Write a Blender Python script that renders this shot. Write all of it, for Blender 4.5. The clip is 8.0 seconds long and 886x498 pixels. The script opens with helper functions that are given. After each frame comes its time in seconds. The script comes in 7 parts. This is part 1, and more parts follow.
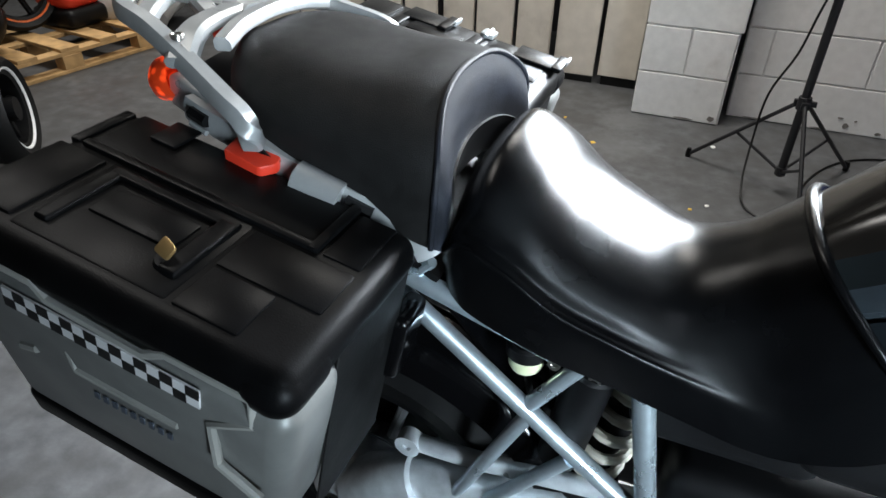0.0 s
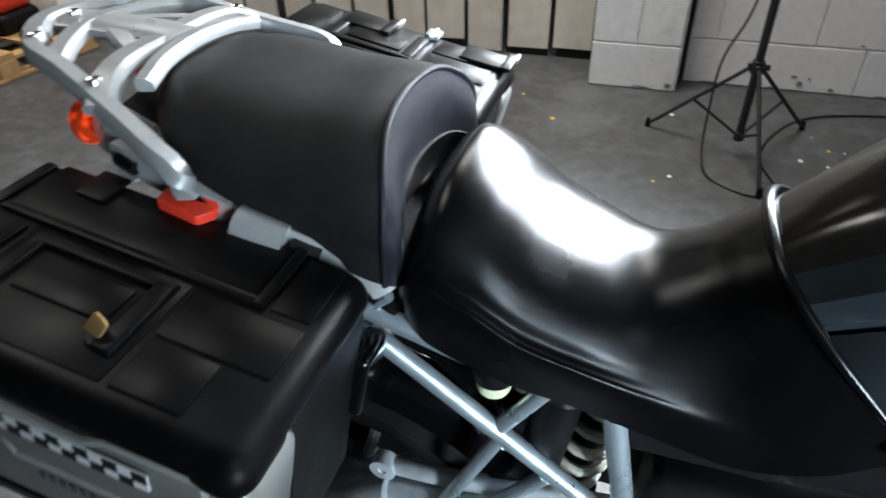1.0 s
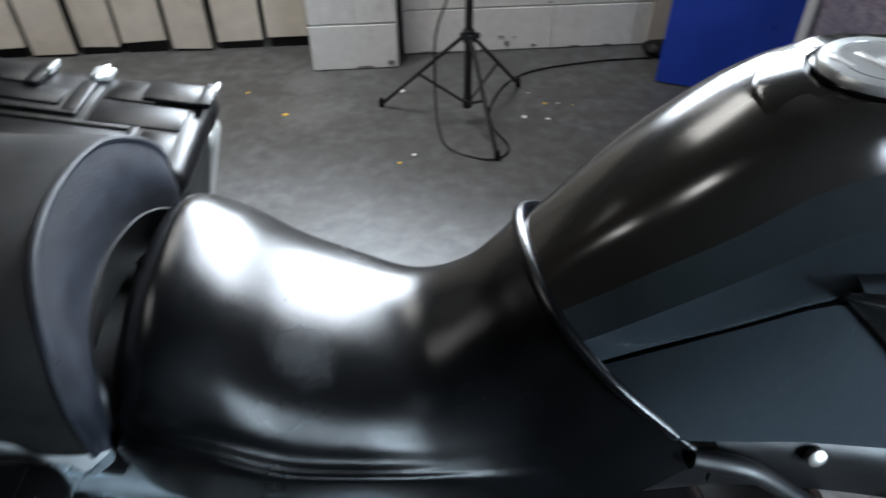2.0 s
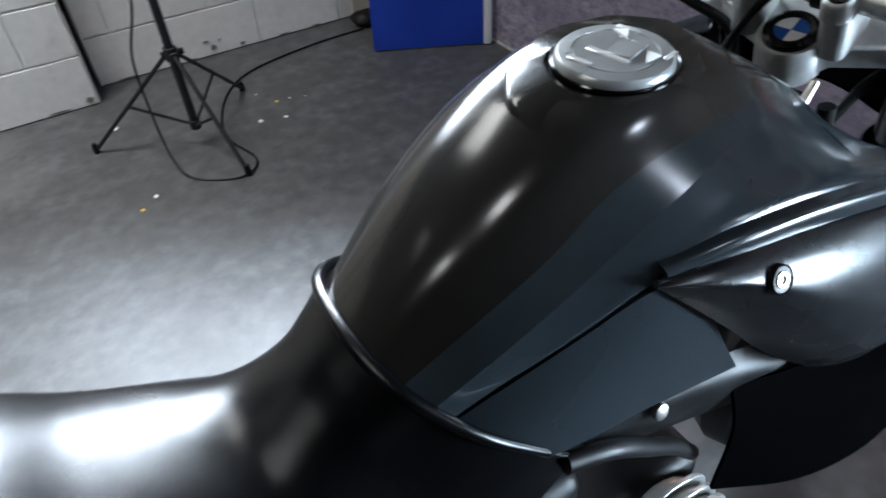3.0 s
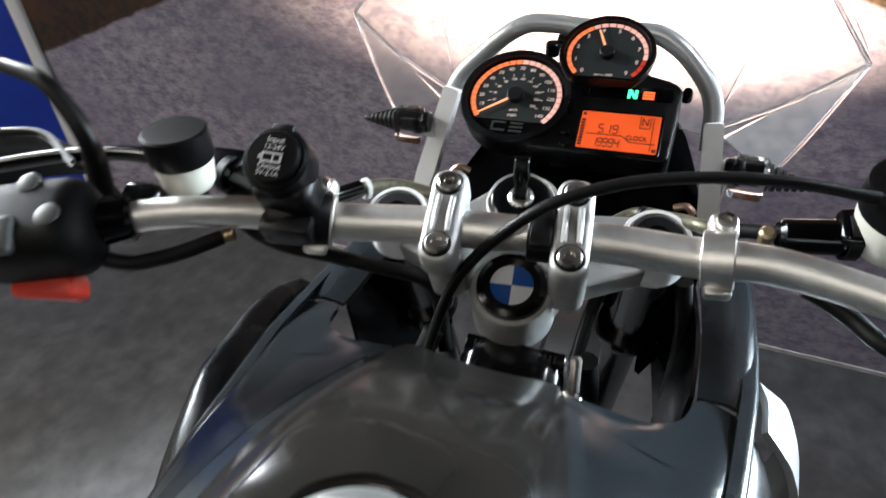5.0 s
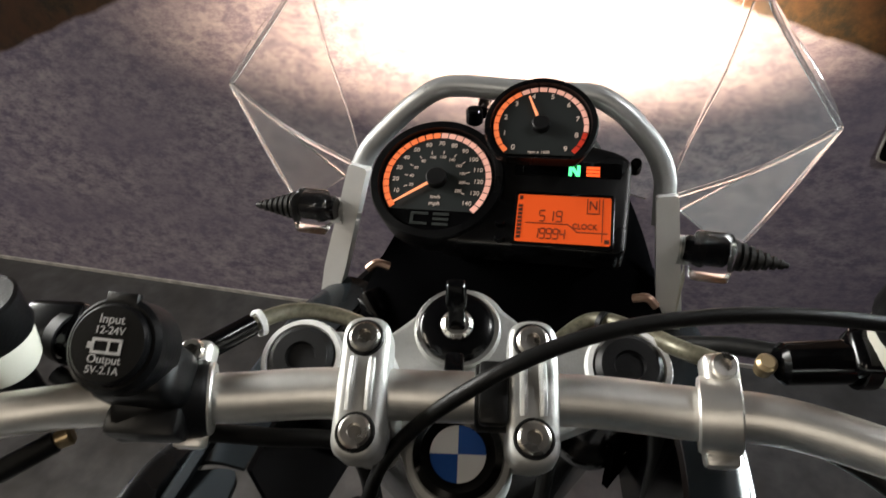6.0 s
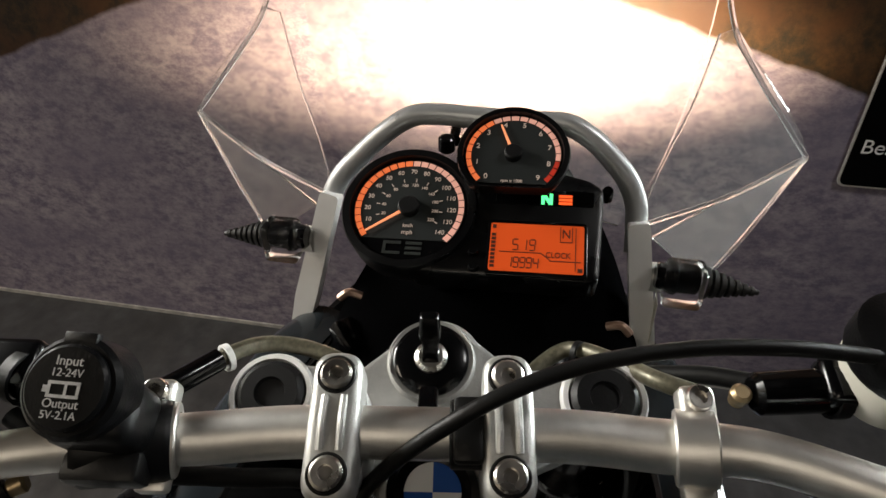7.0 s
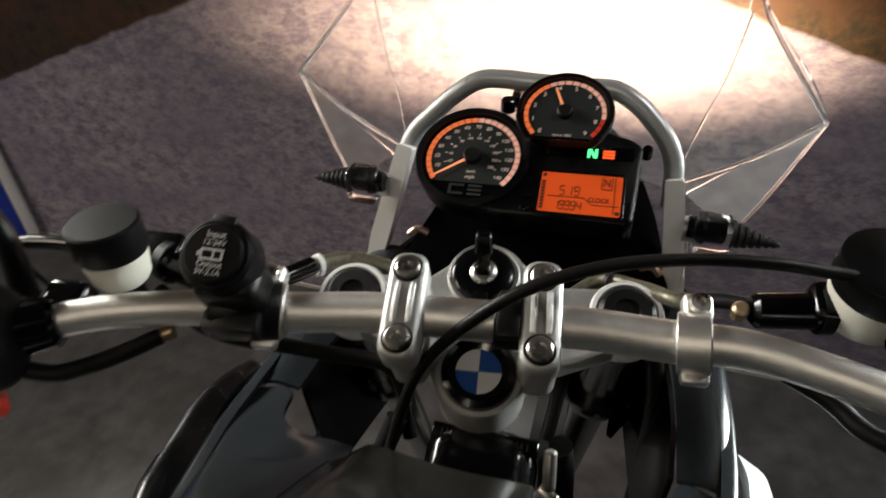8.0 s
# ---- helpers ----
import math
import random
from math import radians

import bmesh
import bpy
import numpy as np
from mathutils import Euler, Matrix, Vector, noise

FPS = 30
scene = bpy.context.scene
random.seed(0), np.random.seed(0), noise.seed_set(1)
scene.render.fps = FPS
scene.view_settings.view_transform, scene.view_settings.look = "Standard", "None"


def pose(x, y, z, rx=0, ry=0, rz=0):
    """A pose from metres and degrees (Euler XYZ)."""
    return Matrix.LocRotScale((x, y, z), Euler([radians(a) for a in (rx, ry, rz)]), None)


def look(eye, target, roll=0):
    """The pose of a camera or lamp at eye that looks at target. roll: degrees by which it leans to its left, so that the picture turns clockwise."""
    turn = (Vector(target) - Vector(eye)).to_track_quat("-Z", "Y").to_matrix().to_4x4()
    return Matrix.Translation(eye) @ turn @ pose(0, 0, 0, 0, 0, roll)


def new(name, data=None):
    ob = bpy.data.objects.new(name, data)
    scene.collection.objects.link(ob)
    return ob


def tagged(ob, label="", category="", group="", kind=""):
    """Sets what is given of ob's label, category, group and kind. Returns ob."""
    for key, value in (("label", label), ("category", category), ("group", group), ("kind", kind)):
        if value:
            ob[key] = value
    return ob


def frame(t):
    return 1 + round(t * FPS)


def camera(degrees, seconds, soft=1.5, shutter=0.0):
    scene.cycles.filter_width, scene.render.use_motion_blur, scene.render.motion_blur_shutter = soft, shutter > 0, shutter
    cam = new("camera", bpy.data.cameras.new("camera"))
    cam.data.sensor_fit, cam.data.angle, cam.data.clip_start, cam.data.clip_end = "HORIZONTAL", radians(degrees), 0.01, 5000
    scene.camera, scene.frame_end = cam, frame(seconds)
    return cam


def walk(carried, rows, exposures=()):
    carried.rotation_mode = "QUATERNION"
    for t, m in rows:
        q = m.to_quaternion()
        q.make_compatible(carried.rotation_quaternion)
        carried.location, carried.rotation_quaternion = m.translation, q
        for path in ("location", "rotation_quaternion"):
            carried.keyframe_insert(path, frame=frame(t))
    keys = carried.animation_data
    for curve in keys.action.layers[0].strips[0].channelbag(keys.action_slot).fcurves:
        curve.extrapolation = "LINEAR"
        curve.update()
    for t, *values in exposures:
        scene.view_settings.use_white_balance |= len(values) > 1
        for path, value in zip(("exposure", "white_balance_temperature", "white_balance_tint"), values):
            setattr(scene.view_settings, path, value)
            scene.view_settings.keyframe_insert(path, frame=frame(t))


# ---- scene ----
cam = camera(69.3, 8.0, shutter=0.4)
PATH = [
    (0, (0.392, -0.655, 1.292), (-0.255, 0.862, 0.16), 0.6),
    (0.5, (0.391, -0.65, 1.317), (-0.271, 0.862, 0.188), 0.1),
    (1, (0.389, -0.594, 1.327), (-0.161, 0.91, 0.128), -2.2),
    (1.5, (0.387, -0.513, 1.329), (0.116, 1.021, 0.075), -2.2),
    (2, (0.399, -0.443, 1.335), (0.541, 1.097, 0.067), -0.4),
    (2.2, (0.396, -0.411, 1.339), (0.696, 1.094, 0.056), -0.5),
    (3.3, (0.432, -0.324, 1.37), (1.278, 0.893, 0.027), -3.8),
    (3.5, (0.479, -0.301, 1.369), (1.37, 0.911, 0.051), -4.1),
    (4, (0.575, -0.241, 1.369), (1.635, 0.832, 0.055), -4.3),
    (4.5, (0.629, -0.158, 1.391), (1.932, 0.694, 0.135), -3.7),
    (5, (0.689, -0.102, 1.4), (2.13, 0.534, 0.167), -2.6),
    (5.2, (0.734, -0.089, 1.408), (2.159, 0.506, 0.136), -3.9),
    (6.3, (0.835, -0.051, 1.402), (2.396, 0.311, 0.205), -1.7),
    (6.5, (0.838, -0.05, 1.402), (2.41, 0.299, 0.216), -1.7),
    (7, (0.834, -0.054, 1.405), (2.416, 0.282, 0.228), -0.9),
    (7.5, (0.796, -0.068, 1.414), (2.377, 0.312, 0.251), -1.9),
    (8, (0.739, -0.082, 1.42), (2.256, 0.439, 0.226), -1.9),
]
walk(cam, [(t, look(eye, target, roll)) for t, eye, target, roll in PATH],
     [(0, 0.08, 6400, 10), (2.2, 0.0, 6150, 10), (3.5, 0.10, 5950, 10), (4.5, 0.08, 6400, 10), (5.2, 0.38, 6700, 10), (6.3, -0.31, 7600, 12), (8, -0.46, 7700, 12)])


# ---------------------------------------------------------------- light
world = bpy.data.worlds.new("world")
scene.world = world
world.use_nodes = True
bg = world.node_tree.nodes["Background"]
bg.inputs[0].default_value, bg.inputs[1].default_value = (0.5, 0.6, 0.75, 1), 0.012


def area_lamp(name, m, sx, sy, watts, colour=(1, 1, 1)):
    data = bpy.data.lights.new(name, "AREA")
    data.shape, data.size, data.size_y, data.energy, data.color = "RECTANGLE", sx, sy, watts, colour
    ob = new(name, data)
    ob.matrix_world = m
    return ob


stand = area_lamp("stand_light", look((0.80, 2.0, 1.71), (-0.02, 0.50, 0.56)), 1.9, 0.52, 74, (0.87, 0.94, 1.0))
stand.data.spread = radians(80)
for lx, watts in ((0.0, 36), (-2.2, 22), (-4.1, 22)):
    panel = area_lamp("ceiling_panel_lamp", pose(lx, 2.2, 2.86), 0.8, 0.8, watts, (1.0, 0.96, 0.88))
    panel.data.spread = radians(125)
for lx, ly in ((-0.75, 0.15), (-1.95, 0.45)):
    area_lamp("ceiling_panel_lamp", pose(lx, ly, 2.86), 0.36, 0.36, 7.5, (1.0, 0.96, 0.90))
# added fill with no known fixture, lifts the dim mural
mural_fill = area_lamp("wall_washer", look((1.55, -1.4, 2.86), (2.21, -0.1, 0.85)), 0.3, 0.3, 11, (0.84, 0.90, 1.0))
mural_fill.data.spread = radians(85)
# unseen source assumed front right from the bluish sheen; its kind is unknown
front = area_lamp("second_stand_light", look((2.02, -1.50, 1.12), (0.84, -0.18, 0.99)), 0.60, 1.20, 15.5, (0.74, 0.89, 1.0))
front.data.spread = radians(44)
beam = bpy.data.lights.new("headlamp_beam", "SPOT")
beam.energy, beam.color, beam.spot_size, beam.spot_blend, beam.shadow_soft_size = 340, (1.0, 0.79, 0.56), radians(84), 1.0, 0.04
new("headlamp_beam", beam).matrix_world = look((1.53, 0.0, 1.01), (2.21, 0.11, 0.945)) @ Matrix.Diagonal((1.50, 0.44, 1, 1))


# ---------------------------------------------------------------- materials
def mat(name, rgb, rough=0.5, metal=0.0, var=0.15, scale=30.0, bump=0.0, bump_scale=200.0, rough_var=0.1, coat=0.0, second=None, second_scale=3.0, second_cut=(0.55, 0.7), spec=0.5):
    m = bpy.data.materials.new(name)
    m.use_nodes = True
    nt = m.node_tree
    p = nt.nodes["Principled BSDF"]
    p.inputs["Metallic"].default_value, p.inputs["Coat Weight"].default_value = metal, coat
    p.inputs["Specular IOR Level"].default_value = spec
    p.inputs["Coat Roughness"].default_value = 0.13
    geo = nt.nodes.new("ShaderNodeTexCoord")
    n1 = nt.nodes.new("ShaderNodeTexNoise")
    n1.inputs["Scale"].default_value, n1.inputs["Detail"].default_value = scale, 6
    nt.links.new(geo.outputs["Object"], n1.inputs["Vector"])
    ramp = nt.nodes.new("ShaderNodeMapRange")
    ramp.inputs["From Min"].default_value, ramp.inputs["From Max"].default_value = 0.3, 0.7
    ramp.inputs["To Min"].default_value, ramp.inputs["To Max"].default_value = 1 - var, 1 + var
    nt.links.new(n1.outputs["Fac"], ramp.inputs["Value"])
    mul = nt.nodes.new("ShaderNodeMix")
    mul.data_type, mul.blend_type = "RGBA", "MULTIPLY"
    mul.inputs["Factor"].default_value = 1.0
    mul.inputs["A"].default_value = (*rgb, 1)
    nt.links.new(ramp.outputs["Result"], mul.inputs["B"])
    last = mul.outputs["Result"]
    if second:
        n2 = nt.nodes.new("ShaderNodeTexNoise")
        n2.inputs["Scale"].default_value, n2.inputs["Detail"].default_value = second_scale, 8
        n2.inputs["Roughness"].default_value = 0.65
        nt.links.new(geo.outputs["Object"], n2.inputs["Vector"])
        cut = nt.nodes.new("ShaderNodeMapRange")
        cut.inputs["From Min"].default_value, cut.inputs["From Max"].default_value = second_cut
        nt.links.new(n2.outputs["Fac"], cut.inputs["Value"])
        mix = nt.nodes.new("ShaderNodeMix")
        mix.data_type = "RGBA"
        mix.inputs["B"].default_value = (*second, 1)
        nt.links.new(cut.outputs["Result"], mix.inputs["Factor"])
        nt.links.new(last, mix.inputs["A"])
        last = mix.outputs["Result"]
    nt.links.new(last, p.inputs["Base Color"])
    rr = nt.nodes.new("ShaderNodeMapRange")
    rr.inputs["From Min"].default_value, rr.inputs["From Max"].default_value = 0.3, 0.7
    rr.inputs["To Min"].default_value, rr.inputs["To Max"].default_value = max(0.02, rough - rough_var), min(1, rough + rough_var)
    n3 = nt.nodes.new("ShaderNodeTexNoise")
    n3.inputs["Scale"].default_value, n3.inputs["Detail"].default_value = scale * 0.25, 5
    nt.links.new(geo.outputs["Object"], n3.inputs["Vector"])
    nt.links.new(n3.outputs["Fac"], rr.inputs["Value"])
    nt.links.new(rr.outputs["Result"], p.inputs["Roughness"])
    if bump:
        n4 = nt.nodes.new("ShaderNodeTexNoise")
        n4.inputs["Scale"].default_value, n4.inputs["Detail"].default_value = bump_scale, 4
        nt.links.new(geo.outputs["Object"], n4.inputs["Vector"])
        b = nt.nodes.new("ShaderNodeBump")
        b.inputs["Strength"].default_value, b.inputs["Distance"].default_value = bump, 0.002
        nt.links.new(n4.outputs["Fac"], b.inputs["Height"])
        nt.links.new(b.outputs["Normal"], p.inputs["Normal"])
    return m


def glow(name, rgb, strength):
    m = bpy.data.materials.new(name)
    m.use_nodes = True
    p = m.node_tree.nodes["Principled BSDF"]
    p.inputs["Base Color"].default_value = (*[c * 0.6 for c in rgb], 1)
    p.inputs["Emission Color"].default_value, p.inputs["Emission Strength"].default_value = (*rgb, 1), strength
    p.inputs["Roughness"].default_value = 0.35
    return m


def glass(name, rgb, rough=0.02, ior=1.45):
    m = bpy.data.materials.new(name)
    m.use_nodes = True
    p = m.node_tree.nodes["Principled BSDF"]
    p.inputs["Base Color"].default_value = (*rgb, 1)
    p.inputs["Transmission Weight"].default_value, p.inputs["Roughness"].default_value, p.inputs["IOR"].default_value = 1.0, rough, ior
    return m


def smudge(m, spots):
    """Pale patches mixed into a surface at given places: chalky wear, painted reflections."""
    nt = m.node_tree
    p = nt.nodes["Principled BSDF"]
    tc = nt.nodes.new("ShaderNodeTexCoord")
    n = nt.nodes.new("ShaderNodeTexNoise")
    n.inputs["Scale"].default_value, n.inputs["Detail"].default_value, n.inputs["Roughness"].default_value = 38, 9, 0.75
    nt.links.new(tc.outputs["Object"], n.inputs["Vector"])
    for (x, y, z), r, amount in spots:
        mp = nt.nodes.new("ShaderNodeMapping")
        mp.inputs["Location"].default_value, mp.inputs["Scale"].default_value = (-x / r, -y / r, -z / r), (1 / r, 1 / r, 1 / r)
        g = nt.nodes.new("ShaderNodeTexGradient")
        g.gradient_type = "SPHERICAL"
        nt.links.new(tc.outputs["Object"], mp.inputs[0])
        nt.links.new(mp.outputs[0], g.inputs[0])
        f = nt.nodes.new("ShaderNodeMath")
        f.operation = "ADD"
        nt.links.new(g.outputs["Fac"], f.inputs[0])
        nt.links.new(n.outputs["Fac"], f.inputs[1])
        ramp = nt.nodes.new("ShaderNodeMapRange")
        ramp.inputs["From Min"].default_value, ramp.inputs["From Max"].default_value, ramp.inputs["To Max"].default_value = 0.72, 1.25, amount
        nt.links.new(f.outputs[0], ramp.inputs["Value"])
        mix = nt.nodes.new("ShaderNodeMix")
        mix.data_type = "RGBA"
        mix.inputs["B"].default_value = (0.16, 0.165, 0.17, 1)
        was = p.inputs["Base Color"].links[0].from_socket
        nt.links.new(ramp.outputs["Result"], mix.inputs["Factor"])
        nt.links.new(was, mix.inputs["A"])
        nt.links.new(mix.outputs["Result"], p.inputs["Base Color"])


M_FLOOR = mat("painted_concrete", (0.074, 0.076, 0.080), 0.50, var=0.38, scale=16, bump=0.12, bump_scale=110, rough_var=0.05, second=(0.050, 0.0495, 0.049), second_scale=5.5, second_cut=(0.42, 0.72), spec=0.5)
# first two paint in the boards' reflected streak, others broad pale patches
smudge(M_FLOOR, [((0.05, 2.2, 0.0), 0.28, 0.35), ((0.03, 2.5, 0.0), 0.2, 0.4), ((0.45, 1.5, 0.0), 0.7, 0.10), ((0.2, 0.9, 0.0), 0.6, 0.12)])
M_BLOCK = mat("white_painted_block", (0.82, 0.82, 0.81), 0.75, var=0.05, scale=25, bump=0.25, bump_scale=90, second=(0.6, 0.59, 0.56), second_scale=4, second_cut=(0.6, 0.85))
M_BOARD = mat("cream_board", (0.60, 0.55, 0.48), 0.6, var=0.08, scale=12, second=(0.45, 0.40, 0.34), second_scale=5, second_cut=(0.55, 0.8))
M_PLASTER = mat("plain_wall", (0.14, 0.138, 0.135), 0.8, var=0.06, scale=8)
M_UNSEENDARK = mat("unseen_wall_dark", (0.045, 0.045, 0.047), 0.8, var=0.08, scale=8)
M_CEIL = mat("ceiling_paint", (0.080, 0.080, 0.082), 0.85, var=0.05, scale=6)
M_GAPSHADE = mat("gap_shade", (0.03, 0.03, 0.035), 0.8)
M_BLUE = mat("blue_panel", (0.015, 0.05, 0.40), 0.35, var=0.15, scale=5)
M_WHITE = mat("white_plastic", (0.75, 0.75, 0.74), 0.45, var=0.04)
M_PINE = mat("pallet_pine", (0.48, 0.30, 0.13), 0.7, var=0.25, scale=14, bump=0.2)
M_TRIPOD = mat("tripod_black", (0.012, 0.012, 0.014), 0.4)
M_TANK = mat("graphite_paint", (0.020, 0.0185, 0.017), 0.155, var=0.05, scale=60, rough_var=0.02, spec=0.42)
M_STRIP = mat("slate_strip_paint", (0.021, 0.027, 0.030), 0.20, var=0.05, scale=60, rough_var=0.02, spec=0.5)
M_SLATE = mat("slate_paint", (0.016, 0.020, 0.0235), 0.18, var=0.05, scale=60, rough_var=0.02, spec=0.5)
M_VINYL = mat("seat_vinyl", (0.0016, 0.0017, 0.0020), 0.25, var=0.25, scale=60, bump=0.10, bump_scale=1400, rough_var=0.03, second=(0.0024, 0.0026, 0.0030), second_scale=7, second_cut=(0.5, 0.95), spec=0.34)


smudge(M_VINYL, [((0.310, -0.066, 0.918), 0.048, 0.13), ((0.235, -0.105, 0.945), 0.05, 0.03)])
M_FABRIC = mat("pillion_fabric", (0.0062, 0.0060, 0.0058), 0.62, var=0.2, scale=160, bump=0.4, bump_scale=900, spec=0.22, second=(0.0085, 0.0083, 0.0080), second_scale=14, second_cut=(0.45, 0.7))
M_GREYVINYL = mat("grey_seat_edge", (0.013, 0.0145, 0.020), 0.5, var=0.3, scale=50, bump=0.25, bump_scale=500, second=(0.007, 0.008, 0.011), second_scale=22, second_cut=(0.45, 0.65), spec=0.25)
M_BLACK = mat("black_plastic", (0.003, 0.003, 0.0034), 0.45, var=0.2, scale=50, bump=0.1, bump_scale=500, spec=0.25)
M_GLOSS = mat("gloss_black", (0.002, 0.002, 0.0023), 0.16, var=0.1, scale=40, rough_var=0.05, spec=0.35)
M_DASH = mat("dash_black", (0.0025, 0.0025, 0.0028), 0.30, var=0.15, scale=60, bump=0.05, bump_scale=900, spec=0.25)
M_SWITCHCASE = mat("switch_black", (0.0035, 0.0035, 0.0036), 0.60, var=0.15, scale=60, bump=0.1, bump_scale=700, spec=0.12)
M_CASE = mat("case_black_plastic", (0.0035, 0.0035, 0.0038), 0.36, var=0.2, scale=40, bump=0.12, bump_scale=600, rough_var=0.08, spec=0.13)
M_CASESILVER = mat("case_silver_shell", (0.24, 0.245, 0.235), 0.40, metal=0.3, var=0.08, scale=40, second=(0.19, 0.19, 0.18), second_scale=12, second_cut=(0.5, 0.8))
M_SILVER = mat("silver_paint", (0.42, 0.43, 0.43), 0.32, metal=0.45, var=0.06, scale=60, rough_var=0.06)
M_ALU = mat("brushed_aluminium", (0.80, 0.78, 0.74), 0.44, metal=1.0, var=0.05, scale=120, bump=0.10, bump_scale=1600, rough_var=0.05)
M_CAST = mat("cast_silver", (0.44, 0.44, 0.425), 0.42, metal=0.6, var=0.10, second=(0.34, 0.335, 0.31), second_scale=45, second_cut=(0.5, 0.75), scale=80, bump=0.15, bump_scale=600)
M_STEEL = mat("bolt_steel", (0.60, 0.57, 0.53), 0.3, metal=1.0, var=0.2, scale=120)
M_FRAME = mat("frame_silver_blue", (0.48, 0.55, 0.59), 0.32, metal=0.75, var=0.08, scale=60)
M_RED = mat("red_plastic", (0.72, 0.045, 0.02), 0.4, var=0.08)
M_RUBBER = mat("rubber", (0.0045, 0.0045, 0.0045), 0.5, var=0.25, bump=0.2, spec=0.22)
M_BRASS = mat("brass_key", (0.42, 0.27, 0.11), 0.4, metal=0.7)
M_FACE = mat("dial_face", (0.018, 0.021, 0.021), 0.6, var=0.04, spec=0.15)
M_SPRING = mat("cream_spring", (0.62, 0.58, 0.48), 0.45, var=0.1)
M_FLUID = mat("reservoir_plastic", (0.62, 0.60, 0.52), 0.45, var=0.05)
M_PALEGREEN = mat("old_reservoir", (0.60, 0.62, 0.40), 0.45, var=0.06)
M_BRAID = mat("braided_hose", (0.13, 0.12, 0.085), 0.4, metal=0.5, var=0.3, scale=300)
M_INK = mat("white_ink", (0.8, 0.8, 0.8), 0.5, var=0.02)
M_BLACKINK = mat("black_ink", (0.01, 0.01, 0.01), 0.5, var=0.02)
M_BADGEBLUE = mat("enamel_blue", (0.02, 0.10, 0.38), 0.25)
M_LCDINK = mat("lcd_ink", (0.05, 0.012, 0.006), 0.5, var=0.02)
M_REDLENS = glow("lit_tail_lens", (1.0, 0.07, 0.012), 0.7)
_n = M_REDLENS.node_tree
_v, _r, _t = _n.nodes.new("ShaderNodeTexVoronoi"), _n.nodes.new("ShaderNodeMapRange"), _n.nodes.new("ShaderNodeTexCoord")
_v.inputs["Scale"].default_value = 90
_r.inputs["From Max"].default_value, _r.inputs["To Min"].default_value, _r.inputs["To Max"].default_value = 0.55, 1.3, 0.05
_n.links.new(_t.outputs["Object"], _v.inputs["Vector"])
_n.links.new(_v.outputs["Distance"], _r.inputs["Value"])
_n.links.new(_r.outputs["Result"], _n.nodes["Principled BSDF"].inputs["Emission Strength"])
M_LCD = glow("lcd_amber", (0.85, 0.10, 0.018), 0.40)
M_SEGA = glow("dial_segment_amber", (1.0, 0.22, 0.08), 0.8)
M_SEGB = glow("dial_segment_pink", (0.95, 0.5, 0.42), 0.55)
M_NEEDLE = glow("needle", (1.0, 0.36, 0.18), 1.0)
M_NUMERAL = glow("dial_print", (0.75, 0.62, 0.55), 0.35)
M_GREEN = glow("neutral_lamp", (0.05, 1.0, 0.35), 2.2)
M_WARN = glow("warning_lamp", (1.0, 0.12, 0.03), 1.4)


def hazy(m, amount):
    """Fine dust and scratches on clear plastic."""
    t = m.node_tree
    blend, haze = t.nodes.new("ShaderNodeMixShader"), t.nodes.new("ShaderNodeBsdfTranslucent")
    haze.inputs["Color"].default_value = (0.9, 0.9, 0.9, 1)
    blend.inputs[0].default_value = amount
    t.links.new(t.nodes["Principled BSDF"].outputs[0], blend.inputs[1])
    t.links.new(haze.outputs[0], blend.inputs[2])
    t.links.new(blend.outputs[0], t.nodes["Material Output"].inputs[0])
    return m


M_SCREEN = hazy(glass("clear_screen", (0.98, 0.97, 0.95), 0.03, 1.12), 0.02)
M_FLAP = hazy(glass("frosted_flap", (0.98, 0.95, 0.90), 0.12, 1.2), 0.05)
M_SCREENEDGE = glass("screen_edge", (0.62, 0.62, 0.63), 0.22, 1.35)


# ---------------------------------------------------------------- mesh helpers
def catmull(pts, n):
    """A smooth line through pts with n points in each span."""
    p = [Vector(q) for q in pts]
    p = [2 * p[0] - p[1], *p, 2 * p[-1] - p[-2]]
    out = []
    for i in range(1, len(p) - 2):
        a, b, c, d = p[i - 1 : i + 3]
        for k in range(n):
            t = k / n
            out.append(0.5 * ((2 * b) + (c - a) * t + (2 * a - 5 * b + 4 * c - d) * t * t + (3 * b - a - 3 * c + d) * t**3))
    out.append(p[-2])
    return out


def skin(grid, nu=6, nv=6, close=False):
    """A smooth sheet through a grid of control points (rows of points)."""
    rows = [catmull(r, nv) for r in grid]
    cols = [catmull([r[j] for r in rows], nu) for j in range(len(rows[0]))]
    bm = bmesh.new()
    vs = [[bm.verts.new(c[i]) for c in cols] for i in range(len(cols[0]))]
    for i in range(len(vs) - 1):
        for j in range(len(vs[0]) - 1):
            bm.faces.new((vs[i][j], vs[i][j + 1], vs[i + 1][j + 1], vs[i + 1][j]))
        if close:
            bm.faces.new((vs[i][-1], vs[i][0], vs[i + 1][0], vs[i + 1][-1]))
    return bm


def mirrored(half):
    """A row from the centre to the right (y negative) -> the full row, left to right."""
    return [(x, -y, z) for x, y, z in reversed(half[1:])] + list(half)


def thick(bm, d):
    bmesh.ops.recalc_face_normals(bm, faces=bm.faces[:])
    bmesh.ops.solidify(bm, geom=bm.faces[:], thickness=d)
    return bm


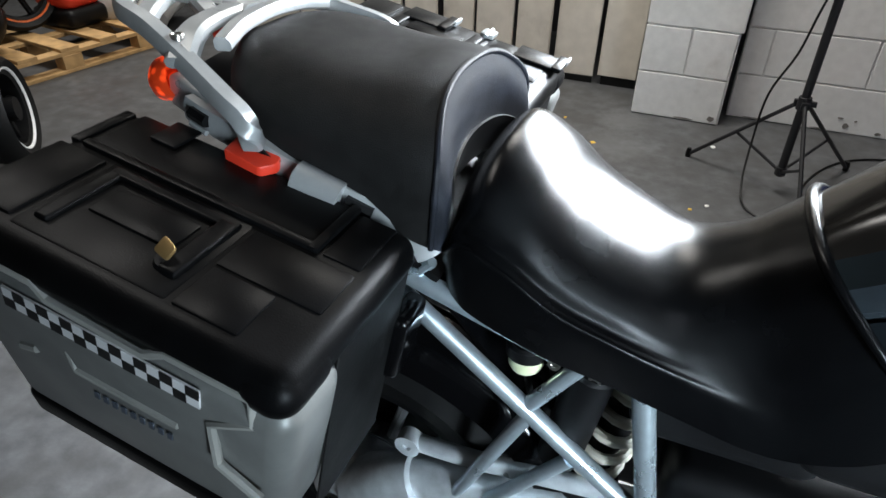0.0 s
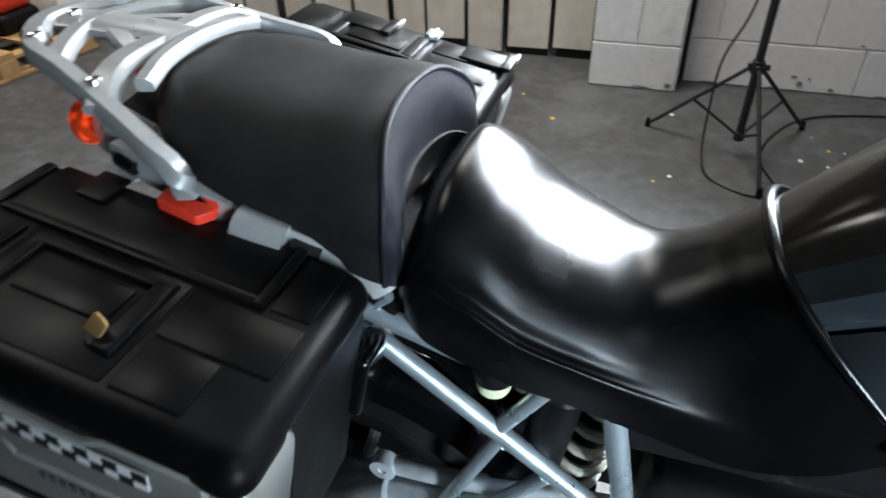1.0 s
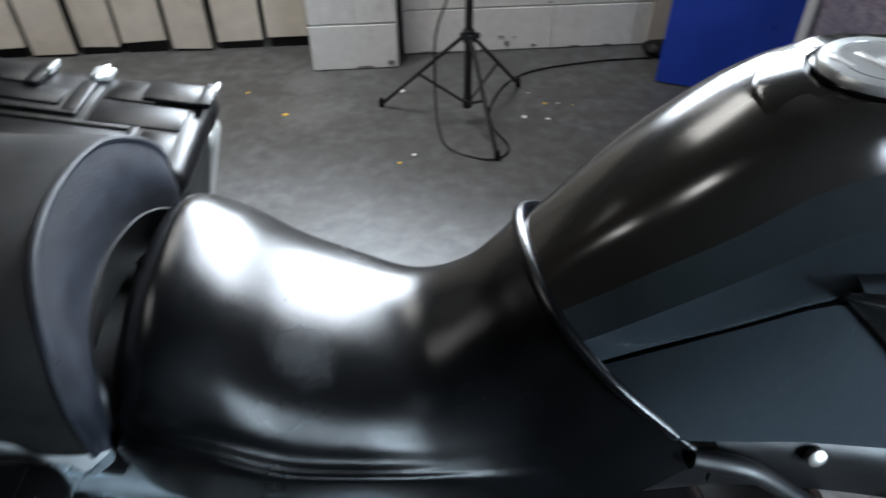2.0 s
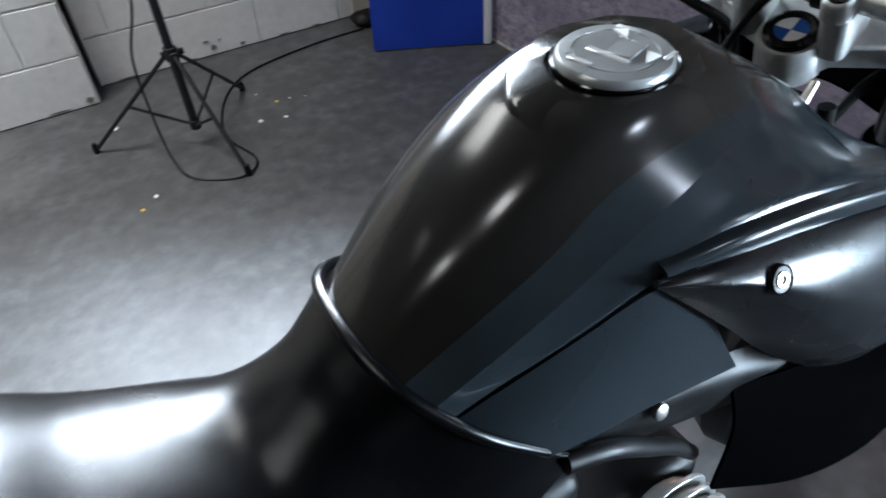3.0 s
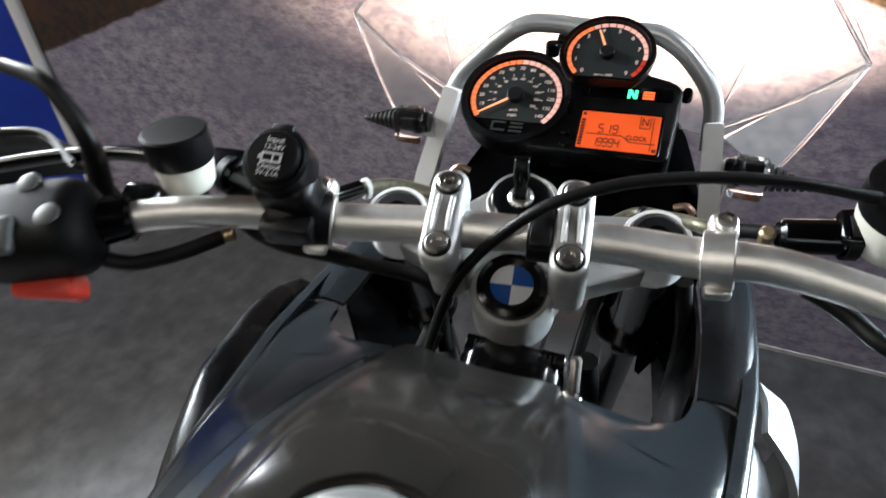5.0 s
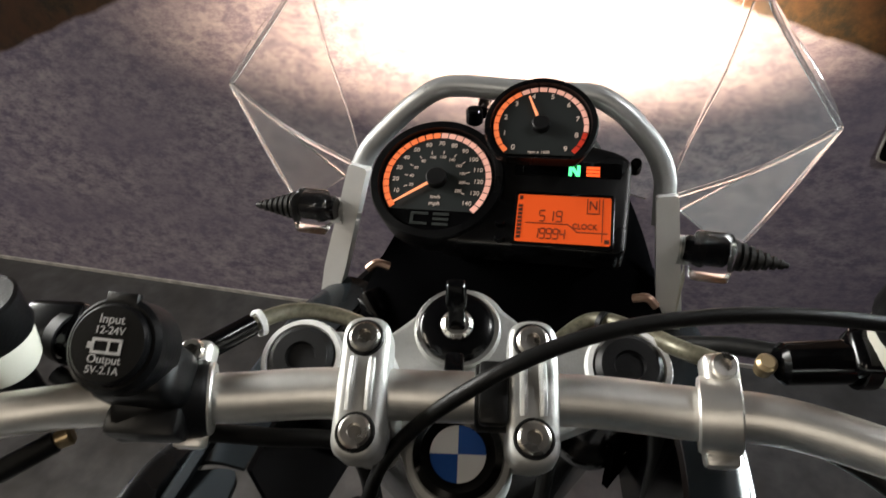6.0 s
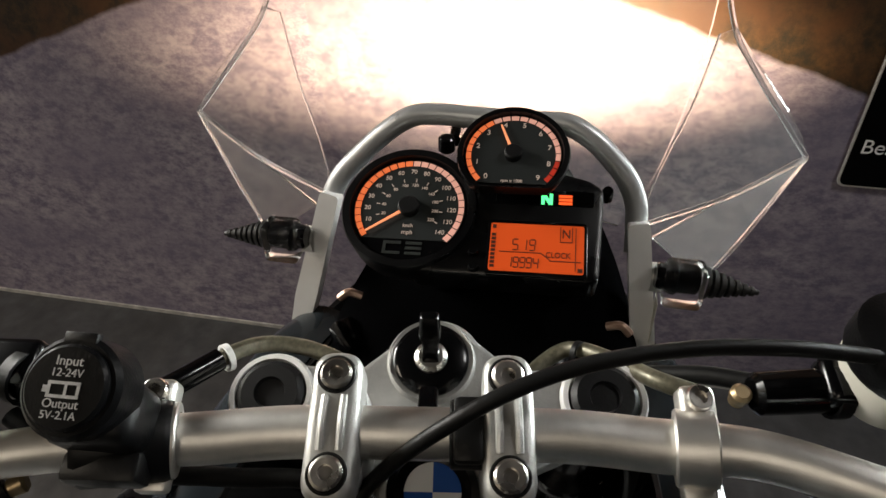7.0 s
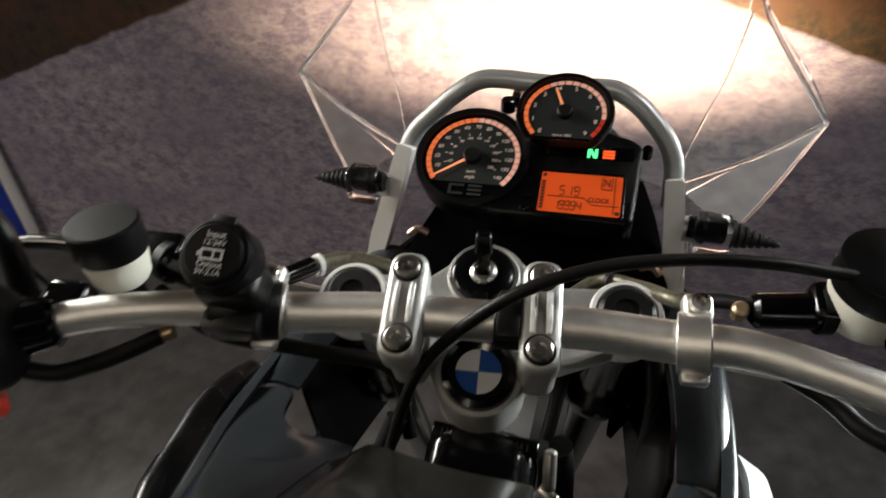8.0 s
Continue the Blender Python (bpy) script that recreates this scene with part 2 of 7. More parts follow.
def box(sx, sy, sz, bevel=0.002, seg=2, m=Matrix()):
    bm = bmesh.new()
    bmesh.ops.create_cube(bm, size=1, matrix=Matrix.Diagonal((sx, sy, sz, 1)))
    if bevel:
        bmesh.ops.bevel(bm, geom=bm.edges[:], offset=bevel, segments=seg, profile=0.5, affect="EDGES")
    bm.transform(m)
    return bm


def axis_matrix(p, d):
    """A matrix at p whose z runs along d."""
    d = Vector(d).normalized()
    return Matrix.Translation(p) @ d.to_track_quat("Z", "Y").to_matrix().to_4x4()


def lathe(profile, n=24, m=Matrix(), arc=2 * math.pi):
    """(r, z) pairs turned round z."""
    bm = bmesh.new()
    full = abs(arc - 2 * math.pi) < 1e-6
    cnt = n if full else n + 1
    rings = [[bm.verts.new((r * math.cos(arc * k / n), r * math.sin(arc * k / n), z)) for k in range(cnt)] for r, z in profile]
    for a, b in zip(rings, rings[1:]):
        for k in range(n):
            k2 = (k + 1) % n if full else k + 1
            bm.faces.new((a[k], a[k2], b[k2], b[k]))
    bmesh.ops.remove_doubles(bm, verts=bm.verts[:], dist=1e-6)
    bmesh.ops.recalc_face_normals(bm, faces=bm.faces[:])
    bm.transform(m)
    return bm


def cyl(p0, p1, r0, r1=None, n=20, bev=0.0015):
    p0, p1 = Vector(p0), Vector(p1)
    r1 = r0 if r1 is None else r1
    h = (p1 - p0).length
    return lathe([(0, 0), (r0 - bev, 0), (r0, bev), (r1, h - bev), (r1 - bev, h), (0, h)], n, axis_matrix(p0, p1 - p0))


def tube(pts, r, n=12, smooth=6, ends=True):
    """A round tube along a smooth line; r may be a list, one for each point."""
    line = catmull(pts, smooth) if smooth > 1 else [Vector(p) for p in pts]
    rad = [r] * len(line) if not isinstance(r, (list, tuple)) else [float(v) for v in np.interp(np.linspace(0, len(r) - 1, len(line)), range(len(r)), r)]
    bm = bmesh.new()
    d = (line[1] - line[0]).normalized()
    side = d.orthogonal().normalized()
    rings = []
    for i, p in enumerate(line):
        d = (line[min(i + 1, len(line) - 1)] - line[max(i - 1, 0)]).normalized()
        side = (side - d * side.dot(d)).normalized()
        up = d.cross(side)
        rings.append([bm.verts.new(p + rad[i] * (math.cos(2 * math.pi * k / n) * side + math.sin(2 * math.pi * k / n) * up)) for k in range(n)])
    for a, b in zip(rings, rings[1:]):
        for k in range(n):
            bm.faces.new((a[k], a[(k + 1) % n], b[(k + 1) % n], b[k]))
    if ends:
        bm.faces.new(list(reversed(rings[0])))
        bm.faces.new(rings[-1])
    return bm


def plate(outline, h, bevel=0.002, m=Matrix(), seg=2):
    """A flat outline in x, y raised to z = h."""
    bm = bmesh.new()
    f = bm.faces.new([bm.verts.new((x, y, 0)) for x, y in outline])
    bmesh.ops.recalc_face_normals(bm, faces=[f])
    if f.normal.z > 0:
        f.normal_flip()
    top = bmesh.ops.extrude_face_region(bm, geom=[f])
    bmesh.ops.translate(bm, verts=[v for v in top["geom"] if isinstance(v, bmesh.types.BMVert)], vec=(0, 0, h))
    bmesh.ops.recalc_face_normals(bm, faces=bm.faces[:])
    if bevel:
        bmesh.ops.bevel(bm, geom=[e for e in bm.edges if abs(e.verts[0].co.z - h) < 1e-6 and abs(e.verts[1].co.z - h) < 1e-6], offset=bevel, segments=seg, profile=0.5, affect="EDGES")
    bm.transform(m)
    return bm


def round_outline(pts, r, n=4):
    """The outline with its corners rounded by r."""
    out = []
    for i, p in enumerate(pts):
        a, b, c = Vector(pts[i - 1]), Vector(p), Vector(pts[(i + 1) % len(pts)])
        ra = min(r, (a - b).length * 0.45, (c - b).length * 0.45)
        s, e = b + (a - b).normalized() * ra, b + (c - b).normalized() * ra
        for k in range(n + 1):
            t = k / n
            out.append(tuple((1 - t) ** 2 * s + 2 * t * (1 - t) * b + t * t * e))
    return out


def joined(*bms):
    out = bmesh.new()
    for b in bms:
        me = bpy.data.meshes.new("tmp")
        b.to_mesh(me)
        out.from_mesh(me)
        bpy.data.meshes.remove(me)
        b.free()
    return out


def finish(ob, smooth=True, angle=38):
    me = ob.data
    if smooth:
        me.shade_smooth()
        me.set_sharp_from_angle(angle=radians(angle))


def part(name, bm, material, parent=None, label="", smooth=True, angle=38):
    me = bpy.data.meshes.new(name)
    bm.to_mesh(me)
    bm.free()
    me.materials.append(material)
    ob = new(name, me)
    finish(ob, smooth, angle)
    if parent is not None:
        ob.parent = parent
        if parent.type == "EMPTY":
            ob.matrix_parent_inverse = Matrix.Translation(-parent.location) if not parent.get("local") else Matrix()
    if label:
        ob["label"] = label
    return ob


def thing(name, at, label, category, group="", local=False):
    ob = new(name)
    ob.location = at
    ob.empty_display_size = 0.05
    if local:
        ob["local"] = 1
    return tagged(ob, label, category, group)


def lettering(name, text, size, m, material, parent, extrude=0.0002, align="CENTER"):
    cu = bpy.data.curves.new(name, "FONT")
    cu.body, cu.size, cu.extrude, cu.align_x, cu.align_y = text, size, extrude, align, "CENTER"
    ob = bpy.data.objects.new("tmp_text", cu)
    scene.collection.objects.link(ob)
    me = bpy.data.meshes.new_from_object(ob)
    bpy.data.objects.remove(ob)
    bpy.data.curves.remove(cu)
    me.transform(m)
    me.materials.clear()
    me.materials.append(material)
    out = new(name, me)
    out.parent = parent
    if parent.type == "EMPTY":
        out.matrix_parent_inverse = Matrix.Translation(-parent.location)
    return out
M_CASTDULL = mat("cast_dull_silver", (0.62, 0.65, 0.67), 0.36, metal=0.45, var=0.15, scale=40, bump=0.2, bump_scale=300)
M_BRASSDULL = mat("dull_brass", (0.35, 0.26, 0.15), 0.35, metal=0.8, var=0.15)
# silver lightened to stand in for light on the posts and fork collars
M_POST = mat("lit_silver_paint", (0.80, 0.80, 0.79), 0.36, metal=0.1, var=0.03, scale=60)
# lighter than M_CAP to paint in the bars' lit facets
M_CAPBAR = mat("cap_bar_lit", (0.62, 0.62, 0.60), 0.40, metal=0.4, var=0.04, scale=80)
M_CAP = mat("cap_silver", (0.36, 0.37, 0.36), 0.36, metal=0.6, var=0.05, scale=80)
# blacker than the other plastics: the cowl cavity's shade put into the colour
M_COWL = mat("cowl_shade_black", (0.0015, 0.0015, 0.0017), 0.6, spec=0.0)
M_LETTER = mat("faded_lettering", (0.07, 0.085, 0.11), 0.5, var=0.2, scale=200)
M_RIDGE = mat("pale_shell_edge", (0.42, 0.42, 0.39), 0.42, metal=0.2, var=0.05)
M_DIMINK = mat("worn_white_ink", (0.58, 0.58, 0.58), 0.6, var=0.2, scale=300)


# ---------------------------------------------------------------- the workshop
X0, X1, Y0, Y1, ZC = -5.6, 2.21, -3.0, 2.79, 2.9


def setting(name, bm, material, label, smooth=False):
    ob = part(name, bm, material, None, "", smooth)
    return tagged(ob, label, name.split("_")[0], kind="structure")


def slab(x0, x1, y0, y1, z0, z1, bevel=0.0):
    return box(x1 - x0, y1 - y0, z1 - z0, bevel, 1, Matrix.Translation(((x0 + x1) / 2, (y0 + y1) / 2, (z0 + z1) / 2)))


floor = setting("floor", slab(X0 - 0.2, X1 + 0.2, Y0 - 0.2, 4.2, -0.1, 0), M_FLOOR, "grey painted concrete workshop floor, worn and slightly glossy")
setting("ceiling", slab(X0 - 0.2, X1 + 0.2, Y0 - 0.2, 4.2, ZC, ZC + 0.1), M_CEIL, "plain pale workshop ceiling")
# unseen side, coloured dark so it throws little light onto the seat
setting("wall_south", slab(X0 - 0.2, X1 + 0.2, Y0 - 0.2, Y0, 0, ZC), M_UNSEENDARK, "plain unseen wall behind the camera, dark in place of shade")
setting("wall_west", slab(X0 - 0.2, X0, Y0, 4.2, 0, ZC), M_PLASTER, "plain pale wall at the rear of the workshop")
# backing for the gaps; its dark colour stands for the unlit space behind
setting("wall_far_north", slab(X0, 0.56, 3.9, 4.1, 0, ZC), M_GAPSHADE, "wall behind the board gaps, coloured dark for the shaded space")
M_CHIP = mat("bare_grimy_block", (0.20, 0.19, 0.175), 0.85, var=0.3, scale=40)
wall_north = setting("wall_north", slab(0.50, X1 + 0.2, Y1 + 0.012, Y1 + 0.2, 0, ZC), M_BLOCK, "white painted concrete block wall")
pillar = setting("pillar", slab(0.05, 0.47, 2.645, 3.0, 0, ZC), M_BLOCK, "white painted block pillar with chipped lower corner")
rng = random.Random(4)


def blocks(parent, x0, x1, y, rows, z_top, first=0.0, edge=0.0):
    """Courses of blocks proud of a wall that faces -y."""
    z, r = 0.0, 0
    while z < z_top:
        x = x0 - (0.22 if r % 2 else 0.0) - first
        while x < x1:
            a, b = max(x, x0), min(x + 0.44, x1)
            if b - a > 0.03:
                j = rng.uniform(-0.0015, 0.0015)
                e = edge * rng.uniform(-1, 1) if b >= x1 - 1e-6 else 0
                bm = slab(a + 0.0035, b - 0.0035 + e, y - 0.012 + j, y + 0.01, z + 0.0035, min(z + 0.2215, z_top), 0.003)
                part("block", bm, M_BLOCK, parent, smooth=False)
            x += 0.44
        z, r = z + 0.225, r + 1


blocks(pillar, 0.04, 0.475, 2.645, 8, 1.35, edge=0.012)
blocks(wall_north, 0.50, X1, Y1 + 0.012, 8, 1.35, 0.1)

# the printed wall ahead of the machine: a road between verges
mm = bpy.data.materials.new("printed_road")
mm.use_nodes = True
nt = mm.node_tree
bs = nt.nodes["Principled BSDF"]
bs.inputs["Roughness"].default_value = 0.55
tc = nt.nodes.new("ShaderNodeTexCoord")
sep = nt.nodes.new("ShaderNodeSeparateXYZ")
nt.links.new(tc.outputs["Object"], sep.inputs[0])


def noise_node(scale, detail=6, rough=0.6, stretch=(1, 1, 1)):
    mp = nt.nodes.new("ShaderNodeMapping")
    mp.inputs["Scale"].default_value = stretch
    nt.links.new(tc.outputs["Object"], mp.inputs[0])
    n = nt.nodes.new("ShaderNodeTexNoise")
    n.inputs["Scale"].default_value, n.inputs["Detail"].default_value, n.inputs["Roughness"].default_value = scale, detail, rough
    nt.links.new(mp.outputs[0], n.inputs["Vector"])
    return n.outputs["Fac"]


def math_node(op, a, b=0.0, c=0.0):
    n = nt.nodes.new("ShaderNodeMath")
    n.operation = op
    for k, v in enumerate((a, b, c)):
        if isinstance(v, (int, float)):
            n.inputs[k].default_value = v
        else:
            nt.links.new(v, n.inputs[k])
    return n.outputs[0]


def mix_node(fac, a, b):
    n = nt.nodes.new("ShaderNodeMix")
    n.data_type = "RGBA"
    for key, v in (("Factor", fac), ("A", a), ("B", b)):
        if isinstance(v, (int, float)):
            n.inputs[key].default_value = v
        elif isinstance(v, tuple):
            n.inputs[key].default_value = (*v, 1)
        else:
            nt.links.new(v, n.inputs[key])
    return n.outputs["Result"]


def ramp_node(v, a, b, c=0.0, d=1.0):
    n = nt.nodes.new("ShaderNodeMapRange")
    n.inputs["From Min"].default_value, n.inputs["From Max"].default_value = a, b
    n.inputs["To Min"].default_value, n.inputs["To Max"].default_value = c, d
    nt.links.new(v, n.inputs["Value"])
    return n.outputs["Result"]


Y, Z = sep.outputs["Y"], sep.outputs["Z"]
wob = math_node("MULTIPLY", math_node("SUBTRACT", noise_node(9), 0.5), 0.03)
# verges: outside the lines that run to a vanishing point
left_edge = math_node("SUBTRACT", math_node("ADD", Z, wob), math_node("MULTIPLY_ADD", Y, -0.365, 1.347))
right_edge = math_node("SUBTRACT", math_node("ADD", Z, wob), math_node("MULTIPLY_ADD", Y, 0.317, 1.081))
verge = math_node("MAXIMUM", ramp_node(left_edge, 0.0, 0.012), ramp_node(right_edge, 0.0, 0.012))
edge_dark = math_node("MAXIMUM", ramp_node(left_edge, 0.14, 0.0), ramp_node(right_edge, 0.10, 0.0))
road = mix_node(ramp_node(noise_node(26, 8, 0.7, (1, 1, 1.6)), 0.38, 0.64), (0.150, 0.130, 0.190), (0.400, 0.360, 0.410))
road = mix_node(ramp_node(noise_node(2.2, 4, 0.5, (1, 1, 2)), 0.4, 0.65, 0.0, 0.6), road, (0.195, 0.170, 0.235))
grass = mix_node(ramp_node(noise_node(34, 9, 0.8), 0.42, 0.60), (0.014, 0.009, 0.003), (0.21, 0.095, 0.024))
grass = mix_node(ramp_node(noise_node(5, 5, 0.6), 0.45, 0.62), grass, (0.22, 0.070, 0.016))
grass = mix_node(math_node("MULTIPLY", edge_dark, 0.75), grass, (0.014, 0.011, 0.006))
dash = math_node("MULTIPLY", ramp_node(math_node("ABSOLUTE", math_node("SUBTRACT", Y, 0.285)), 0.02, 0.014), ramp_node(math_node("ABSOLUTE", math_node("SUBTRACT", Z, 1.06)), 0.09, 0.08))
dash2 = math_node("MULTIPLY", ramp_node(math_node("ABSOLUTE", math_node("SUBTRACT", Y, 0.285)), 0.026, 0.020), ramp_node(math_node("ABSOLUTE", math_node("SUBTRACT", Z, 0.83)), 0.055, 0.045))
road = mix_node(math_node("MULTIPLY", math_node("MAXIMUM", dash, dash2), 0.35), road, (0.75, 0.73, 0.7))
nt.links.new(mix_node(verge, road, grass), bs.inputs["Base Color"])
wall_mural = setting("wall_mural", slab(X1, X1 + 0.15, Y0, 2.10, 0, ZC), mm, "wall covered by a printed picture of a road with grass verges")
setting("trim_mural_foot", slab(X1 - 0.006, X1, Y0, 2.10, 0.0, 0.012), mat("scuffed_edge", (0.45, 0.44, 0.42), 0.7, var=0.3), "thin pale scuffed strip along the wall's foot")
setting("wall_corner", slab(X1 - 0.02, X1 + 0.15, 2.10, Y1, 0, ZC), M_WHITE, "plain white corner of the room behind a blue panel")

# sign printed on the wall
sign = thing("wall_sign", (X1 - 0.004, -0.85, 0.90), "black rounded information sign with white border on the wall", "sign")
SZ0, SZ1 = 0.675, 1.15
out = round_outline([(-0.648, SZ0), (-1.35, SZ0), (-1.35, SZ1), (-0.648, SZ1)], 0.02)
inn = round_outline([(-0.653, SZ0 + 0.005), (-1.345, SZ0 + 0.005), (-1.345, SZ1 - 0.005), (-0.653, SZ1 - 0.005)], 0.017)
mw = Matrix(((0, 0, -1, X1 - 0.001), (1, 0, 0, 0), (0, 1, 0, 0), (0, 0, 0, 1)))
part("border", plate(out, 0.004, 0, mw), M_WHITE, sign, "thin white border")
part("sign_panel", plate(inn, 0.006, 0, mw), M_GLOSS, sign)
tm = Matrix(((0, 0, -1, X1 - 0.0078), (-1, 0, 0, -0.668), (0, 1, 0, 0.772), (0, 0, 0, 1)))
lettering("sign_text", "Best", 0.046, tm, M_INK, sign, align="LEFT")

# tall pale boards standing in front of a dark space
bx = -2.9
for k in range(13):
    w = (0.235, 0.215, 0.20, 0.222, 0.205)[k % 5]
    if bx + w > 0.02:
        break
    lift = 0.012 + 0.02 * ((k * 7) % 3)
    b = thing("board", (bx + w / 2, 2.98, lift), "tall cream painted board standing upright against a dark space", "board", "boards by the wall")
    bm = box(w, 0.018, 1.9, 0.003, 1, pose(bx + w / 2, 2.98 + 0.02 * ((k * 5) % 3 - 1), lift + 0.95, rng.uniform(-1, 1), rng.uniform(-0.7, 0.7), rng.uniform(-5, 5)))
    part("panel", bm, M_BOARD, b)
    part("foot_strip", slab(bx + 0.01, bx + w - 0.01, 2.975, 2.99, 0.0, lift + 0.004, 0.001), M_RUBBER, b, "dark strip under the board")
    bx += w + 0.028

# light stand
def tripod_stand():
    t = thing("light_stand", (0.735, 2.03, 0), "black folding light stand with three legs and a hanging cable", "light stand")
    c = Vector((0.735, 2.03, 0))
    part("column", joined(cyl(c + Vector((0, 0, 0.07)), c + Vector((0, 0, 0.80)), 0.016), cyl(c + Vector((0, 0, 0.78)), c + Vector((0, 0, 1.72)), 0.0125)), M_TRIPOD, t)
    part("upper_collar", joined(cyl(c + Vector((0, 0, 0.355)), c + Vector((0, 0, 0.405)), 0.024), box(0.05, 0.02, 0.02, 0.003, 2, Matrix.Translation(c + Vector((0.02, 0, 0.38))))), M_TRIPOD, t)
    part("lower_collar", cyl(c + Vector((0, 0, 0.075)), c + Vector((0, 0, 0.11)), 0.022), M_TRIPOD, t)
    part("clamp_knob", joined(cyl(c + Vector((0, 0, 0.76)), c + Vector((0, 0, 0.82)), 0.023), cyl(c + Vector((-0.05, 0, 0.79)), c + Vector((0, 0, 0.79)), 0.013)), M_TRIPOD, t)
    for fx, fy in ((0.372, 2.217), (1.02, 2.357), (0.815, 1.712)):
        foot = Vector((fx, fy, 0.012))
        d = (foot - c).normalized()
        top = c + Vector((0, 0, 0.375)) + 0.022 * Vector((d.x, d.y, 0))
        leg = part("leg", joined(tube([top, foot], 0.0085, 8, 1), box(0.03, 0.014, 0.03, 0.002, 1, Matrix.Translation(top))), M_TRIPOD, t)
        part("rubber_foot", lathe([(0, -0.012), (0.012, -0.012), (0.013, 0.01), (0.009, 0.03), (0, 0.03)], 10, Matrix.Translation(foot)), M_RUBBER, leg)
        mid = top.lerp(foot, 0.52)
        low = c + Vector((0, 0, 0.095)) + 0.018 * Vector((d.x, d.y, 0))
        part("brace", tube([low, mid], 0.0065, 8, 1), M_TRIPOD, t)
    part("stand_head", box(0.05, 0.05, 0.08, 0.006, 2, Matrix.Translation(c + Vector((0, 0, 1.74)))), M_TRIPOD, t)
    hang = [(0.72, 2.03, 0.86), (0.69, 2.05, 0.70), (0.665, 2.06, 0.55), (0.61, 2.08, 0.38), (0.60, 2.05, 0.2), (0.60, 1.92, 0.05), (0.64, 1.80, 0.006), (0.79, 1.705, 0.006), (0.875, 1.79, 0.006), (0.83, 2.03, 0.006), (0.93, 2.32, 0.006), (1.11, 2.50, 0.006), (1.45, 2.585, 0.006), (1.76, 2.60, 0.006)]
    part("cable", tube(hang, 0.0045, 6, 5), M_RUBBER, t, "thin black cable trailing over the floor")


tripod_stand()

# blue panel with pale edge
bp = thing("blue_panel", (1.95, 2.23, 0), "glossy blue sheet panel with pale edge standing on the floor", "panel")
pa, pb = Vector((1.70, 2.37, 0)), Vector((2.165, 2.115, 0))
d = (pb - pa)
ang = math.degrees(math.atan2(d.y, d.x))
mid = (pa + pb) / 2
part("sheet", box(d.length, 0.02, 1.15, 0.004, 2, pose(mid.x, mid.y, 0.58, -4, 0, ang)), M_BLUE, bp)
part("pale_edge", box(0.035, 0.03, 1.25, 0.004, 2, pose(2.182, 2.107, 0.63, -4, 0, ang)), M_WHITE, bp, "narrow white edge post")
tub = thing("black_bag", (1.80, 2.64, 0), "small crumpled black bag on the floor by the wall", "bag")
bm = bmesh.new()
bmesh.ops.create_icosphere(bm, subdivisions=3, radius=0.065, matrix=Matrix.Translation((1.80, 2.64, 0.035)) @ Matrix.Diagonal((1.2, 0.9, 0.6, 1)))
for v in bm.verts:
    v.co += 0.02 * Vector(noise.noise_vector(v.co * 14))
    v.co.z = max(v.co.z, 0.001)
part("bag_body", bm, M_RUBBER, tub)

# far corner: pallet with gear on it, and another wheel
pallet = thing("pallet", (-3.45, 1.85, 0), "bare pine pallet standing on the floor", "pallet")
PM = Matrix.Translation((-3.45, 1.95, 0)) @ Matrix.Rotation(radians(-8), 4, "Z")
for k in range(5):
    part("deck_board", box(0.8, 0.115, 0.02, 0.002, 1, PM @ Matrix.Translation((0, -0.5 + 0.25 * k, 0.13))), M_PINE, pallet)
for k in range(3):
    part("stringer", box(0.08, 1.15, 0.022, 0.002, 1, PM @ Matrix.Translation((-0.36 + 0.36 * k, 0, 0.109))), M_PINE, pallet)
    part("foot_board", box(0.095, 1.15, 0.02, 0.002, 1, PM @ Matrix.Translation((-0.36 + 0.36 * k, 0, 0.010))), M_PINE, pallet)
    for j in range(3):
        part("pallet_block", box(0.09, 0.12, 0.078, 0.002, 1, PM @ Matrix.Translation((-0.36 + 0.36 * k, -0.5 + 0.5 * j, 0.059))), M_PINE, pallet)


def wheel(at, axis, r, w, name, label, ring=None):
    t = thing(name, at, label, "wheel")
    m = axis_matrix(at, axis)
    ri = r * 0.72
    prof = [(ri, -w * 0.36), (r * 0.88, -w / 2), (r * 0.96, -w * 0.38), (r, 0), (r * 0.96, w * 0.38), (r * 0.88, w / 2), (ri, w * 0.36), (ri * 0.97, 0), (ri, -w * 0.36)]
    part("tyre", lathe(prof, 40, m), M_RUBBER, t)
    rim = part("rim", lathe([(ri * 0.99, -w * 0.34), (ri * 0.9, -w * 0.3), (ri * 0.88, 0), (ri * 0.9, w * 0.3), (ri * 0.99, w * 0.34)], 40, m), M_BLACK, t)
    if ring:
        part("rim_stripe", lathe([(ri * 1.0, w * 0.355), (ri * 1.02, w * 0.40), (ri * 1.06, w * 0.42), (ri * 1.075, w * 0.38)], 40, m), ring, t, "bright stripe round the rim")
    part("hub", lathe([(0, -w * 0.4), (0.05, -w * 0.4), (0.05, w * 0.4), (0, w * 0.4)], 20, m), M_BLACK, t)
    for k in range(5):
        a = 2 * math.pi * k / 5
        part("spoke", tube([m @ Vector((0.04 * math.cos(a), 0.04 * math.sin(a), 0)), m @ Vector((ri * 0.9 * math.cos(a), ri * 0.9 * math.sin(a), 0))], 0.018, 8, 1), M_BLACK, t)
    return t


wheel((-2.33, 0.96, 0.225), (0.75, 0.66, 0.05), 0.225, 0.15, "parked_wheel", "black motorcycle wheel with white rim stripe standing on the floor", M_WHITE)
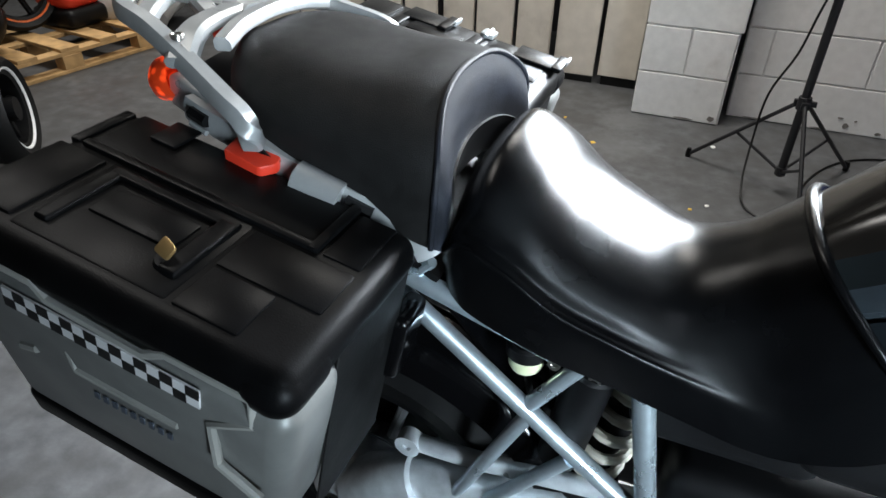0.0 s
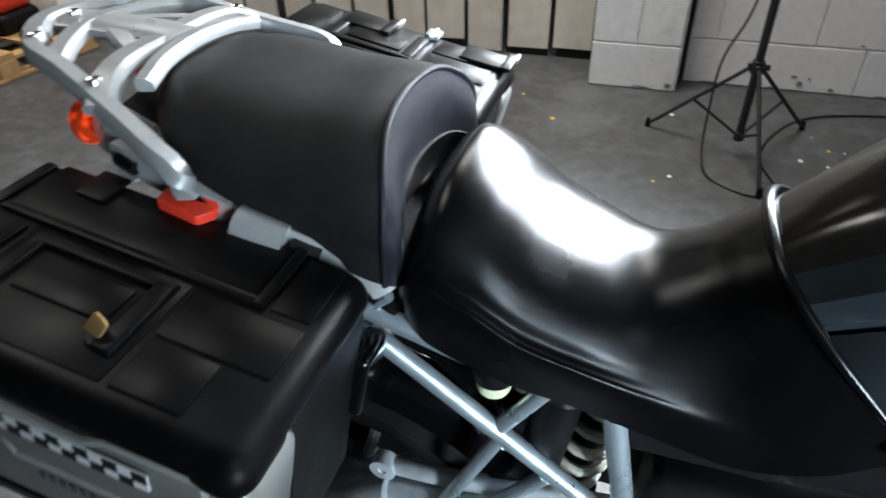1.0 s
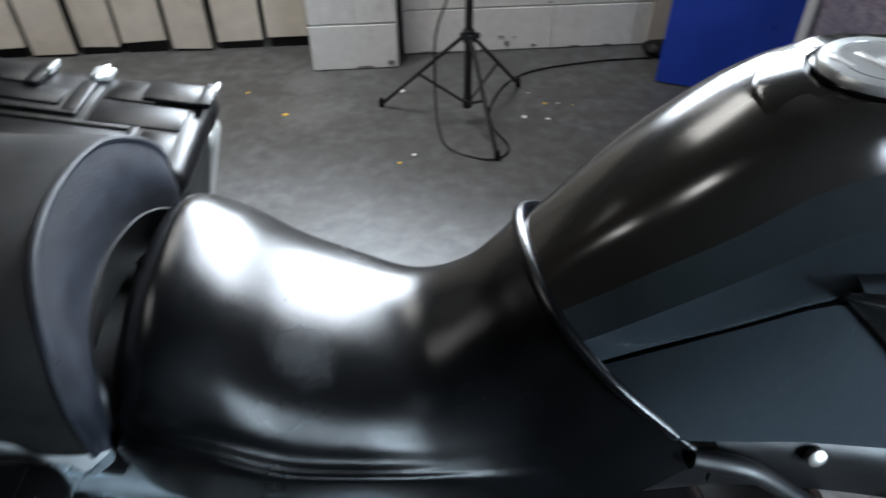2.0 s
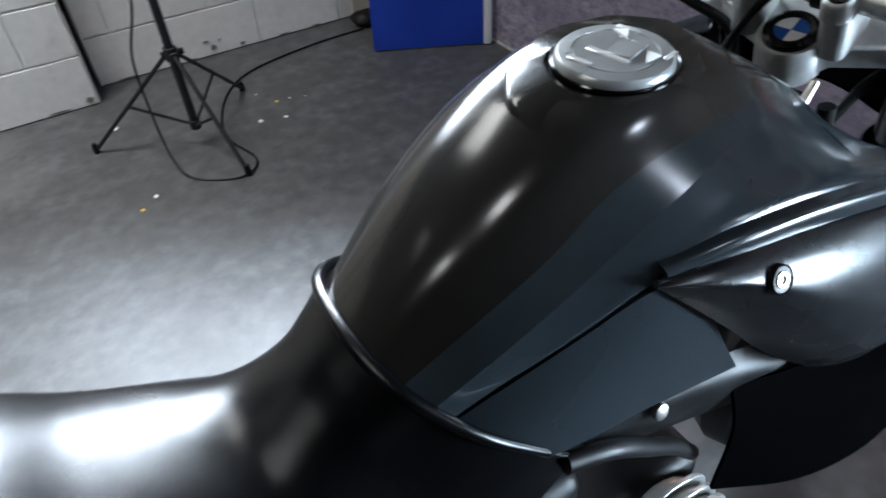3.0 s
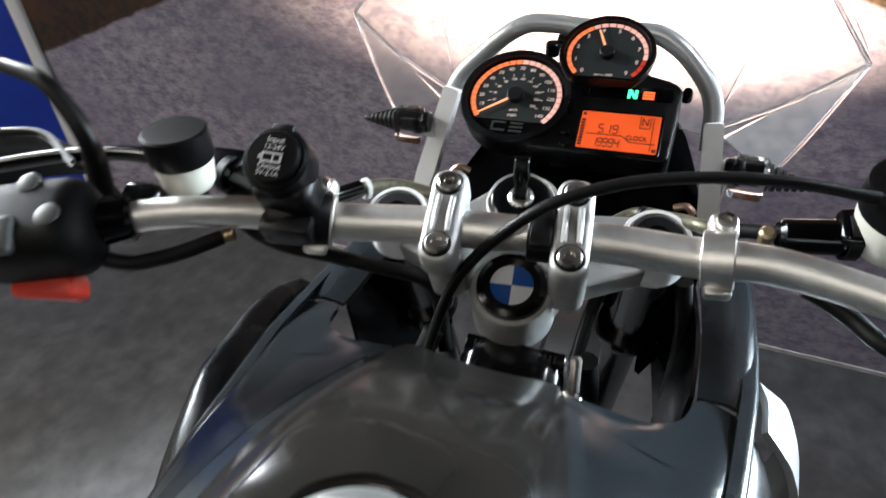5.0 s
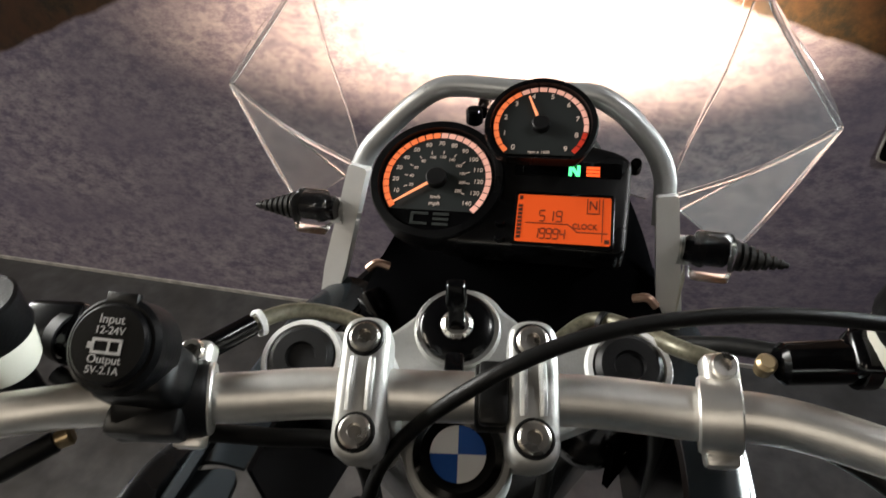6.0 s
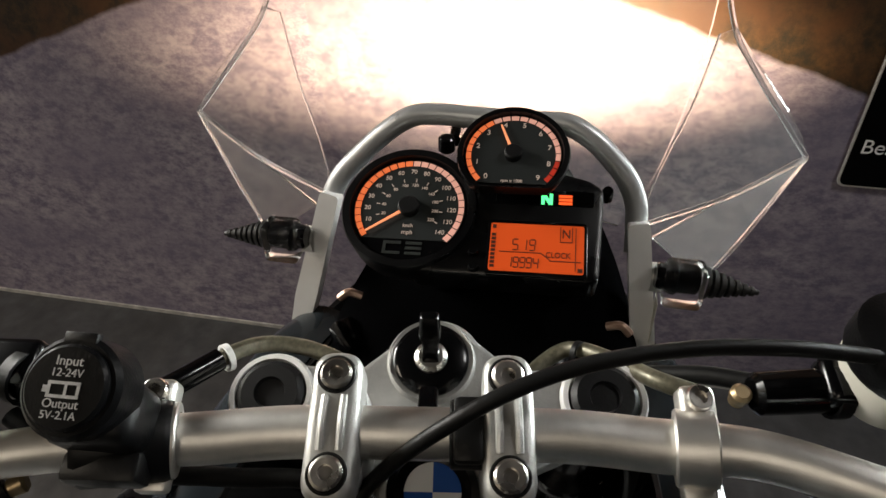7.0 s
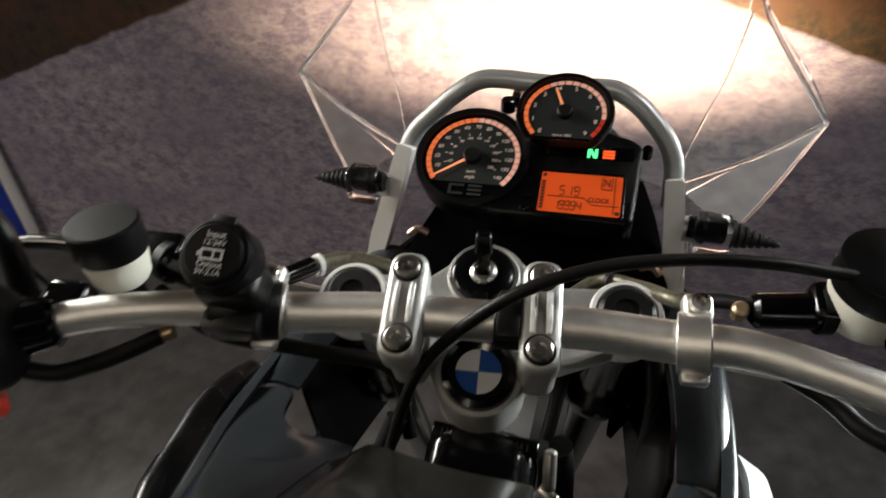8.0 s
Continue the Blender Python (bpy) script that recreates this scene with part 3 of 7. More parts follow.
wheel((-3.55, 2.02, 0.385), (0.9, -0.3, 0.1), 0.24, 0.13, "small_wheel", "small wheel with orange hub standing on the pallet", mat("orange_hub", (0.6, 0.12, 0.02), 0.5))
crate = thing("black_gear", (-3.35, 1.55, 0.14), "heap of black gear lying on the pallet", "gear")
bm = bmesh.new()
bmesh.ops.create_icosphere(bm, subdivisions=3, radius=0.26, matrix=Matrix.Translation((-3.4, 1.52, 0.36)) @ Matrix.Diagonal((1, 0.9, 0.9, 1)))
for v in bm.verts:
    v.co += 0.07 * Vector(noise.noise_vector(v.co * 5))
    v.co.z = max(v.co.z, 0.141)
part("gear_body", bm, M_BLACK, crate)
sack = thing("white_sack", (-3.1, 2.75, 0), "white plastic sack slumped on the floor", "sack")
bm = bmesh.new()
bmesh.ops.create_icosphere(bm, subdivisions=3, radius=0.3, matrix=Matrix.Translation((-3.35, 2.72, 0.25)) @ Matrix.Diagonal((1, 1.1, 0.95, 1)))
for v in bm.verts:
    v.co += 0.06 * Vector(noise.noise_vector(v.co * 6))
    v.co.z = max(v.co.z, 0.001)
part("sack_body", bm, M_WHITE, sack)


def scrap(name, x, y, size, material, label):
    t = thing(name, (x, y, 0), label, "litter", "litter on the floor")
    ol = [(size * (0.6 + 0.4 * rng.random()) * math.cos(2 * math.pi * k / 7), size * (0.6 + 0.4 * rng.random()) * math.sin(2 * math.pi * k / 7)) for k in range(7)]
    bm = plate(ol, 0.003, 0.001, Matrix.Translation((x, y, 0.0005)) @ Matrix.Rotation(radians(4), 4, "X"))
    part("flake", bm, material, t)


M_YEL = mat("yellow_scrap", (0.65, 0.42, 0.06), 0.6)
for x, y, sz, mt in ((-0.055, 2.18, 0.022, M_YEL), (0.431, 1.725, 0.017, M_YEL), (0.49, 1.78, 0.016, M_WHITE), (0.99, 2.05, 0.02, M_WHITE), (1.09, 2.02, 0.014, M_WHITE), (0.47, 2.36, 0.02, M_WHITE), (-0.25, 2.42, 0.016, M_YEL)):
    scrap("floor_scrap", x, y, sz * 0.7, mt, "small yellow scrap lying on the concrete floor" if mt is M_YEL else "small pale scrap lying on the concrete floor")
for x, y, sz, mt in ((1.107, 2.165, 0.013, M_YEL), (1.165, 2.16, 0.009, M_BOARD), (1.055, 2.28, 0.007, M_BOARD), (1.228, 2.135, 0.006, M_YEL)):
    scrap("floor_scrap", x, y, sz * 0.7, mt, "small yellow scrap lying on the concrete floor" if mt is M_YEL else "small pale scrap lying on the concrete floor")

# beige panel leaning in the far corner
cb = thing("beige_panel", (1.87, 2.77, 0), "beige sheet panel leaning on the white wall", "panel")
part("panel_sheet", box(0.19, 0.012, 1.2, 0.002, 1, pose(1.875, 2.765, 0.601, -1.0, 0, 0)), M_BOARD, cb)

# places where the wall paint has flaked off, low down
for k, (x, z, w, hgt) in enumerate(((1.008, 0.075, 0.030, 0.012), (1.037, 0.040, 0.034, 0.030), (1.075, 0.070, 0.016, 0.010), (1.183, 0.022, 0.028, 0.018), (1.253, 0.243, 0.022, 0.010), (0.62, 0.010, 0.08, 0.008), (0.92, 0.010, 0.06, 0.008), (1.40, 0.010, 0.08, 0.008), (1.58, 0.010, 0.06, 0.008))):
    ol = [(0.5 * w * rng.uniform(0.6, 1.1) * math.cos(2 * math.pi * j / 9), 0.5 * hgt * rng.uniform(0.6, 1.1) * math.sin(2 * math.pi * j / 9)) for j in range(9)]
    part("paint_chip", plate(ol, 0.002, 0, Matrix(((1, 0, 0, x), (0, 0, -1, 2.7895), (0, 1, 0, z), (0, 0, 0, 1)))), M_CHIP, wall_north)
for k, (x, z, w, hgt) in enumerate(((0.43, 0.03, 0.035, 0.03), (0.30, 0.012, 0.10, 0.010))):
    ol = [(0.5 * w * rng.uniform(0.6, 1.1) * math.cos(2 * math.pi * j / 9), 0.5 * hgt * rng.uniform(0.6, 1.1) * math.sin(2 * math.pi * j / 9)) for j in range(9)]
    part("paint_chip", plate(ol, 0.002, 0, Matrix(((1, 0, 0, x), (0, 0, -1, 2.6305), (0, 1, 0, z), (0, 0, 0, 1)))), M_CHIP, pillar)

# red and black box on the pallet
rb = thing("red_box", (-3.45, 2.28, 0.14), "rounded red and black case standing on the pallet", "case")
part("lower_shell", box(0.34, 0.30, 0.12, 0.04, 3, Matrix.Translation((-3.45, 2.28, 0.201))), M_BLACK, rb)
part("upper_shell", box(0.32, 0.28, 0.16, 0.06, 3, Matrix.Translation((-3.45, 2.28, 0.33))), M_RED, rb)


# ---------------------------------------------------------------- the motorcycle
bike = thing("motorcycle", (0.55, 0, 0), "dark grey adventure motorcycle with black seat on its stand", "motorcycle")


def mk(name, bm, material, label="", parent=None, angle=38):
    return part(name, bm, material, parent or bike, label, True, angle)


# tank: rows from the seat to the steering head, each from the ridge outwards to the right
TANK = [
    (0.515, (0, 0.962), (0.038, 0.957), (0.066, 0.938), (0.084, 0.912), (0.082, 0.878), (0.060, 0.85)),
    (0.555, (0, 1.003), (0.043, 0.996), (0.076, 0.970), (0.096, 0.945), (0.092, 0.906), (0.07, 0.88)),
    (0.60, (0, 1.045), (0.050, 1.036), (0.088, 1.008), (0.109, 0.983), (0.108, 0.942), (0.09, 0.92)),
    (0.65, (0, 1.084), (0.055, 1.075), (0.096, 1.044), (0.118, 1.020), (0.128, 0.982), (0.11, 0.96)),
    (0.70, (0, 1.115), (0.058, 1.106), (0.095, 1.076), (0.122, 1.052), (0.142, 1.018), (0.13, 1.0)),
    (0.75, (0, 1.1245), (0.060, 1.1225), (0.096, 1.093), (0.122, 1.074), (0.149, 1.038), (0.143, 1.008)),
    (0.80, (0, 1.1285), (0.060, 1.1260), (0.095, 1.099), (0.115, 1.086), (0.155, 1.046), (0.149, 1.016)),
    (0.86, (0, 1.128), (0.058, 1.119), (0.087, 1.097), (0.101, 1.088), (0.160, 1.044), (0.154, 1.014)),
    (0.915, (0, 1.100), (0.055, 1.096), (0.075, 1.083), (0.086, 1.076), (0.165, 1.036), (0.159, 1.006)),
    (0.955, (0, 1.070), (0.052, 1.072), (0.066, 1.067), (0.075, 1.061), (0.170, 1.026), (0.164, 0.996)),
]


grid = [mirrored([(x, -y, z) for y, z in p[:3]]) for x, *p in TANK]
grid.append(mirrored([(0.975, 0, 1.056), (0.975, -0.048, 1.060), (0.973, -0.057, 1.061)]))
mk("tank_top", thick(skin(grid, 6, 6), 0.004), M_TANK, "dark graphite tank cover")
for sgn in (1, -1):
    grid = [[(x, -sgn * y, z) for y, z in (p[2], ((p[2][0] + p[3][0]) / 2, (p[2][1] + p[3][1]) / 2), p[3])] for x, *p in TANK]
    mk("side_strip", thick(skin(grid, 6, 3), 0.004), M_STRIP, "slate grey strip along the tank")
    grid = [[(x, -sgn * y, z) for y, z in (p[3], ((p[3][0] + p[4][0]) / 2 + 0.003, (p[3][1] + p[4][1]) / 2 - 0.002), p[4], p[5])] for x, *p in TANK]
    mk("side_panel", thick(skin(grid, 6, 6), 0.004), M_SLATE, "slate grey side panel")

# filler cap
cap_m = pose(0.778, -0.012, 1.1262, 2, -2.5, 12)
cap = mk("filler_cap", lathe([(0, 0.010), (0.033, 0.010), (0.0335, 0.0085), (0.0345, 0.0085), (0.035, 0.010), (0.045, 0.009), (0.048, 0.006), (0.049, 0.0), (0.049, -0.012)], 56, cap_m), M_CAP, "silver round filler cap")
mk("cap_surround", lathe([(0.049, 0.003), (0.0505, 0.004), (0.0515, 0.003), (0.052, -0.01)], 56, cap_m), M_GLOSS, "black ring round the cap")



def tank_z(x, y):
    """The height of the tank's top skin."""
    at = []
    for row in TANK:
        at.append(float(np.interp(abs(y), [q[0] for q in row[1:5]], [q[1] for q in row[1:5]])))
    return float(np.interp(x, [row[0] for row in TANK], at))


def tank_plateau():
    """A facetted rise round the cap, fading into the skin."""
    rim = [(0.868, 0.020), (0.850, 0.058), (0.778, 0.072), (0.712, 0.050), (0.682, 0.010), (0.678, -0.040), (0.722, -0.072), (0.770, -0.080), (0.822, -0.070), (0.862, -0.030)]
    line = [Vector(q) for q in round_outline(rim, 0.012, 3)]
    c = Vector((0.778, -0.012))
    bm = bmesh.new()
    rings = []
    for f, up in ((0.0, None), (0.10, 0.0052), (0.80, 0.0058), (0.92, 0.0040), (1.0, -0.0020)):
        ring = []
        for q in line:
            inner = c + (q - c).normalized() * 0.0520
            w = inner.lerp(q, f)
            ring.append(bm.verts.new((w.x, w.y, (tank_z(inner.x, inner.y) - 0.008) if up is None else tank_z(w.x, w.y) + up * (1.0 if w.y > -0.03 else 0.6))))
        rings.append(ring)
    for a, b in zip(rings, rings[1:]):
        for k in range(len(a)):
            bm.faces.new((a[k], a[(k + 1) % len(a)], b[(k + 1) % len(a)], b[k]))
    bmesh.ops.recalc_face_normals(bm, faces=bm.faces[:])
    return mk("tank_plateau", bm, M_TANK, "shallow raised field round the cap", None, 30)


tank_plateau()

# rider seat: rows from the rear to the tank, each from the middle out to the right and down
def seat_row(x, top, foot, w):
    """One cross-section: pad, rounded shoulder, ledge, lip and skirt."""
    k = (top - foot) / 0.142
    drop = ((0, 0), (0.055, 0.004), (0.098, 0.020), (0.121, 0.042), (0.129, 0.058), (0.1365, 0.0635), (0.141, 0.074), (0.126, 0.142))
    return [(x, w * y, top - k * d) for y, d in drop]


SEAT = [
    seat_row(0.164, 0.928, 0.835, 0.86),
    seat_row(0.178, 0.976, 0.828, 0.98),
    seat_row(0.207, 1.003, 0.819, 1.05),
    seat_row(0.250, 0.982, 0.806, 1.08),
    seat_row(0.300, 0.939, 0.791, 1.08),
    seat_row(0.360, 0.907, 0.775, 1.03),
    [(0.410, 0, 0.898), (0.412, 0.052, 0.891), (0.417, 0.090, 0.873), (0.425, 0.116, 0.846), (0.429, 0.125, 0.832), (0.431, 0.131, 0.824), (0.434, 0.136, 0.812), (0.440, 0.130, 0.757)],
    [(0.460, 0, 0.921), (0.465, 0.052, 0.911), (0.480, 0.090, 0.884), (0.497, 0.110, 0.848), (0.506, 0.119, 0.827), (0.512, 0.125, 0.811), (0.518, 0.131, 0.793), (0.528, 0.138, 0.750)],
    [(0.490, 0, 0.947), (0.498, 0.056, 0.936), (0.516, 0.094, 0.912), (0.540, 0.119, 0.880), (0.558, 0.130, 0.854), (0.570, 0.136, 0.834), (0.582, 0.140, 0.812), (0.598, 0.145, 0.778)],
    [(0.512, 0, 0.966), (0.521, 0.060, 0.957), (0.542, 0.100, 0.940), (0.574, 0.127, 0.912), (0.599, 0.137, 0.889), (0.616, 0.142, 0.873), (0.634, 0.146, 0.855), (0.655, 0.148, 0.832)],
]
grid = [mirrored([(x, -y, z) for x, y, z in r]) for r in SEAT]
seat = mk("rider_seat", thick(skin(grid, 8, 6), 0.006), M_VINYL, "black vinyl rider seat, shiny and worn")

# pillion seat
PILL = [
    [(-0.135, 0, 1.056), (-0.134, 0.035, 1.054), (-0.128, 0.062, 1.042), (-0.124, 0.070, 1.025)],
    [(-0.120, 0, 1.076), (-0.117, 0.058, 1.072), (-0.108, 0.098, 1.046), (-0.104, 0.106, 1.012)],
    [(-0.075, 0, 1.080), (-0.074, 0.080, 1.075), (-0.072, 0.126, 1.045), (-0.072, 0.132, 0.995)],
    [(-0.020, 0, 1.074), (-0.020, 0.090, 1.068), (-0.020, 0.140, 1.032), (-0.020, 0.146, 0.980)],
    [(0.055, 0, 1.064), (0.060, 0.088, 1.058), (0.068, 0.144, 1.015), (0.068, 0.147, 0.942)],
    [(0.110, 0, 1.065), (0.116, 0.088, 1.055), (0.134, 0.147, 1.006), (0.128, 0.142, 0.912)],
    [(0.142, 0, 1.062), (0.150, 0.087, 1.050), (0.168, 0.147, 0.996), (0.156, 0.136, 0.900)],
]
grid = [mirrored([(x, -y, z) for x, y, z in r]) for r in PILL]
mk("pillion_seat", thick(skin(grid, 7, 7), 0.006), M_FABRIC, "black textured pillion seat cover")
for s in (1, -1):
    mk("side_seam", tube([(r[2][0], s * (r[2][1] - 0.012), r[2][2] + 0.0085) for r in PILL[1:]], 0.0016, 6, 6), M_FABRIC, "stitched seam along the edge")
mk("seat_piping", tube(grid[-1], 0.0035, 8, 7), M_GREYVINYL, "raised grey piping")
mid = mirrored([(0.152, 0, 1.028), (0.160, -0.080, 1.016), (0.176, -0.136, 0.968), (0.164, -0.130, 0.896)])
low = mirrored([(0.150, 0, 0.984), (0.158, -0.074, 0.976), (0.172, -0.120, 0.946), (0.164, -0.120, 0.888)])
back = mirrored([(0.135, 0, 0.930), (0.138, -0.07, 0.925), (0.146, -0.105, 0.910), (0.150, -0.110, 0.875)])
mk("pillion_front", thick(skin([grid[-1], mid, low], 5, 7), 0.003), M_GREYVINYL, "scuffed grey vinyl front of the pillion seat")
# black sheet added in place of the shaded gap behind the rider seat
mk("seat_gap_cover", thick(skin([low, back], 3, 7), 0.003), M_BLACK, "black sheet put in for the dark gap between the seats")

# subframe
def rod(name, a, b, r, material=M_FRAME, label=""):
    return mk(name, tube([a, b], r, 12, 1), material, label)


for s in (-1, 1):
    rod("frame_tube", (0.097, s * 0.11, 0.815), (0.44, s * 0.11, 0.545), 0.0125)
    rod("frame_tube", (0.277, s * 0.108, 0.683), (0.345, s * 0.10, 0.785), 0.0105)
    rod("frame_tube", (0.279, s * 0.112, 0.67), (0.16, s * 0.112, 0.40), 0.010)
    rod("frame_tube", (0.338, s * 0.112, 0.612), (0.20, s * 0.112, 0.42), 0.010)
    rod("frame_tube", (0.393, s * 0.108, 0.812), (0.455, s * 0.12, 0.50), 0.0135)
    rod("frame_tube", (0.09, s * 0.115, 0.85), (0.30, s * 0.12, 0.79), 0.012)


# ---------------------------------------------------------------- panniers (lifted off their racks)
def pannier(right):
    s = -1 if right else 1
    c, q = math.cos(radians(12)), math.sin(radians(12))
    oy = 0.155 if right else 0.215
    # local u forward, v outward, w up
    m = Matrix(((c, 0, q, 0.15), (0, s, 0, s * oy), (-q, 0, c, 0.93), (0, 0, 0, 1)))
    t = thing("pannier", m @ Vector((-0.18, 0.11, -0.32)), "black and silver hard pannier" + (" with chequered tape and red latch" if right else " with silver latches on its lid"), "pannier", "panniers")

    def put(name, bm, material, label="", parent=None):
        bm.transform(m)
        if s < 0:
            bmesh.ops.reverse_faces(bm, faces=bm.faces[:])
        bmesh.ops.recalc_face_normals(bm, faces=bm.faces[:])
        return part(name, bm, material, parent or t, label)

    def lump(u0, u1, v0, v1, w0, w1, bev, seg=4):
        return box(u1 - u0, v1 - v0, w1 - w0, bev, seg, Matrix.Translation(((u0 + u1) / 2, (v0 + v1) / 2, (w0 + w1) / 2)))

    def bent(u0, u1, v0, v1, w0, w1, bev, seg=4, tuck=0.0):
        bm = lump(u0, u1, v0, v1, w0, w1, bev, seg)
        for v in bm.verts:
            f = max(0.0, min(1.0, (-0.06 - v.co.z) / 0.25))
            v.co.y -= tuck * f * (1 if v.co.y > 0.1 else 0)
            v.co.x -= (0.02 * f if v.co.x > -0.1 else -0.03 * f)
        return bm

    put("body", bent(-0.365, 0.0, 0.0, 0.20, -0.315, -0.004, 0.022, 4, 0.01), M_CASE)
    lid = put("lid", lump(-0.374, 0.008, -0.004, 0.240, -0.050, 0.0, 0.0245, 6), M_CASE, "black moulded lid")
    put("shell", bent(-0.374, 0.012, 0.150, 0.242, -0.272, -0.036, 0.024, 5, 0.03), M_CASESILVER, "silver-grey outer shell")
    put("base_rail", bent(-0.372, -0.004, 0.06, 0.243, -0.305, -0.258, 0.012, 3, 0.030), M_CASE, "black foot along the bottom")
    put("lid_seam", lump(0.004, 0.0065, 0.02, 0.16, -0.30, -0.02, 0.001, 1), M_RUBBER)
    # moulded fields on the lid
    for u0, u1, v0, v1, h in ((-0.345, -0.075, 0.006, 0.086, 0.0030), (-0.366, -0.306, 0.098, 0.208, 0.0036), (-0.366, -0.352, 0.010, 0.088, 0.0030), (-0.128, -0.018, 0.096, 0.156, 0.0024), (-0.126, -0.060, 0.159, 0.214, 0.0026), (-0.060, -0.018, 0.010, 0.088, 0.0022), (-0.300, -0.132, 0.092, 0.214, 0.0014)):
        put("lid_field", lump(u0, u1, v0, v1, -0.008, h, 0.003, 2), M_CASE, parent=lid)
    put("lid_rib", lump(-0.348, -0.07, 0.080, 0.090, -0.004, 0.0055, 0.0022, 2), M_CASE, parent=lid)
    put("lid_rib", lump(-0.075, -0.064, 0.004, 0.090, -0.004, 0.0060, 0.0022, 2), M_CASE, parent=lid)
    put("lid_slot", lump(-0.305, -0.272, -0.002, 0.042, 0.003, 0.0075, 0.002, 2), M_CASE, parent=lid)
    # carrying handle
    put("lid_corner", lump(-0.052, 0.010, 0.160, 0.2425, -0.0525, -0.003, 0.0240, 6), M_CASE, "rounded lid corner", lid)
    hd = put("handle", lump(-0.290, -0.140, 0.100, 0.114, -0.004, 0.0062, 0.003, 3), M_CASE, "black fold-down carrying handle")
    put("handle_arm", lump(-0.290, -0.274, 0.106, 0.198, -0.004, 0.0062, 0.003, 3), M_CASE, "", hd)
    put("handle_arm", lump(-0.160, -0.140, 0.106, 0.192, -0.004, 0.0075, 0.0035, 3), M_CASE, "", hd)
    put("handle_plate", lump(-0.262, -0.168, 0.124, 0.165, -0.004, 0.0045, 0.002, 2), M_CASE, parent=lid)
    if right:
        lock = put("lock", lathe([(0, 0.006), (0.012, 0.006), (0.014, 0.0), (0.014, -0.004)], 16, Matrix.Translation((-0.158, 0.178, 0.0))), M_BLACK, "round lock barrel")
        kb = joined(plate(round_outline([(-0.008, -0.007), (0.009, -0.006), (0.012, 0.007), (-0.005, 0.009)], 0.004), 0.0035, 0.001), box(0.004, 0.003, 0.014, 0.0005, 1, Matrix.Translation((0, 0, -0.006))))
        kb.transform(Matrix.Translation((-0.162, 0.176, 0.016)) @ Matrix.Rotation(radians(-35), 4, "X") @ Matrix.Rotation(radians(20), 4, "Z"))
        put("key", kb, M_BRASS, "brass key in the lock", lock)
        red = plate(round_outline([(-0.228, -0.010), (-0.220, -0.018), (-0.172, -0.018), (-0.166, 0.008), (-0.178, 0.024), (-0.226, 0.020)], 0.004), 0.013, 0.003, Matrix.Translation((0, 0, 0.006)) @ Matrix.Rotation(radians(-9), 4, "X"))
        put("latch", red, M_RED, "bright red release latch")
        # chequered tape, two rows of squares
        n, a, b = 16, -0.287, -0.074
        tape = put("chequered_tape", lump(a, b, 0.2415, 0.2440, -0.071, -0.0475, 0.0003, 1), M_INK, "white tape with black squares")
        w = (b - a) / n
        for k in range(n):
            for r in (0, 1):
                if (k + r) % 2 == 0:
                    put("tape_square", lump(a + k * w, a + (k + 1) * w, 0.2435, 0.2445, -0.071 + r * 0.01175, -0.05925 + r * 0.01175, 0, 0), M_BLACKINK, parent=tape)
        # raised lines on the shell
        def ridge(pts, v, r=0.0052):
            line = [(x, v - 0.0035, z) for x, z in pts]
            put("shell_ridge", tube(line, r, 8, 1), M_RIDGE, "raised moulded line")

        ridge([(-0.365, -0.028), (-0.252, -0.028), (-0.238, -0.042), (-0.135, -0.046), (-0.111, -0.030), (-0.028, -0.030), (-0.024, -0.062), (-0.068, -0.093), (-0.062, -0.150), (-0.015, -0.172)], 0.241)
        ridge([(-0.236, -0.110), (-0.229, -0.135), (-0.110, -0.135)], 0.235)
        ridge([(-0.300, -0.145), (-0.280, -0.138)], 0.235)
        for k in range(9):
            put("lettering_bar", lump(-0.213 + 0.011 * k, -0.206 + 0.011 * k, 0.2315, 0.2335, -0.166, -0.156, 0.0008, 1), M_LETTER, parent=None)
        for k in range(8):
            put("foot_stud", lump(-0.34 + 0.04 * k, -0.322 + 0.04 * k, 0.196, 0.210, -0.311, -0.290, 0.005, 2), M_CASE)
        put("mount_arm", lump(-0.005, 0.022, -0.03, 0.03, -0.20, -0.10, 0.01, 3), M_GLOSS, "glossy black mounting bracket")
    else:
        for u in (-0.29, -0.08):
            la = put("latch", joined(lump(u, u + 0.085, 0.165, 0.222, 0.0, 0.007, 0.003, 2), lump(u + 0.07, u + 0.088, 0.16, 0.226, 0.003, 0.011, 0.003, 2)), M_CASE, "black lid latch")
            put("latch_tip", lump(u + 0.084, u + 0.090, 0.200, 0.232, 0.002, 0.012, 0.0025, 2), M_SILVER, "bright metal latch tip", la)
        put("hinge", joined(lump(-0.155, -0.13, 0.205, 0.236, 0.0, 0.009, 0.003, 2), tube([(-0.142, 0.195, 0.008), (-0.142, 0.236, 0.008)], 0.004, 8, 1)), M_SILVER, "small silver lid hinge")
    return t


pannier(True)
pannier(False)

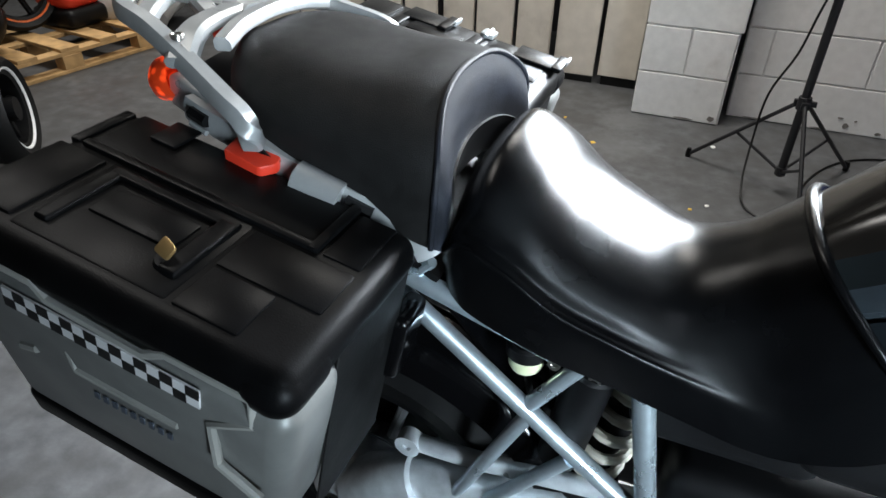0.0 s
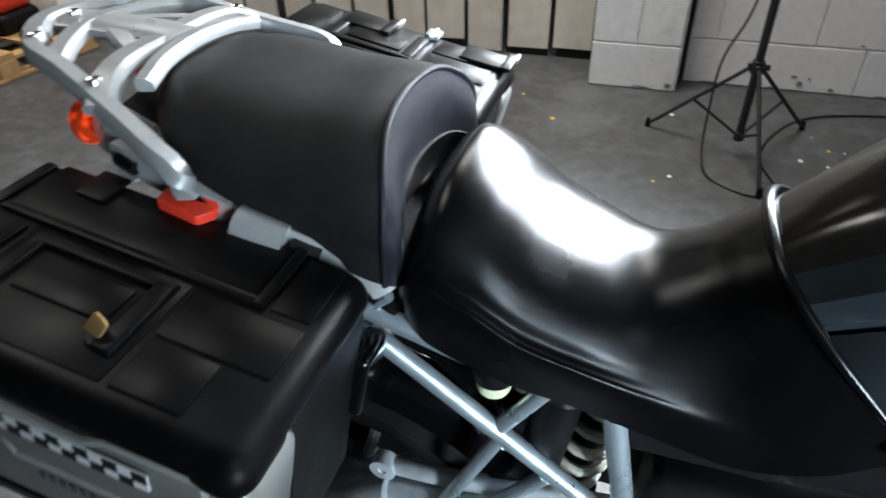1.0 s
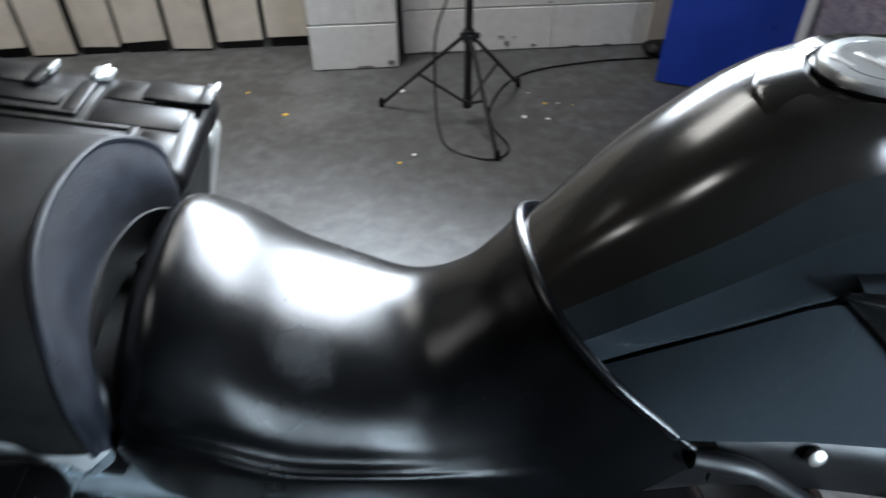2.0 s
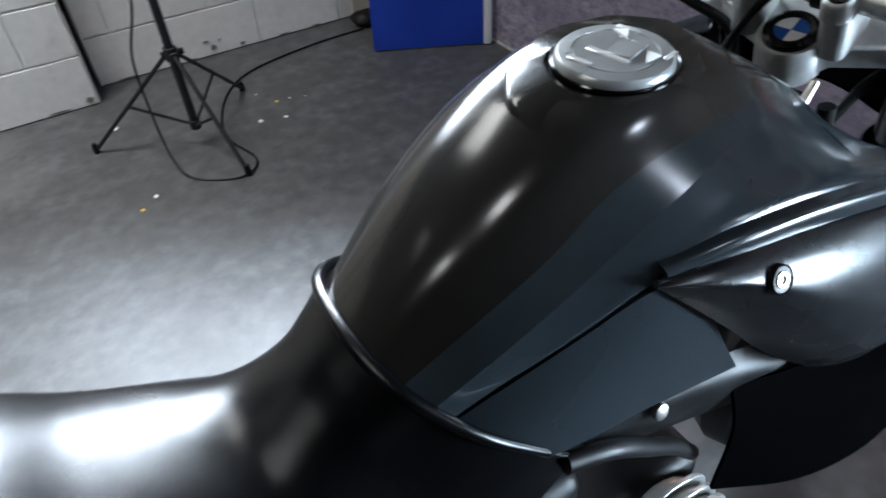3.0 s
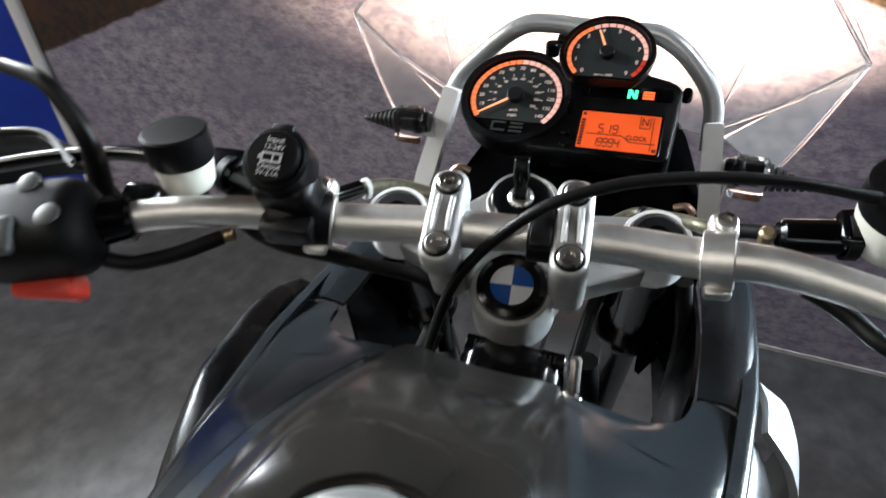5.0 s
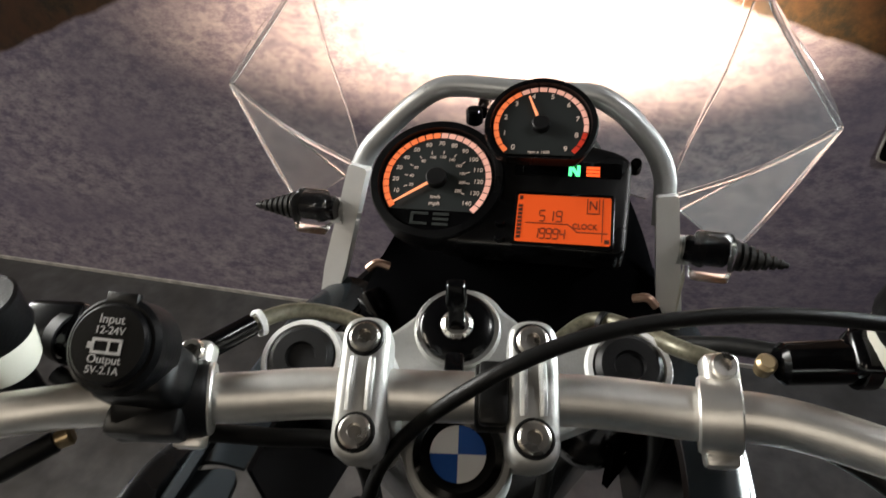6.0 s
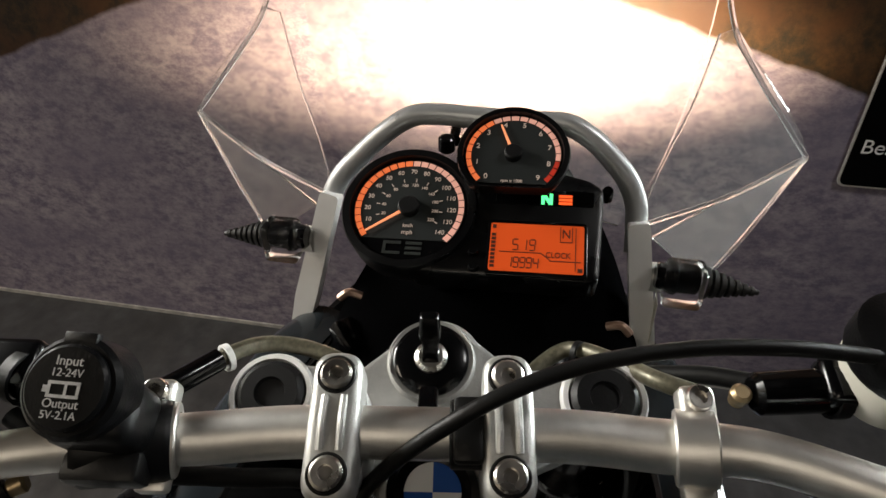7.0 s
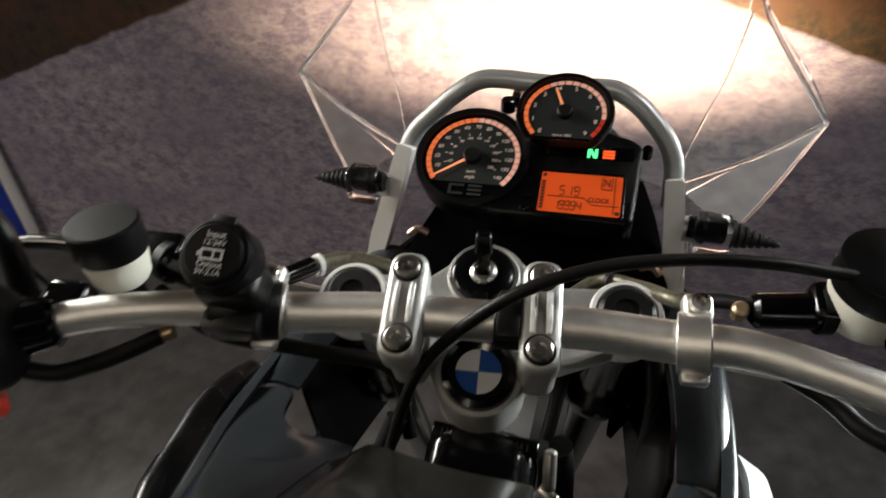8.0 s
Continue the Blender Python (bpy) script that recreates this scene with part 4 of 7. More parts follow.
# ---------------------------------------------------------------- tail: rack, rails, lamp, trim
def tail():
    # rack plate with openings, rising to the rear
    def bar(name, pts, w, h, label=""):
        """A flat bar along points in plan with width w and height h."""
        line = catmull(pts, 5)
        bm = bmesh.new()
        rings = []
        for i, p in enumerate(line):
            d = (line[min(i + 1, len(line) - 1)] - line[max(i - 1, 0)]).normalized()
            sd = d.cross(Vector((0, 0, 1))).normalized()
            up = sd.cross(d).normalized()
            prof = ((-0.5, -0.35), (-0.36, -0.5), (0.36, -0.5), (0.5, -0.35), (0.5, 0.2), (0.32, 0.5), (-0.32, 0.5), (-0.5, 0.2))
            rings.append([bm.verts.new(p + sd * a * w + up * b * h) for a, b in prof])
        for a, b in zip(rings, rings[1:]):
            for k in range(8):
                bm.faces.new((a[k], a[(k + 1) % 8], b[(k + 1) % 8], b[k]))
        bm.faces.new(rings[0]), bm.faces.new(list(reversed(rings[-1])))
        bmesh.ops.recalc_face_normals(bm, faces=bm.faces[:])
        return mk(name, bm, M_SILVER, label)

    for s in (-1, 1):
        bar("grab_rail", [(-0.285, s * 0.060, 1.100), (-0.25, s * 0.095, 1.097), (-0.19, s * 0.118, 1.088), (-0.11, s * 0.146, 1.060), (-0.060, s * 0.165, 1.042), (-0.041, s * 0.169, 1.030), (-0.035, s * 0.168, 1.014), (-0.036, s * 0.163, 0.998)], 0.023, 0.022, "silver grab rail")
        bar("rack_arm", [(-0.212, s * 0.112, 1.090), (-0.230, s * 0.075, 1.097), (-0.248, s * 0.035, 1.099), (-0.256, s * 0.008, 1.099)], 0.026, 0.016)
        bar("rack_arm", [(-0.132, s * 0.146, 1.066), (-0.146, s * 0.108, 1.085), (-0.153, s * 0.065, 1.090), (-0.152, s * 0.015, 1.091)], 0.034, 0.016)
    bar("rack_end", [(-0.285, -0.062, 1.100), (-0.305, -0.03, 1.102), (-0.31, 0, 1.103), (-0.305, 0.03, 1.102), (-0.285, 0.062, 1.100)], 0.03, 0.018)
    bar("rack_spine", [(-0.31, 0.0, 1.101), (-0.24, 0.0, 1.099), (-0.18, 0.0, 1.096), (-0.135, 0.0, 1.091)], 0.060, 0.014)
    for s in (-1, 1):
        bar("rack_fork", [(-0.215, s * 0.015, 1.096), (-0.180, s * 0.04, 1.093), (-0.150, s * 0.06, 1.088)], 0.024, 0.016)
    # raised lip behind the pillion seat
    bar("seat_lip", [(-0.108, -0.104, 1.078), (-0.112, -0.088, 1.081), (-0.119, -0.055, 1.086), (-0.122, 0.0, 1.089), (-0.119, 0.055, 1.086), (-0.112, 0.088, 1.081), (-0.108, 0.104, 1.078)], 0.020, 0.016)
    for x, y in ((-0.148, -0.126), (-0.262, -0.078), (-0.262, 0.078), (-0.148, 0.126), (-0.285, 0.0)):
        sc = mk("rack_screw", lathe([(0, 0.003), (0.0045, 0.003), (0.0052, 0.0045), (0.0072, 0.0045), (0.0078, 0.003), (0.0078, -0.01)], 14, Matrix.Translation((x, y, 1.107 if x < -0.2 else 1.086))), M_STEEL)
    # lit tail lamp under the rack
    prof = [(0, 0.052), (0.028, 0.047), (0.042, 0.030), (0.047, 0.0), (0.045, -0.02)]
    tl = mk("tail_lamp", lathe(prof, 28, axis_matrix((-0.203, -0.088, 1.022), (-0.95, -0.2, -0.22)) @ Matrix.Diagonal((0.74, 0.60, 0.52, 1))), M_REDLENS, "glowing red tail lamp lens")
    mk("lamp_housing", box(0.092, 0.044, 0.042, 0.007, 3, pose(-0.148, -0.100, 1.006, 0, 12, -14)), M_SILVER, "silver lamp housing")
    mk("red_reflector", box(0.012, 0.03, 0.028, 0.003, 2, pose(-0.150, -0.055, 1.075, 0, -10, 20)), M_RED, "small red reflector")
    # silver side rail with cast pockets, under the seat on each side
    for s in (-1, 1):
        pts = [(-0.150, s * 0.128, 1.008), (-0.11, s * 0.138, 1.000), (-0.05, s * 0.146, 0.985), (0.0, s * 0.148, 0.966), (0.06, s * 0.146, 0.948), (0.105, s * 0.138, 0.928), (0.14, s * 0.13, 0.905), (0.15, s * 0.125, 0.885)]
        bar("side_rail", pts, 0.016, 0.030, "silver cast side rail")
        for k, (a, b) in enumerate(((0.06, 0.15), (0.30, 0.40), (0.60, 0.69))):
            line = catmull(pts, 8)
            n = len(line) - 1
            p, q = line[int(a * n)], line[int(b * n)]
            o = Vector((0, s * 0.010, 0.004))
            mk("rail_pocket", tube([p + o, q + o], 0.0075, 6, 1), M_BLACK, "dark moulded pocket")
            o2 = Vector((0, s * 0.014, -0.008))
            mk("pocket_lip", tube([p + o2, q + o2], 0.0035, 6, 1), M_SILVER)
        line = catmull(pts, 8)
        mk("rail_barrel", tube([line[int(0.45 * (len(line) - 1))] + Vector((0, s * 0.006, 0)), line[int(0.585 * (len(line) - 1))] + Vector((0, s * 0.006, 0))], 0.020, 14, 1), M_SILVER, "round silver boss on the rail")
        mk("rail_hook", tube([(0.135, s * 0.128, 0.915), (0.115, s * 0.122, 0.87), (0.098, s * 0.116, 0.835), (0.125, s * 0.115, 0.845), (0.15, s * 0.118, 0.87)], 0.007, 8, 3), M_FRAME)
    mk("tail_tray", thick(skin([[(-0.20, -0.10, 1.02), (-0.20, 0, 1.03), (-0.20, 0.10, 1.02)], [(0.0, -0.13, 0.95), (0.0, 0, 0.96), (0.0, 0.13, 0.95)], [(0.16, -0.12, 0.85), (0.16, 0, 0.86), (0.16, 0.12, 0.85)]], 5, 5), 0.01), M_BLACK, "black plastic tray under the seat")


tail()

# ---------------------------------------------------------------- running gear under the seat
def running_gear():
    def wheel_part(name, x, z, r, w, label):
        m = axis_matrix((x, 0, z), (0, 1, 0))
        ri = r * 0.70
        prof = [(ri, -w * 0.36), (r * 0.86, -w / 2), (r * 0.95, -w * 0.40), (r, 0), (r * 0.95, w * 0.40), (r * 0.86, w / 2), (ri, w * 0.36), (ri * 0.97, 0), (ri, -w * 0.36)]
        ty = mk(name, lathe(prof, 56, m), M_RUBBER, label)
        mk("rim", lathe([(ri * 0.99, -w * 0.34), (ri * 0.9, -w * 0.3), (ri * 0.88, 0), (ri * 0.9, w * 0.3), (ri * 0.99, w * 0.34)], 48, m), M_BLACK, "", ty)
        mk("hub", lathe([(0, -w * 0.4), (0.06, -w * 0.4), (0.06, w * 0.4), (0, w * 0.4)], 20, m), M_SILVER, "", ty)
        for k in range(10):
            a = 2 * math.pi * k / 10
            mk("spoke", tube([m @ Vector((0.05 * math.cos(a), 0.05 * math.sin(a), 0)), m @ Vector((ri * 0.9 * math.cos(a), ri * 0.9 * math.sin(a), 0))], 0.010, 8, 1), M_SILVER, "", ty)
        return ty

    wheel_part("rear_tyre", 0.0, 0.322, 0.322, 0.15, "black rear tyre")
    wheel_part("front_tyre", 1.50, 0.322, 0.322, 0.115, "black front tyre")
    # added black disc blocks the lit floor beyond the spokes
    mk("wheel_disc", lathe([(0, 0.012), (0.24, 0.012), (0.25, 0.0), (0.24, -0.012), (0, -0.012)], 40, axis_matrix((0.0, 0.03, 0.322), (0, 1, 0))), M_BLACK, "black disc added to hide the bright floor behind the wheel")
    # added black box keeps lit floor from showing behind the spring
    mk("air_duct", box(0.26, 0.05, 0.34, 0.015, 3, Matrix.Translation((0.40, 0.045, 0.60))), M_BLACK, "black box added behind the spring to hide the bright floor")
    # rear hugger over the tyre
    grid = []
    for k in range(9):
        a = radians(20 + 14 * k)
        rr = 0.375
        x, z = rr * math.cos(a) + 0.02, 0.322 + rr * math.sin(a)
        x2, z2 = (rr - 0.05) * math.cos(a) + 0.02, 0.322 + (rr - 0.05) * math.sin(a)
        grid.append([(x2, 0.088, z2), (x, 0.072, z), (x * 1.02, 0, z + 0.008), (x, -0.072, z), (x2, -0.088, z2)])
    mk("rear_hugger", thick(skin(grid, 3, 5), 0.004), M_GLOSS, "glossy black rear mudguard")
    for o in (-0.03, 0.0, 0.03):
        mk("hugger_rib", tube([(g[2][0] * 1.005, o, g[2][2] + 0.003) for g in grid[2:7]], 0.003, 6, 4), M_GLOSS)
    # tail of the body over the wheel
    mk("inner_guard", thick(skin([[(0.05, -0.085, 0.86), (0.05, 0, 0.88), (0.05, 0.085, 0.86)], [(0.15, -0.085, 0.79), (0.15, 0, 0.81), (0.15, 0.085, 0.79)], [(0.235, -0.08, 0.68), (0.235, 0, 0.69), (0.235, 0.08, 0.68)], [(0.27, -0.075, 0.55), (0.27, 0, 0.55), (0.27, 0.075, 0.55)]], 5, 5), 0.006), M_GLOSS, "glossy black inner mudguard")
    # swing arm with shaft drive on the right
    mk("final_drive", joined(lathe([(0, 0.055), (0.04, 0.052), (0.075, 0.03), (0.088, 0.0), (0.085, -0.04), (0.06, -0.06), (0, -0.06)], 28, axis_matrix((0.0, -0.085, 0.335), (0, -1, 0))), tube([(0.02, -0.10, 0.36), (0.07, -0.105, 0.41), (0.12, -0.10, 0.44)], [0.055, 0.05, 0.042], 16, 5)), M_CASTDULL, "cast silver final drive housing")
    mk("swing_arm", tube([(0.10, -0.095, 0.43), (0.25, -0.085, 0.455), (0.42, -0.075, 0.47), (0.52, -0.05, 0.48)], [0.036, 0.036, 0.038, 0.045], 16, 6), M_CASTDULL, "silver single-sided swing arm")
    mk("torque_arm", joined(tube([(0.09, -0.085, 0.50), (0.20, -0.09, 0.515), (0.33, -0.088, 0.535), (0.45, -0.08, 0.545)], 0.014, 10, 5), lathe([(0.007, -0.012), (0.02, -0.012), (0.02, 0.012), (0.007, 0.012), (0.007, -0.012)], 18, axis_matrix((0.10, -0.09, 0.503), (0, 1, 0)))), M_CASTDULL, "silver torque arm")
    mk("foot_bracket", joined(tube([(0.115, -0.125, 0.415), (0.10, -0.125, 0.36), (0.15, -0.125, 0.31), (0.19, -0.125, 0.34), (0.165, -0.125, 0.40), (0.115, -0.125, 0.415)], 0.007, 8, 1)), M_CASTDULL, "cast silver passenger foot bracket")
    mk("axle_cap", lathe([(0, 0.02), (0.018, 0.02), (0.03, 0.012), (0.034, 0)], 24, axis_matrix((-0.012, -0.145, 0.335), (0, -1, 0))), M_RUBBER)
    # spring and damper
    a, b = Vector((0.358, -0.045, 0.53)), Vector((0.412, -0.045, 0.76))
    d = (b - a).normalized()
    sx = d.orthogonal().normalized()
    sy = d.cross(sx)
    pts = []
    for k in range(6 * 14 + 1):
        f = k / (6 * 14)
        an = 2 * math.pi * k / 14
        pts.append(a.lerp(b, f) + 0.033 * (math.cos(an) * sx + math.sin(an) * sy))
    mk("shock_spring", tube(pts, 0.0075, 8, 1), M_SPRING, "cream coil spring")
    mk("damper", joined(cyl(a - 0.02 * d, b + 0.02 * d, 0.022), cyl(a - 0.03 * d, a, 0.046)), M_BLACK, "black damper body")
    mk("damper_reservoir", cyl((0.318, -0.078, 0.57), (0.345, -0.078, 0.745), 0.029, 0.029, 20, 0.004), M_BLACK, "black damper reservoir")
    # brake fluid pot with black cap
    pot = mk("fluid_pot", lathe([(0, -0.018), (0.019, -0.018), (0.022, -0.012), (0.022, 0.004), (0, 0.004)], 20, Matrix.Translation((0.262, -0.085, 0.742))), M_PALEGREEN, "yellowed plastic brake fluid pot")
    mk("pot_cap", lathe([(0, 0.022), (0.022, 0.022), (0.026, 0.018), (0.026, 0.002), (0.022, 0.0), (0, 0.0)], 24, Matrix.Translation((0.262, -0.085, 0.745))), M_BLACK, "black screw cap", pot)
    mk("pot_hose", tube([(0.262, -0.085, 0.725), (0.275, -0.08, 0.66), (0.30, -0.07, 0.60), (0.36, -0.06, 0.52)], 0.005, 8, 5), M_RUBBER)
    for p in ((0.30, -0.098, 0.755), (0.348, -0.095, 0.742)):
        mk("frame_bolt", joined(lathe([(0, 0.004), (0.004, 0.004), (0.0045, 0.006), (0.008, 0.006), (0.008, -0.006)], 12, axis_matrix(p, (0, -1, 0.2)))), M_STEEL)
    mk("pannier_bolt", lathe([(0, 0.01), (0.007, 0.01), (0.012, 0.004), (0.012, -0.01)], 14, axis_matrix((0.105, -0.13, 0.79), (1, -0.3, 0))), M_STEEL)
    mk("indicator_stub", lathe([(0, 0.03), (0.014, 0.022), (0.022, 0.0), (0.02, -0.02), (0, -0.025)], 18, axis_matrix((0.075, -0.02, 0.585), (0.6, -0.6, 0.3))), M_CAST)
    mk("brake_line", tube([(0.02, -0.05, 0.66), (0.10, -0.04, 0.64), (0.16, -0.03, 0.56), (0.18, -0.03, 0.48)], 0.004, 8, 5), M_STEEL)
    # engine and gearbox as one dark block with fins, below the body
    eng = mk("gearbox", joined(box(0.30, 0.20, 0.30, 0.03, 4, Matrix.Translation((0.60, 0, 0.48))), box(0.24, 0.26, 0.22, 0.03, 4, Matrix.Translation((0.84, 0, 0.42)))), M_BLACK, "dark gearbox and crankcase")
    for s in (-1, 1):
        mk("cylinder", joined(cyl((0.86, s * 0.12, 0.45), (0.86, s * 0.30, 0.46), 0.075, 0.08, 24, 0.01), *[cyl((0.86, s * (0.14 + 0.018 * k), 0.45), (0.86, s * (0.147 + 0.018 * k), 0.45), 0.095, 0.095, 24, 0.001) for k in range(6)]), M_CAST, "finned engine cylinder")
    mk("airbox", joined(box(0.22, 0.18, 0.14, 0.03, 4, Matrix.Translation((0.50, 0, 0.73))), box(0.40, 0.22, 0.22, 0.04, 4, Matrix.Translation((0.76, 0, 0.80)))), M_BLACK, "black airbox under the tank")
    mk("battery_tray", box(0.20, 0.16, 0.05, 0.01, 2, pose(0.30, 0, 0.80, 0, 12, 0)), M_BLACK)
    for s in (-1, 1):
        mk("centre_stand", joined(tube([(0.55, s * 0.10, 0.36), (0.50, s * 0.14, 0.14), (0.47, s * 0.17, 0.012)], 0.012, 10, 4), tube([(0.42, s * 0.17, 0.012), (0.53, s * 0.17, 0.012)], 0.012, 8, 1)), M_BLACK, "black centre stand leg")
        mk("foot_peg", joined(tube([(0.55, s * 0.13, 0.42), (0.55, s * 0.25, 0.42)], 0.013, 10, 1)), M_CAST)


running_gear()


# ---------------------------------------------------------------- body panels round the tank
def body_panels():
    # raised rim of the seat where it meets the tank
    half = [(0.514, 0, 0.966), (0.522, -0.062, 0.957), (0.540, -0.098, 0.941), (0.572, -0.126, 0.914), (0.610, -0.140, 0.880), (0.655, -0.149, 0.837)]
    rim = [(x, -y, z) for x, y, z in reversed(half[1:])] + half
    mk("seat_rim", tube(rim, [0.003, 0.004, 0.0055, 0.0065, 0.007, 0.007, 0.007, 0.0065, 0.0055, 0.004, 0.003], 10, 6), M_VINYL, "rolled black rim at the seat front")
    for s in (1, -1):
        # side panel below the seam, running down behind the tank
        g = [[(0.560, -s * 0.091, 0.900), (0.585, -s * 0.118, 0.886), (0.62, -s * 0.147, 0.866)],
             [(0.605, -s * 0.109, 0.937), (0.63, -s * 0.134, 0.908), (0.67, -s * 0.155, 0.868)],
             [(0.655, -s * 0.129, 0.979), (0.68, -s * 0.146, 0.935), (0.72, -s * 0.158, 0.865)],
             [(0.706, -s * 0.145, 1.014), (0.73, -s * 0.154, 0.955), (0.77, -s * 0.161, 0.857)],
             [(0.76, -s * 0.151, 1.01), (0.79, -s * 0.158, 0.94), (0.85, -s * 0.164, 0.840)]]
        mk("lower_side_panel", thick(skin(g, 6, 6), 0.004), M_SLATE, "slate grey lower side panel")
        # edge strip along the top of the black intake cover
        e = [(0.715, -s * 0.150, 1.030), (0.78, -s * 0.163, 1.040), (0.86, -s * 0.172, 1.036), (0.94, -s * 0.180, 1.024), (1.01, -s * 0.187, 1.010), (1.08, -s * 0.192, 0.998), (1.16, -s * 0.19, 0.99), (1.23, -s * 0.178, 0.985)]
        grid = [[(x, y + s * 0.012, z + 0.008), (x, y, z + 0.004), (x + 0.003, y - s * 0.003, z - 0.012)] for x, y, z in e]
        mk("panel_edge", thick(skin(grid, 6, 4), 0.004), M_SLATE, "rounded lower edge of the side panel")
        # black intake cover, bulging outwards
        up, down = [], []
        for x, yt, zt, ym, zm, yr, zr, yb, zb in ((0.704, 0.150, 1.031, 0.150, 1.030, 0.151, 1.029, 0.150, 1.027), (0.745, 0.152, 1.032, 0.165, 1.031, 0.173, 1.019, 0.160, 0.988), (0.79, 0.157, 1.033, 0.178, 1.024, 0.189, 0.999, 0.168, 0.943), (0.85, 0.164, 1.028, 0.196, 1.006, 0.207, 0.952, 0.179, 0.880), (0.91, 0.171, 1.018, 0.206, 0.985, 0.217, 0.898, 0.188, 0.828), (0.97, 0.178, 1.006, 0.211, 0.965, 0.223, 0.843, 0.195, 0.783), (1.02, 0.184, 0.994, 0.214, 0.952, 0.226, 0.828, 0.197, 0.765), (1.06, 0.183, 0.985, 0.205, 0.940, 0.215, 0.82, 0.19, 0.765)):
            up.append([(x, -s * yt, zt), (x, -s * (yt * 0.55 + ym * 0.45), zt * 0.8 + zm * 0.2), (x, -s * ym, zm), (x, -s * (ym * 0.35 + yr * 0.65 + 0.003), (zm + zr) / 2), (x, -s * yr, zr)])
            down.append([(x, -s * yr, zr), (x, -s * (yr * 0.55 + yb * 0.45), zr * 0.4 + zb * 0.6), (x, -s * yb, zb)])
        cover = mk("intake_cover", joined(thick(skin(up, 6, 5), 0.004), thick(skin(down, 6, 5), 0.004)), M_GLOSSCOVER, "satin black intake cover")
        n = Vector((0, -s, 0.55)).normalized()
        p = Vector((0.800, -s * 0.190, 1.012))
        mk("cover_screw", joined(lathe([(0, 0.0), (0.0035, 0.0), (0.004, 0.002), (0.0062, 0.002), (0.0068, 0.001), (0.0068, -0.004)], 16, axis_matrix(p, n))), M_STEEL, "socket screw", cover)
        mk("screw_well", lathe([(0.0068, 0.0005), (0.0105, 0.0010), (0.0115, 0.0022), (0.0122, 0.0015), (0.0125, -0.006)], 20, axis_matrix(p, n)), M_BLACK, "", cover)
        # silver scoop in front of the cover
        g = [[(1.045, -s * 0.203, 0.990), (1.035, -s * 0.226, 0.965), (1.03, -s * 0.240, 0.92), (1.03, -s * 0.236, 0.85)],
             [(1.075, -s * 0.203, 0.988), (1.072, -s * 0.230, 0.960), (1.070, -s * 0.243, 0.91), (1.07, -s * 0.238, 0.85)],
             [(1.102, -s * 0.198, 0.981), (1.108, -s * 0.228, 0.950), (1.112, -s * 0.238, 0.90), (1.11, -s * 0.23, 0.85)]]
        mk("silver_scoop", thick(skin(g, 5, 5), 0.006), M_SILVER, "silver cooling scoop")
        mk("black_duct", thick(skin([[(0.66, -s * 0.125, 0.86), (0.67, -s * 0.142, 0.835), (0.68, -s * 0.135, 0.77)], [(0.76, -s * 0.14, 0.855), (0.77, -s * 0.155, 0.825), (0.78, -s * 0.145, 0.76)], [(0.87, -s * 0.15, 0.838), (0.87, -s * 0.168, 0.81), (0.87, -s * 0.16, 0.75)], [(1.0, -s * 0.155, 0.78), (1.0, -s * 0.175, 0.76), (1.0, -s * 0.165, 0.71)], [(1.12, -s * 0.15, 0.78), (1.12, -s * 0.165, 0.76), (1.12, -s * 0.155, 0.71)]], 6, 6), 0.005), M_BLACK, "black lower duct")
        mk("frame_rail", tube([(0.64, -s * 0.150, 0.842), (0.695, -s * 0.158, 0.826), (0.755, -s * 0.158, 0.772), (0.80, -s * 0.156, 0.728), (0.86, -s * 0.15, 0.65)], 0.010, 10, 5), M_BLACK, "black frame rail under the panel")
        mk("panel_bolt", lathe([(0, 0.004), (0.006, 0.004), (0.009, 0.002), (0.009, -0.004)], 14, axis_matrix((0.753, -s * 0.157, 0.835), (0, -s, 0.3))), M_STEEL)
        # front side wing, from the tank to the cowl
        g = [[(0.953, -s * 0.061, 1.070), (0.953, -s * 0.085, 1.057), (0.953, -s * 0.112, 1.048), (0.953, -s * 0.140, 1.038), (0.953, -s * 0.165, 1.030), (0.956, -s * 0.180, 1.018)],
             [(0.964, -s * 0.064, 1.064), (0.972, -s * 0.088, 1.046), (0.975, -s * 0.114, 1.040), (0.982, -s * 0.140, 1.030), (0.995, -s * 0.168, 1.020), (1.000, -s * 0.186, 1.010)],
             [(0.972, -s * 0.067, 1.056), (0.986, -s * 0.092, 1.036), (0.988, -s * 0.116, 1.032), (1.005, -s * 0.138, 1.024), (1.040, -s * 0.152, 1.010), (1.036, -s * 0.188, 1.003)]]
        mk("side_panel_front", thick(skin(g, 5, 5), 0.004), M_SLATE, "slate grey panel beside the fork")
        g = [[(1.046, -s * 0.149, 1.005), (1.045, -s * 0.170, 1.008), (1.042, -s * 0.188, 1.002), (1.044, -s * 0.193, 0.985)],
             [(1.117, -s * 0.147, 1.002), (1.125, -s * 0.170, 1.007), (1.132, -s * 0.188, 1.000), (1.134, -s * 0.193, 0.98)],
             [(1.192, -s * 0.139, 1.000), (1.20, -s * 0.164, 1.004), (1.209, -s * 0.183, 0.997), (1.211, -s * 0.188, 0.975)],
             [(1.27, -s * 0.128, 0.99), (1.272, -s * 0.150, 0.995), (1.275, -s * 0.170, 0.985), (1.277, -s * 0.174, 0.965)]]
        mk("side_wing", thick(skin(g, 6, 5), 0.004), M_SLATE, "slate grey front wing panel")
